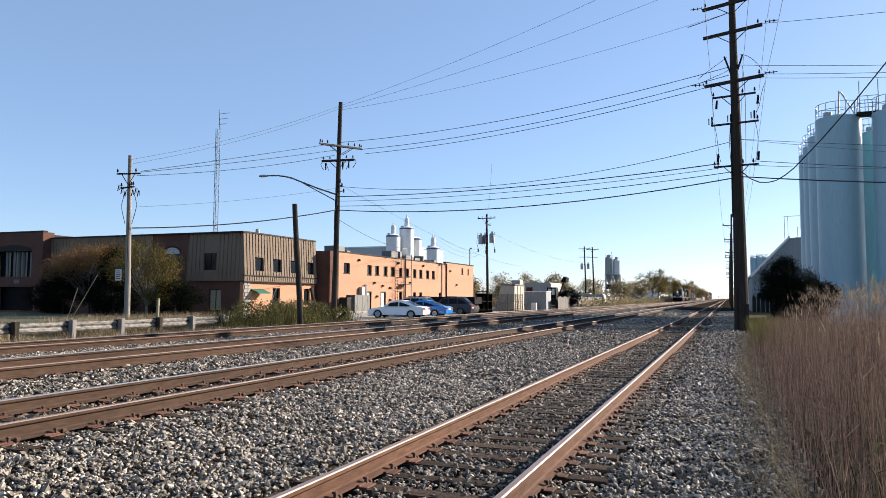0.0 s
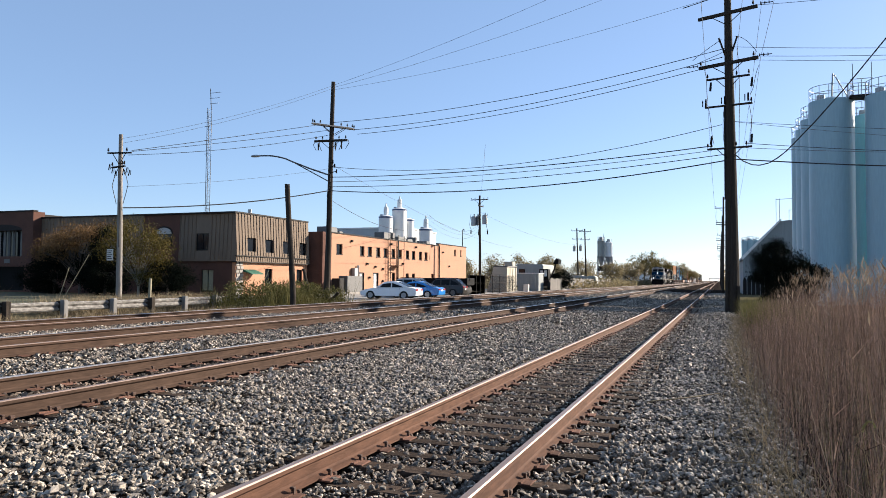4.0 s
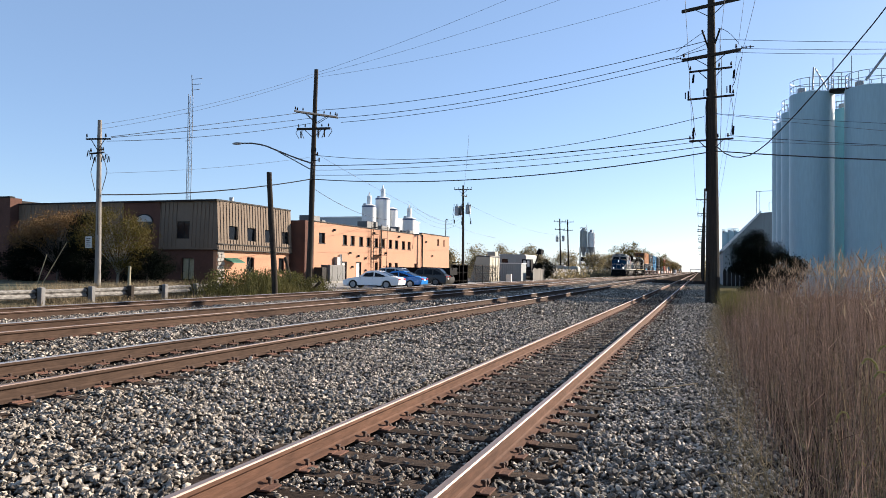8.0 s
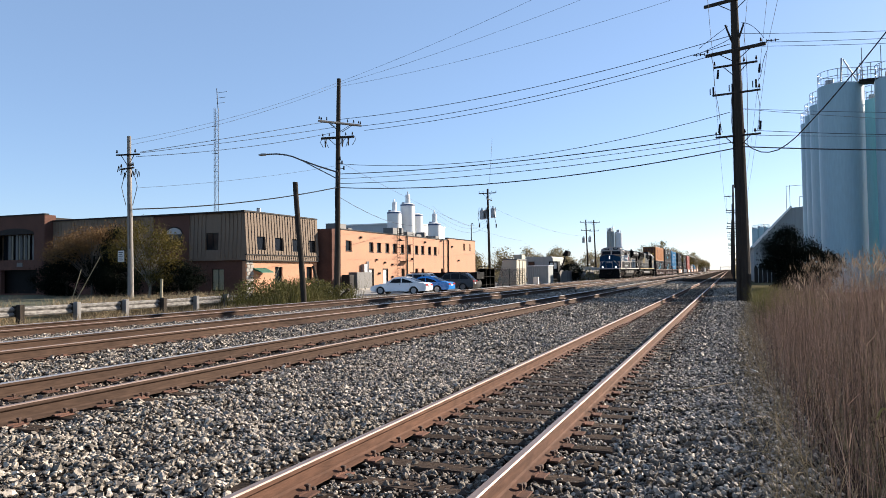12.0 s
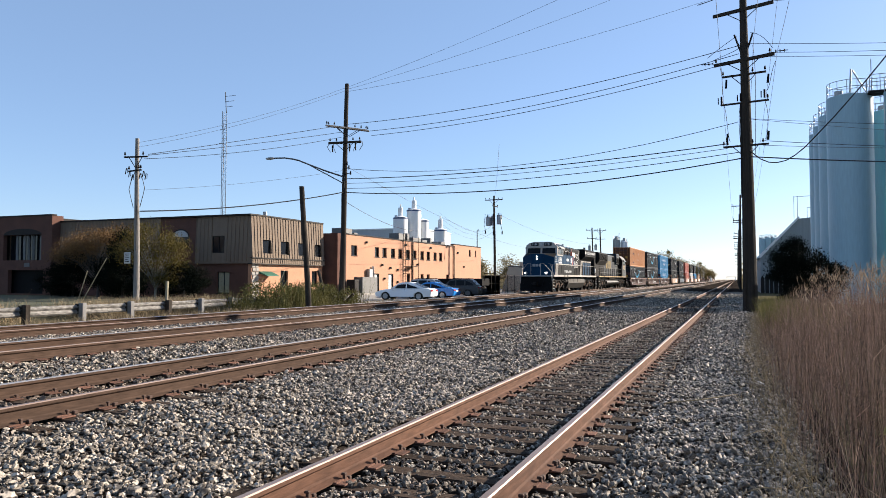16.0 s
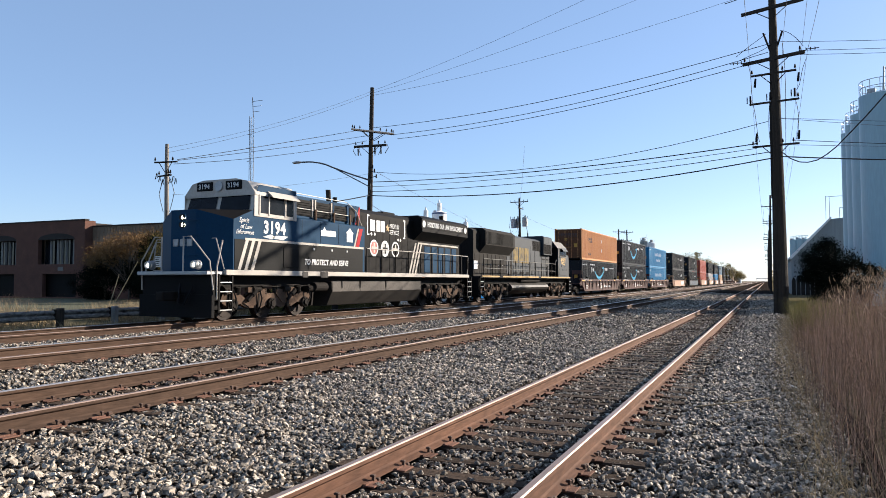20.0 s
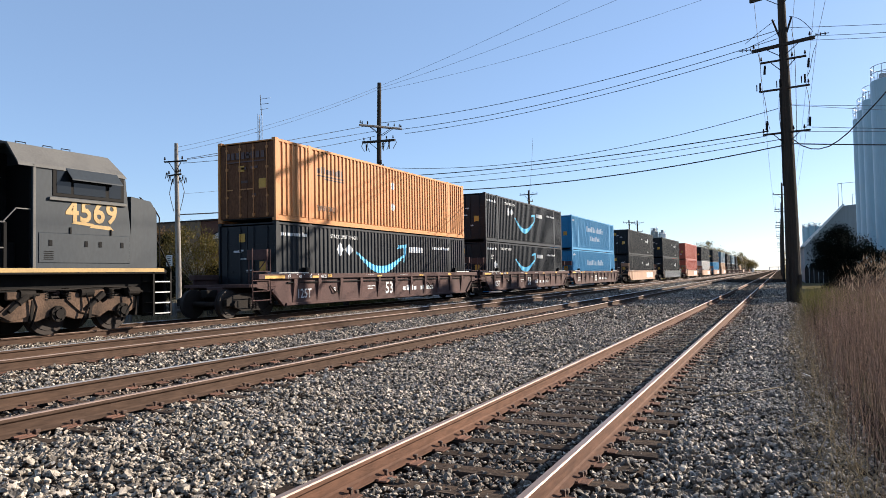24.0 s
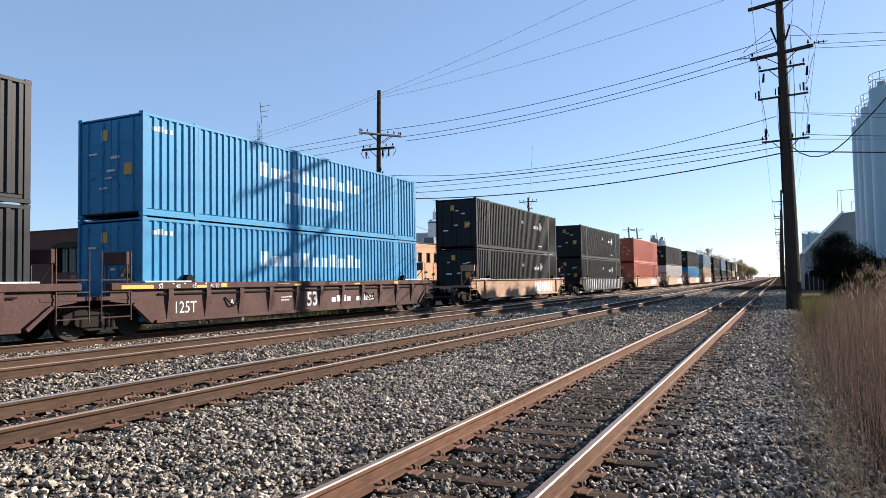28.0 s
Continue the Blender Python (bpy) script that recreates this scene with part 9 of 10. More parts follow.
def blades(name, xy, z, height, width, material, label, category, templates=BLADE, lean=0.16, lift=None):
    n = len(xy)
    if lift is None:
        p = np.column_stack([xy, np.full(n, z)])
    else:
        p = np.column_stack([xy, lift])
    tl = np.random.normal(0, lean, (n, 2))
    a = np.random.uniform(0, 2 * np.pi, n)
    ca, sa = np.cos(a), np.sin(a)
    zz, o = np.zeros(n), np.ones(n)
    Rz = np.stack([ca, -sa, zz, sa, ca, zz, zz, zz, o], 1).reshape(-1, 3, 3)
    up = np.column_stack([tl, o])
    sh = np.tile(np.eye(3), (n, 1, 1))
    sh[:, :2, 2] = tl
    me = scatter(name, templates, p, sh @ Rz, np.column_stack([width, height, height]), material)
    return stuff(name, me, label, category)


def tree(base, trunk_h, r, lobes, leaves, leaf_size, material, bark, label, name="tree", clumps=50, spread=0.42, seed=1, twigs=True):
    """Trunk, limbs that reach into the crown, twigs, and a crown of small leaves gathered in clumps."""
    rnd, g = random.Random(seed), np.random.RandomState(seed)
    t = thing(name, Matrix.Translation(base), label, "tree" if name != "shrub" else "shrub", "")
    bm = bmesh.new()
    top = Vector((rnd.uniform(-0.15, 0.15), rnd.uniform(-0.15, 0.15), trunk_h))
    rod(bm, (0, 0, -0.3), top * 0.5, r, r * 0.8, seg=9)
    rod(bm, top * 0.5, top, r * 0.8, r * 0.6, seg=9)
    part("trunk", bm, bark, t)
    vol = np.array([l[3] * l[4] * l[5] for l in lobes])
    pick = g.choice(len(lobes), clumps, p=vol / vol.sum())
    d = g.normal(size=(clumps, 3))
    d /= np.linalg.norm(d, axis=1)[:, None]
    rad = g.uniform(0.35, 1.0, clumps) ** 0.5
    L = np.array(lobes)[pick]
    cen = L[:, :3] + d * rad[:, None] * L[:, 3:6] * g.uniform(0.8, 1.12, (clumps, 1))
    bm = bmesh.new()
    for i in range(0, clumps, 2):
        c = Vector(cen[i])
        a = top * rnd.uniform(0.55, 1.0)
        mid = a.lerp(c, 0.5) + Vector((rnd.uniform(-0.1, 0.1), rnd.uniform(-0.1, 0.1), 0.12 * (c - a).length))
        rod(bm, a, mid, r * 0.32, r * 0.18, seg=5, caps=False)
        rod(bm, mid, c, r * 0.18, r * 0.05, seg=4, caps=False)
        if twigs:
            for q in range(3):
                e = c + Vector((rnd.uniform(-1, 1), rnd.uniform(-1, 1), rnd.uniform(-0.3, 1))) * spread * 1.3
                rod(bm, mid.lerp(c, 0.6), e, r * 0.07, r * 0.025, seg=3, caps=False)
    part("branchwork", bm, bark, t, kind="stuff")
    if leaves:
        k = g.randint(0, clumps, leaves)
        p = cen[k] + g.normal(size=(leaves, 3)) * spread * np.array([1, 1, 0.75])
        s = leaf_size * g.uniform(0.6, 1.3, leaves)
        me = scatter("crown", LEAF, p, random_turns(leaves), np.column_stack([s * 0.7, s, s]), material)
        o = new("crown", me)
        o.parent = t
        tagged(o, kind="stuff")
    return t


BARK = mat("tree_bark", (0.0884, 0.068, 0.0544), (0.0476, 0.0374, 0.0306), rough=0.95, scale=6, mix=0.8, fine=0.3, bump=0.01, bscale=25, stretch=(2, 2, 0.4))
BARK_PALE = mat("pale_bark", (0.204, 0.1836, 0.1496), (0.1292, 0.1156, 0.0952), rough=0.95, scale=6, mix=0.8, fine=0.2)
L_RUST = leaf_mat("rusty_autumn_leaf", (0.19, 0.108, 0.046), (0.095, 0.060, 0.028))
L_OLIVE = leaf_mat("olive_autumn_leaf", (0.1156, 0.085, 0.0204), (0.0476, 0.0422, 0.0136))
L_DARK = leaf_mat("dark_evergreen_needle", (0.0075, 0.0102, 0.0068), (0.0048, 0.0061, 0.0041))
L_DARK.node_tree.nodes["Principled BSDF"].inputs["Specular IOR Level"].default_value = 0.02
# tan autumn leaf, lightened so that distance haze is in its colour
L_TAN = leaf_mat("hazy_tan_far_leaf", (0.225, 0.18, 0.098), (0.15, 0.128, 0.078))
L_GREEN = leaf_mat("weed_green", (0.068, 0.0714, 0.0204), (0.1156, 0.0986, 0.0408))
G_REED = leafy(mat("dry_reed", (0.1827, 0.1275, 0.102), (0.0765, 0.051, 0.0408), rough=0.8, scale=1.5, mix=0.8, fine=0.2, island=0.95, spec=0.15), 0.28)
FOXTAIL = leafy(leaf_mat("foxtail_seed", (0.374, 0.34, 0.136), (0.272, 0.238, 0.0952)), 0.4)
G_STRAW = leaf_mat("pale_straw", (0.2856, 0.2244, 0.136), (0.1904, 0.1428, 0.0884))
G_PLUME = leaf_mat("seed_plume", (0.2856, 0.2244, 0.1632), (0.1904, 0.1428, 0.102))
for m, share in ((L_RUST, 0.2), (L_OLIVE, 0.25), (L_TAN, 0.4), (L_GREEN, 0.25), (G_STRAW, 0.2), (G_PLUME, 0.3)):
    leafy(m, share)

tree((-47.6, 42.5, 0), 1.7, 0.13, [(-2.8, 0, 3.8, 2.4, 1.6, 1.0), (0.2, 0, 4.5, 2.5, 1.8, 0.9), (2.6, 0.2, 4.9, 1.6, 1.4, 0.7)], 12000, 0.12, L_RUST, BARK, "small spreading tree with rust brown autumn leaves", seed=3, clumps=90, spread=0.38)
tree((-39.2, 40.0, 0), 1.3, 0.12, [(-2.1, 0, 4.0, 1.3, 1.3, 1.5), (-0.2, 0, 4.5, 1.3, 1.4, 1.2), (1.2, 0.2, 3.2, 1.6, 1.4, 1.3), (0.9, 0, 2.0, 1.5, 1.2, 0.9)], 10000, 0.11, L_OLIVE, BARK_PALE, "small tree with thinning olive yellow leaves", seed=5, clumps=85, spread=0.36)
tree((-43.9, 41.5, 0), 2.5, 0.14, [(0, 0, 1.4, 2.3, 1.6, 1.3), (0, 0, 2.9, 1.8, 1.2, 1.2), (0.1, 0, 4.3, 1.0, 0.8, 1.0)], 22000, 0.11, L_DARK, BARK, "dark green conifer before the brick building", seed=8, clumps=90, spread=0.25)
tree((-37.4, 41.0, 0), 1.2, 0.1, [(0, 0, 1.5, 1.4, 1.2, 1.4), (1.2, 0, 1.3, 0.9, 0.8, 1.1), (-1.6, 0, 1.2, 1.2, 1.0, 1.0)], 14000, 0.10, L_DARK, BARK, "dark evergreen shrub before the brick building", "shrub", seed=9, clumps=50, spread=0.25)
tree((-51.0, 43.0, 0), 1.6, 0.12, [(0, 0, 1.7, 2.3, 1.3, 1.7), (0.8, 0, 3.0, 1.5, 1.0, 1.0), (-1.9, 0, 1.2, 1.5, 1.0, 1.1)], 18000, 0.11, L_DARK, BARK, "dark overgrown yew shrub before the brick building", "shrub", seed=14, clumps=60, spread=0.28)
tree((-47.3, 43.4, 0), 1.8, 0.12, [(0, 0, 1.8, 1.9, 1.3, 1.6), (0.2, 0, 3.0, 1.2, 1.0, 0.8)], 13000, 0.11, L_DARK, BARK, "dark overgrown yew shrub before the brick building", "shrub", seed=15, clumps=60, spread=0.28)
tree((3.5, 46.0, -0.15), 2.2, 0.16, [(-0.3, 0, 2.6, 1.3, 1.3, 1.75), (1.2, 0.1, 1.9, 1.2, 1.0, 1.1), (-0.6, -0.2, 2.7, 0.8, 0.8, 0.8), (0.3, 0, 1.1, 1.5, 1.2, 0.9)], 42000, 0.085, L_DARK, BARK, "dark wind-shaped juniper tree before the silos", seed=11, clumps=150, spread=0.21)
tree((-22.9, 109, -0.1), 1.6, 0.12, [(0, 0, 1.8, 1.9, 1.6, 1.5)], 7000, 0.14, L_DARK, BARK, "dark green bush at the end of the yard fence", "shrub", seed=12, clumps=60, spread=0.3)
far = [(-46, 128, 6.5, 2.2), (-43, 140, 7.0, 2.2), (-40, 150, 7.0, 2.4), (-39, 172, 8.2, 2.5), (-36, 165, 6.0, 2.6), (-33, 186, 7.0, 3.2), (-25, 182, 6.5, 2.6), (-21.5, 196, 7.5, 2.6), (-20.2, 214, 11.6, 4.2), (-19.5, 226, 9.5, 3.2),
       (-17.5, 240, 9.5, 3.4), (-19, 262, 10.0, 3.6), (-15.5, 286, 9.5, 3.4), (-14.5, 320, 9.0, 3.2), (-15, 360, 8.0, 3.4), (-30, 250, 7.5, 4.0), (-44, 190, 7.5, 3.2), (-13.6, 410, 7.5, 3.2)]
for i, (x, y, hh, w) in enumerate(far):
    tree((x, y, -0.2), hh * 0.42, 0.2, [(0, 0, hh * 0.62, w, w, hh * 0.32), (w * 0.5, 0, hh * 0.5, w * 0.6, w * 0.6, hh * 0.25), (-w * 0.5, 0, hh * 0.55, w * 0.6, w * 0.6, hh * 0.25)],
         (3000 if i < 8 else 4600 if i % 3 else 3000), 0.27, L_TAN if i % 2 or i < 8 else L_OLIVE, BARK_PALE, "distant half-bare autumn tree beside the railway", seed=30 + i, clumps=44, spread=0.55)

# brush and tree line closing the distance
n = 16000
g = np.random.RandomState(4)
x = g.uniform(-420, 420, n)
x = np.where(np.abs(x + 9) < 12, x + 40 * np.sign(x + 9), x)
y = 620 + 0.1 * np.abs(x) + g.normal(0, 14, n)
z = np.abs(g.normal(0, 1, n)) * (3.0 + 1.6 * np.sin(x * 0.05) + 1.2 * np.sin(x * 0.17 + 1))
stuff("distant_woods", scatter("distant_woods", LEAF, np.column_stack([x, y, z]), random_turns(n), np.column_stack([g.uniform(1.0, 2.4, n)] * 3), L_TAN), "hazy line of far autumn woods on the horizon", "woods")
n = 9000
x, y = g.uniform(-24.6, -19.9, n) + 0, g.uniform(112, 330, n)
x += np.interp(y, [112, 330], [0, 4.5])
stuff("trackside_brush", scatter("trackside_brush", LEAF, np.column_stack([x - 1.2, y, np.abs(g.normal(0, 0.75, n))]), random_turns(n), np.column_stack([g.uniform(0.2, 0.5, n)] * 3), L_TAN), "dry brown brush along the far track side", "brush")

# tall dry reeds on the bank beside the siding
n = 21000
y = 4.0 + 35.0 * g.uniform(0, 1, n) ** 0.8
edge = np.interp(y, [4, 6.5, 9, 12, 19, 30, 38], [0.62, 0.62, 0.55, 0.52, 0.62, 0.9, 1.05]) + 0.13 * np.sin(y * 2.3) + 0.08 * np.sin(y * 5.1)
wide = 0.24 * y + 1.2 - edge
x = edge + np.where(g.uniform(0, 1, n) < 0.22, g.uniform(0, 1, n) ** 0.8 * np.minimum(wide, 1.0), g.uniform(0, 1, n) * wide)
keep = np.hypot(x - PC[0], y - PC[1]) > 0.5
x, y, edge = x[keep], y[keep], edge[keep]
n = len(x)
hgt = (1.50 + 0.24 * g.normal(size=n)) * np.clip(0.42 + 0.40 * (x - edge), 0.42, 1.16) * np.interp(y, [4, 26, 32, 38], [1, 1, 0.75, 0.6])
hgt = np.clip(hgt, 0.25, 2.15)
blades("tall_dry_reeds", np.column_stack([x, y]), -0.15, hgt, g.uniform(0.003, 0.0058, n), G_REED, "tall dense dry brown reeds on the bank", "reeds", lean=np.where(g.uniform(0, 1, (n, 1)) < 0.3, 0.2, 0.07))
sel = (hgt > 1.35) & (g.uniform(0, 1, n) < 0.10 + 0.3 * (hgt > 1.75))
m = sel.sum()
blades("reed_plumes", np.column_stack([x[sel], y[sel]]), 0, g.uniform(0.12, 0.26, m), g.uniform(0.010, 0.026, m), G_PLUME, "feathery pale seed plumes of the reeds", "reed plumes", PLUME, 0.5, hgt[sel] - 0.27)
n = 4000
pick = g.randint(0, len(hgt), n)
lift = hgt[pick] * g.uniform(0.15, 0.95, n) - 0.15
at = np.column_stack([x[pick] + g.normal(0, 0.02, n), y[pick] + g.normal(0, 0.02, n)])
blades("reed_leaves", at, 0, g.uniform(0.08, 0.26, n), g.uniform(0.004, 0.010, n), G_REED, "narrow curled dry leaves on the reed stalks", "reed leaves", lean=1.1, lift=lift)
n = 150
y = 4.6 + 22 * g.uniform(0, 1, n) ** 1.3
x = np.interp(y, [4, 12, 19, 34], [0.62, 0.58, 0.62, 0.95]) + g.uniform(0, 0.25, n)
blades("bent_reeds", np.column_stack([x, y]), -0.12, g.uniform(0.3, 0.95, n), g.uniform(0.004, 0.008, n), G_PLUME, "broken pale reed stalks leaning out over the stones", "reeds", lean=np.column_stack([np.full(n, 1.0), np.full(n, 0.6)]))
n = 2600
y = 4.2 + 30 * g.uniform(0, 1, n) ** 1.2
x = np.interp(y, [4, 12, 19, 34], [0.45, 0.36, 0.45, 0.85]) + g.normal(0, 0.16, n)
blades("dead_grass_edge", np.column_stack([x, y]), -0.06, g.uniform(0.10, 0.45, n), g.uniform(0.004, 0.008, n), G_STRAW, "bleached dead grass at the foot of the reeds", "dead grass", lean=0.5)
n = 5200
y = g.uniform(22, 39, n)
x = np.interp(y, [22, 39], [0.75, 1.1]) + np.abs(g.normal(0, 1.1, n))
blades("green_grass_tufts", np.column_stack([x, y]), -0.15, g.uniform(0.5, 1.15, n), g.uniform(0.008, 0.016, n), L_GREEN, "yellow green grass tufts near the tall pole", "grass", lean=0.3)
n = 160
y = g.uniform(5.5, 12, n)
x = 0.22 * y + g.uniform(-0.35, 0.3, n)
blades("straw_stalks", np.column_stack([x, y]), -0.1, g.uniform(0.5, 1.2, n), g.uniform(0.006, 0.012, n), G_STRAW, "pale bent straw stalks among the reeds", "straw", lean=0.2)

# a few bent foxtail heads at the near edge of the reeds
for i, (fx, fy, top, dx) in enumerate(((1.20, 6.5, 0.95, 0.10), (1.30, 6.6, 0.84, 0.12), (1.28, 6.4, 0.70, 0.16), (1.12, 6.3, 0.55, -0.08), (1.40, 6.9, 1.02, 0.09), (1.05, 6.1, 0.22, 0.12))):
    ft = thing("foxtail_grass", Matrix.Translation((fx, fy, -0.12)), "single stalk of foxtail grass with a drooping pale yellow head", "grass", "foxtail grasses")
    bm = bmesh.new()
    tube(bm, [(-dx * 0.6, 0, 0), (-dx * 0.3, 0, top * 0.5), (0, 0, top), (dx * 0.3, 0, top + 0.07)], 0.0025, 5)
    part("stalk", bm, G_STRAW, ft)
    bm = bmesh.new()
    tube(bm, [(dx * 0.25, 0, top + 0.06), (dx * 0.5, 0, top + 0.10), (dx * 0.85, 0, top + 0.105), (dx * 1.2, 0, top + 0.07), (dx * 1.35, 0, top + 0.02)], 0.0095, 7)
    part("seed_head", bm, FOXTAIL, ft, "pale yellow seed head")

# a bleached stick, broken stalks and a scrap of litter on the stones
bm = bmesh.new()
tube(bm, [(-0.87, 9.49, 0.05), (-0.44, 9.8, 0.075), (-0.01, 10.54, 0.06)], 0.008, 6)
solo("dead_stick", bm, G_STRAW, Matrix(), "long bleached stick lying on the ballast stones", "stick")
rnd = random.Random(8)
for k in range(26):
    yy = rnd.uniform(5.2, 12.5)
    p = Vector((rnd.uniform(0.12, 0.55), yy, 0.045))
    a, ln = rnd.uniform(0, 6.28), rnd.uniform(0.15, 0.5)
    d = Vector((math.cos(a), math.sin(a), 0)) * ln
    bm = bmesh.new()
    tube(bm, [p - d * 0.5, p + Vector((0, 0, rnd.uniform(0.01, 0.05))), p + d * 0.5], rnd.uniform(0.0025, 0.005), 5)
    solo("broken_stalk", bm, G_STRAW, Matrix(), "broken dry stalk fallen on the ballast", "stalk", "fallen stalks")
bm = bmesh.new()
box(bm, -0.05, -0.035, 0, 0.05, 0.035, 0.012, 0.004, pose(0.32, 12.11, 0.02, 12, 18, 40))
solo("paper_scrap", bm, M["silo_white"], Matrix(), "crumpled white scrap of paper by the reeds", "litter")

# weeds by the guard rail and the short pole
n = 11000
c = np.column_stack([g.uniform(-24.3, -21.2, 26), g.uniform(30.0, 38.5, 26), g.uniform(0.3, 0.8, 26)])
k = g.randint(0, 26, n)
d = g.normal(size=(n, 3))
d /= np.linalg.norm(d, axis=1)[:, None]
p = c[k] + d * (g.uniform(0.2, 1, n) ** 0.4)[:, None] * np.array([0.75, 0.9, 0.75]) * g.uniform(0.7, 1.25, (26, 1))[k]
p[:, 2] = np.maximum(p[:, 2], -0.1)
sz = g.uniform(0.07, 0.17, n)
stuff("weed_foliage", scatter("weed_foliage", LEAF, p, random_turns(n), np.column_stack([sz * 0.5, sz, sz]), L_GREEN), "leafy green weeds growing round the short pole", "weeds")
n = 3600
x, y = g.uniform(-24.6, -20.9, n), g.uniform(29.5, 38.5, n)
hh = g.uniform(0.5, 1.0, n) * (1.25 + 0.6 * np.sin(y * 0.9 + x))
blades("roadside_weeds", np.column_stack([x, y]), -0.12, np.clip(hh, 0.3, 1.75), g.uniform(0.012, 0.03, n), L_GREEN, "rank green and yellow weeds round the short pole", "weeds", lean=0.3)
n = 7000
x, y = g.uniform(-28.5, -24.6, n), g.uniform(22.5, 33, n)
blades("seeding_weeds", np.column_stack([x, y]), -0.12, g.uniform(0.3, 0.95, n), g.uniform(0.012, 0.03, n), G_STRAW, "pale seeding weeds behind the guard rail", "weeds", lean=0.35)
n = 3500
x, y = g.uniform(-29, -25, n), g.uniform(13, 19.5, n)
blades("tall_dry_grass", np.column_stack([x, y]), -0.1, g.uniform(0.4, 1.5, n) * g.uniform(0.4, 1, n), g.uniform(0.008, 0.018, n), G_STRAW, "tall dry grass clump behind the guard rail", "grass", lean=0.35)
n = 9000
x, y = g.uniform(-23.6, -20.2, n), g.uniform(10, 45, n)
blades("verge_grass", np.column_stack([x, y]), -0.12, g.uniform(0.08, 0.4, n), g.uniform(0.008, 0.02, n), G_STRAW, "short dry verge grass beside the far track", "grass", lean=0.5)

# ---------- ballast stones ----------
CUBE = np.array([(x, y, z) for x in (-0.66, 0.66) for y in (-0.66, 0.66) for z in (-0.66, 0.66)])
CUBE_F = np.array([(0, 1, 3), (0, 3, 2), (4, 6, 7), (4, 7, 5), (0, 4, 5), (0, 5, 1), (2, 3, 7), (2, 7, 6), (0, 2, 6), (0, 6, 4), (1, 5, 7), (1, 7, 3)])
g = np.random.RandomState(9)
G = (1 + 5 ** 0.5) / 2
ICO = np.array([(a * p, b * q, 0) for p in (-1, 1) for q in (-1, 1) for a, b in ((1, G),)] + [(0, p, q * G) for p in (-1, 1) for q in (-1, 1)] + [(p * G, 0, q) for p in (-1, 1) for q in (-1, 1)]) / 1.9
ICO_F = np.array([f for f in itertools.combinations(range(12), 3) if all(abs(np.linalg.norm(ICO[a] - ICO[b]) - 2 / 1.9) < 0.01 for a, b in itertools.combinations(f, 2))])
ICO_F = np.array([f if np.dot(np.cross(ICO[f[1]] - ICO[f[0]], ICO[f[2]] - ICO[f[0]]), ICO[f[0]]) > 0 else f[::-1] for f in ICO_F])
ROCKS, LUMPS = [], []
for k in range(12):                     # broken stones: knocked-about solids with a few flat cleaved sides
    v = ICO * g.uniform(0.80, 1.12, (12, 1)) + g.normal(0, 0.06, (12, 3))
    for c in range(3):
        n = g.normal(size=3)
        n /= np.linalg.norm(n)
        v -= np.maximum(v @ n - g.uniform(0.35, 0.62), 0)[:, None] * n
    ROCKS.append((v, ICO_F))
    LUMPS.append((CUBE * g.uniform(0.75, 1.0, (8, 1)) + g.normal(0, 0.13, (8, 3)), CUBE_F))
tie_rows = [np.array([y for k, y in TIE_Y if k == j]) for j in (0, 1)]


def stones(name, x0, x1, y0, y1, per_m2, lo, hi, label, seed, shapes):
    g = np.random.RandomState(seed)
    n = int((x1 - x0) * (y1 - y0) * per_m2)
    x, y = g.uniform(x0, x1, n), g.uniform(y0, y1, n)
    s = (lo + (hi - lo) * 1.25 * g.uniform(0, 1, n) ** 1.6) * np.where(g.uniform(0, 1, n) < 0.1, 1.4, 1) * 0.9
    keep = (x > -2.3 * y + 1.0) | (y1 < 5)
    for cx, _ in TRACKS:
        for sgn in (-1, 1):
            keep &= np.abs(x - cx - sgn * 0.7525) > 0.07 + s * 0.4
    for j, rows in enumerate(tie_rows):
        i = np.clip(np.searchsorted(rows, y), 1, len(rows) - 1)
        near = np.minimum(np.abs(rows[i] - y), np.abs(rows[i - 1] - y))
        on_tie = (np.abs(x - TRACKS[j][0]) < 1.3) & (near < 0.12)
        keep &= ~(on_tie & (g.uniform(0, 1, n) < (0.70 if j == 0 else 0.45)))
        s = np.where((np.abs(x - TRACKS[j][0]) < 1.25) & (j == 0), s * 0.8, s)
    keep &= ~((x > 0.35) & (g.uniform(0, 1, n) < (x - 0.35) * 1.4))
    x, y, s = x[keep], y[keep], s[keep]
    n = len(x)
    heap = 0.03 * np.sin(x * 5 + 3 * np.sin(y * 2.1)) * np.sin(y * 4.3)
    z = bed_z(x) + 0.012 * 0 + s * g.uniform(0.12, 0.55, n) + np.maximum(heap, -0.01) * (np.abs(x - TRACKS[0][0]) > 1.3)
    z += np.where(np.abs(x - TRACKS[0][0]) < 1.2, 0.032, 0.0)
    np.random.seed(seed)
    size = np.column_stack([s * g.uniform(0.50, 0.86, n), s * g.uniform(0.38, 0.66, n), s * g.uniform(0.22, 0.44, n)])
    far = np.min([np.abs(x - cx) for cx, _ in TRACKS], axis=0)
    oily = far + 0.12 * np.sin(y * 3.1) + g.normal(0, 0.2, n) < np.where(x > -4.5, 0.25, 0.80)
    for sel, m, words in ((~oily, "stone", label), (oily, "stone_oily", label.replace("grey", "oil-stained brown"))):
        if sel.sum() > 50:
            k = int(sel.sum())
            stuff(name, scatter(name, shapes, np.column_stack([x, y, z])[sel], random_turns(k, 0.9), size[sel], M[m]), words, "ballast stones")


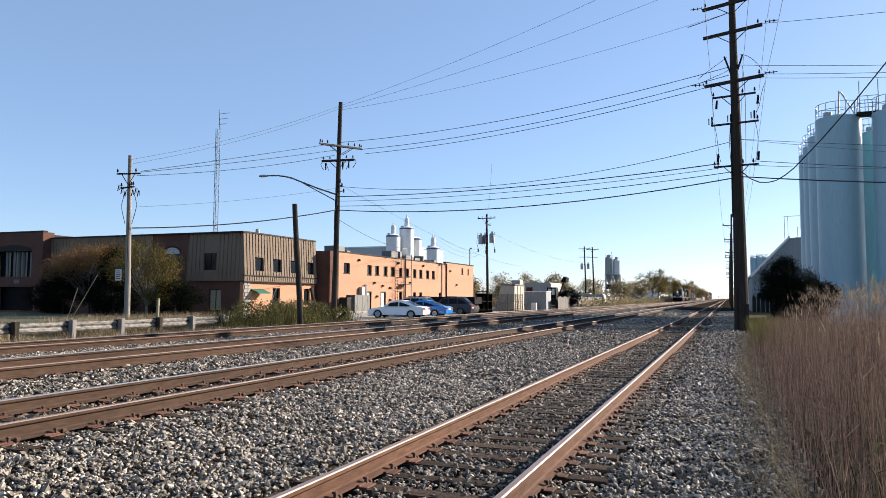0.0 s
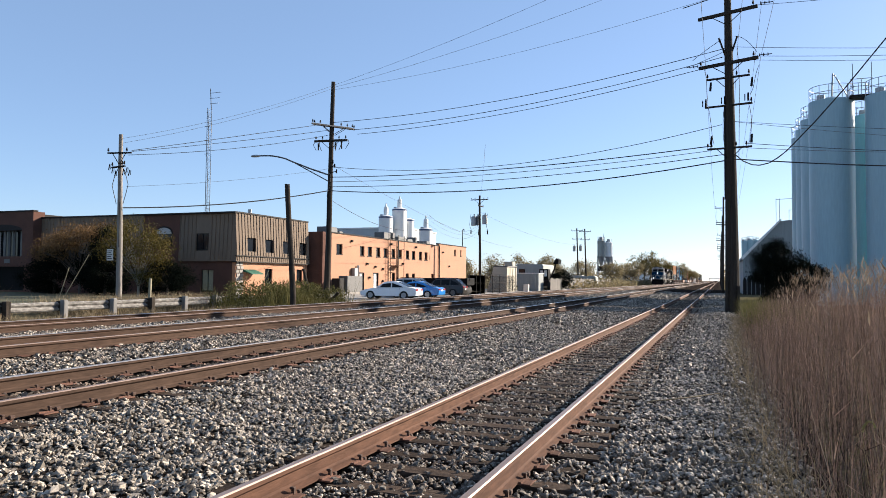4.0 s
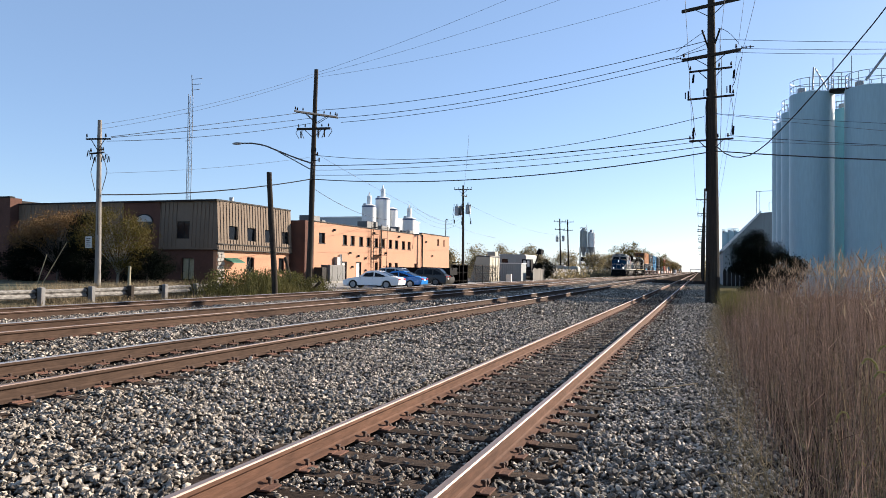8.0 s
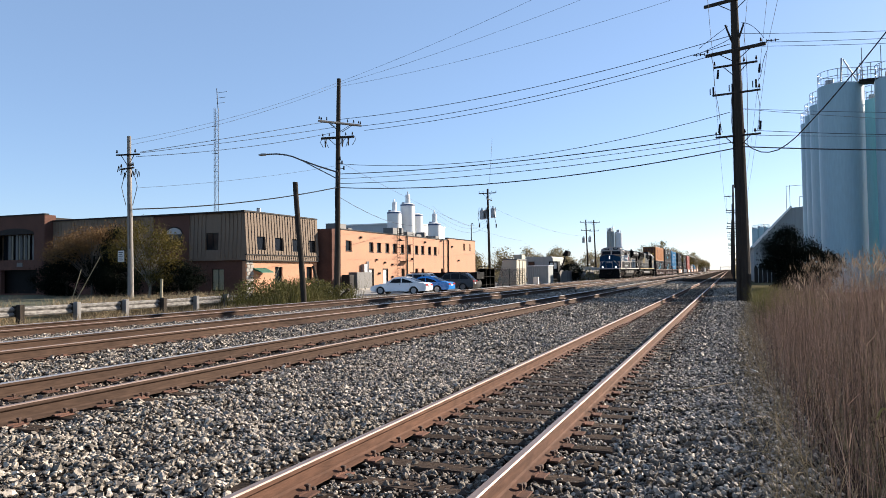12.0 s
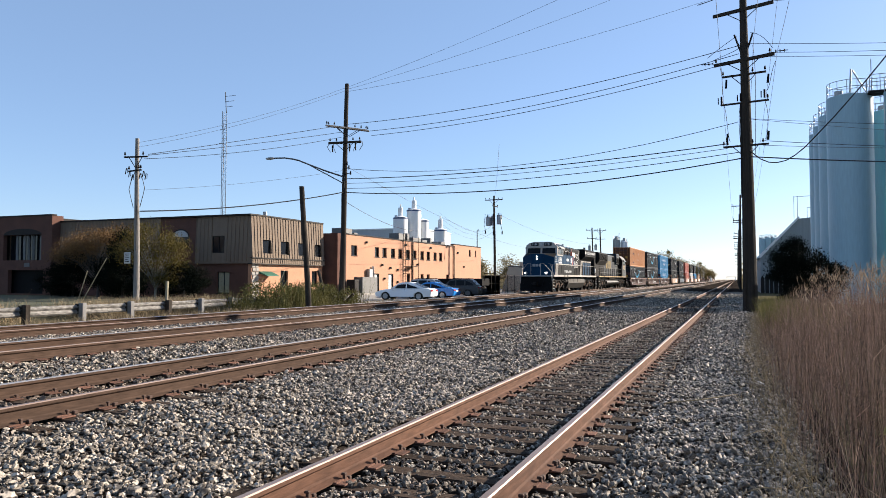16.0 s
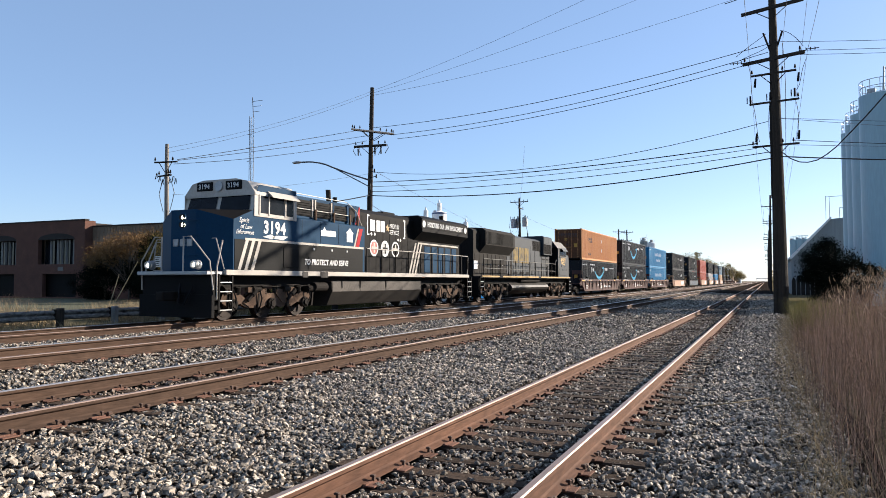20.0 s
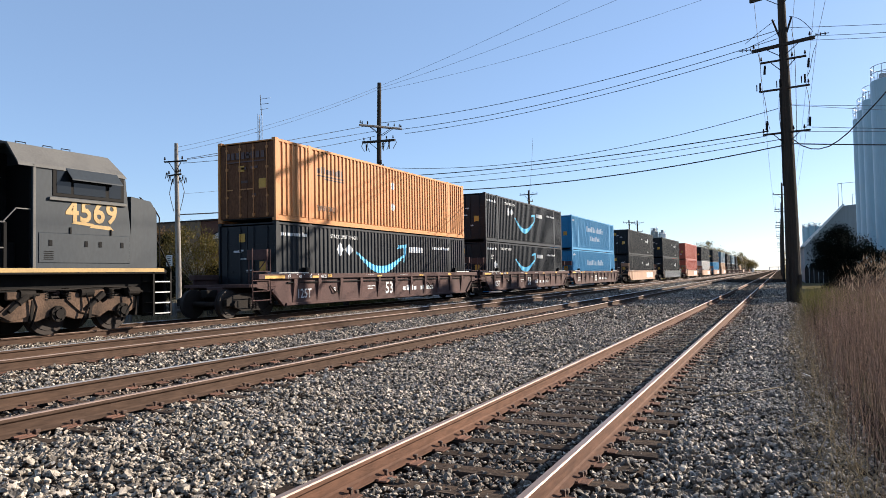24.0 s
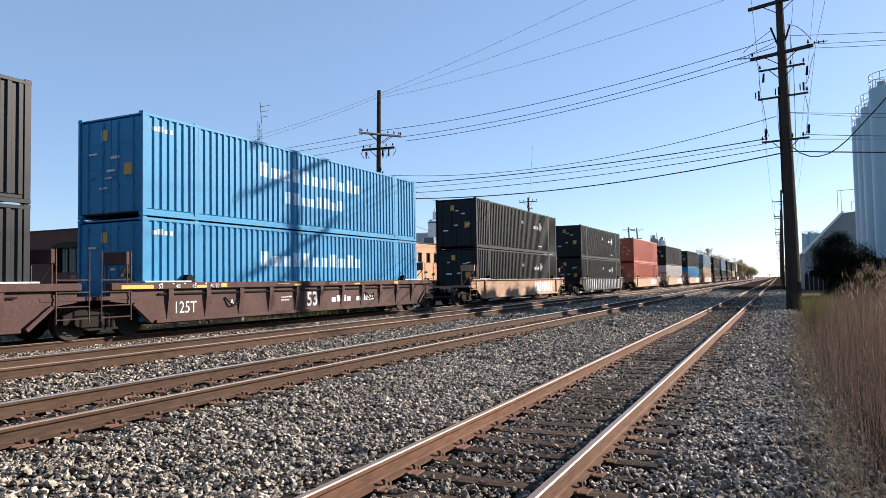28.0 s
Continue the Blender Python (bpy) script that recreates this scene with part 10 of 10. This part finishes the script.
stones("ballast_stones", -7.2, 0.75, 4.3, 13.0, 760, 0.036, 0.060, "loose angular grey ballast stones", 21, ROCKS)
stones("ballast_stones", -6.0, 0.9, -5.0, 4.3, 170, 0.045, 0.075, "loose angular grey ballast stones", 19, LUMPS)
stones("ballast_stones", -8.5, -1.2, 2.6, 4.3, 430, 0.038, 0.062, "loose angular grey ballast stones", 20, ROCKS)
stones("ballast_stones", -11.2, 0.9, 13.0, 24.0, 340, 0.044, 0.068, "loose angular grey ballast stones", 22, LUMPS)
stones("ballast_stones", -16.0, 1.0, 24.0, 48.0, 95, 0.055, 0.085, "loose angular grey ballast stones farther along", 23, LUMPS)
stones("ballast_stones", -16.2, -7.2, 4.6, 13.0, 330, 0.042, 0.064, "loose angular grey ballast stones between the tracks", 24, LUMPS)
stones("ballast_stones", -16.2, -11.2, 13.0, 24.0, 300, 0.046, 0.07, "loose angular grey ballast stones between the tracks", 25, LUMPS)
stones("ballast_stones", -15.0, 1.0, 48.0, 95.0, 22, 0.09, 0.14, "loose angular grey ballast stones far along the tracks", 26, LUMPS)
# single stones that lie nearest
rock_me = []
for v, f in ROCKS[:6]:
    rock_me.append(raw_mesh("stone", v, f, M["stone"], 3))
rnd = random.Random(77)
bed_ob = bpy.data.objects["ballast_bed"]
for i in range(300):
    while True:
        x, y = rnd.uniform(-4.6, 0.2), rnd.uniform(4.8, 7.4)
        if all(abs(x - TRACKS[0][0] - q * 0.7525) > 0.13 for q in (-1, 1)) and x > -0.85 * y + 1.2:
            break
    s = rnd.uniform(0.032, 0.052)
    o = piece("stone", rock_me[i % 6], bed_ob, pose(x, y, float(bed_z(x)) + 0.055, rnd.uniform(0, 360), rnd.uniform(0, 360), rnd.uniform(0, 360)) @ Matrix.Diagonal((s, s * rnd.uniform(0.7, 1), s * 0.7, 1)))


# ---------- what moves ----------
def front(t):
    """Where the front coupler of the train stands at t seconds."""
    u = t - 20.0
    if u >= 0:
        return 16.2 - 11.6 * u + 0.0405 * u * u
    k = min(max((-4.0 - u) / 7.0, 0.0), 1.0)
    return 16.2 - 11.6 * u - 6.5 * k * k * (3 - 2 * k)


def motions():
    z = TRACKS[3][1]
    steps = [i * 0.5 for i in range(57)]
    for ob, mid, up in RIDERS:
        rows = []
        for t in steps:
            y = front(t) + mid
            rows.append((t, pose(TRACKS[3][0] + bend(y), y, z + up, 0, 0, -math.degrees((bend(y + 5) - bend(y - 5)) / 10))))
        walk(ob, rows)
    times = [i / 30.0 for i in range(841)]
    for ob, r, y in SPINS:
        walk(ob, [(t, pose(0, y, r, math.degrees((front(0) - front(t)) / r) % 360)) for t in times])


motions()
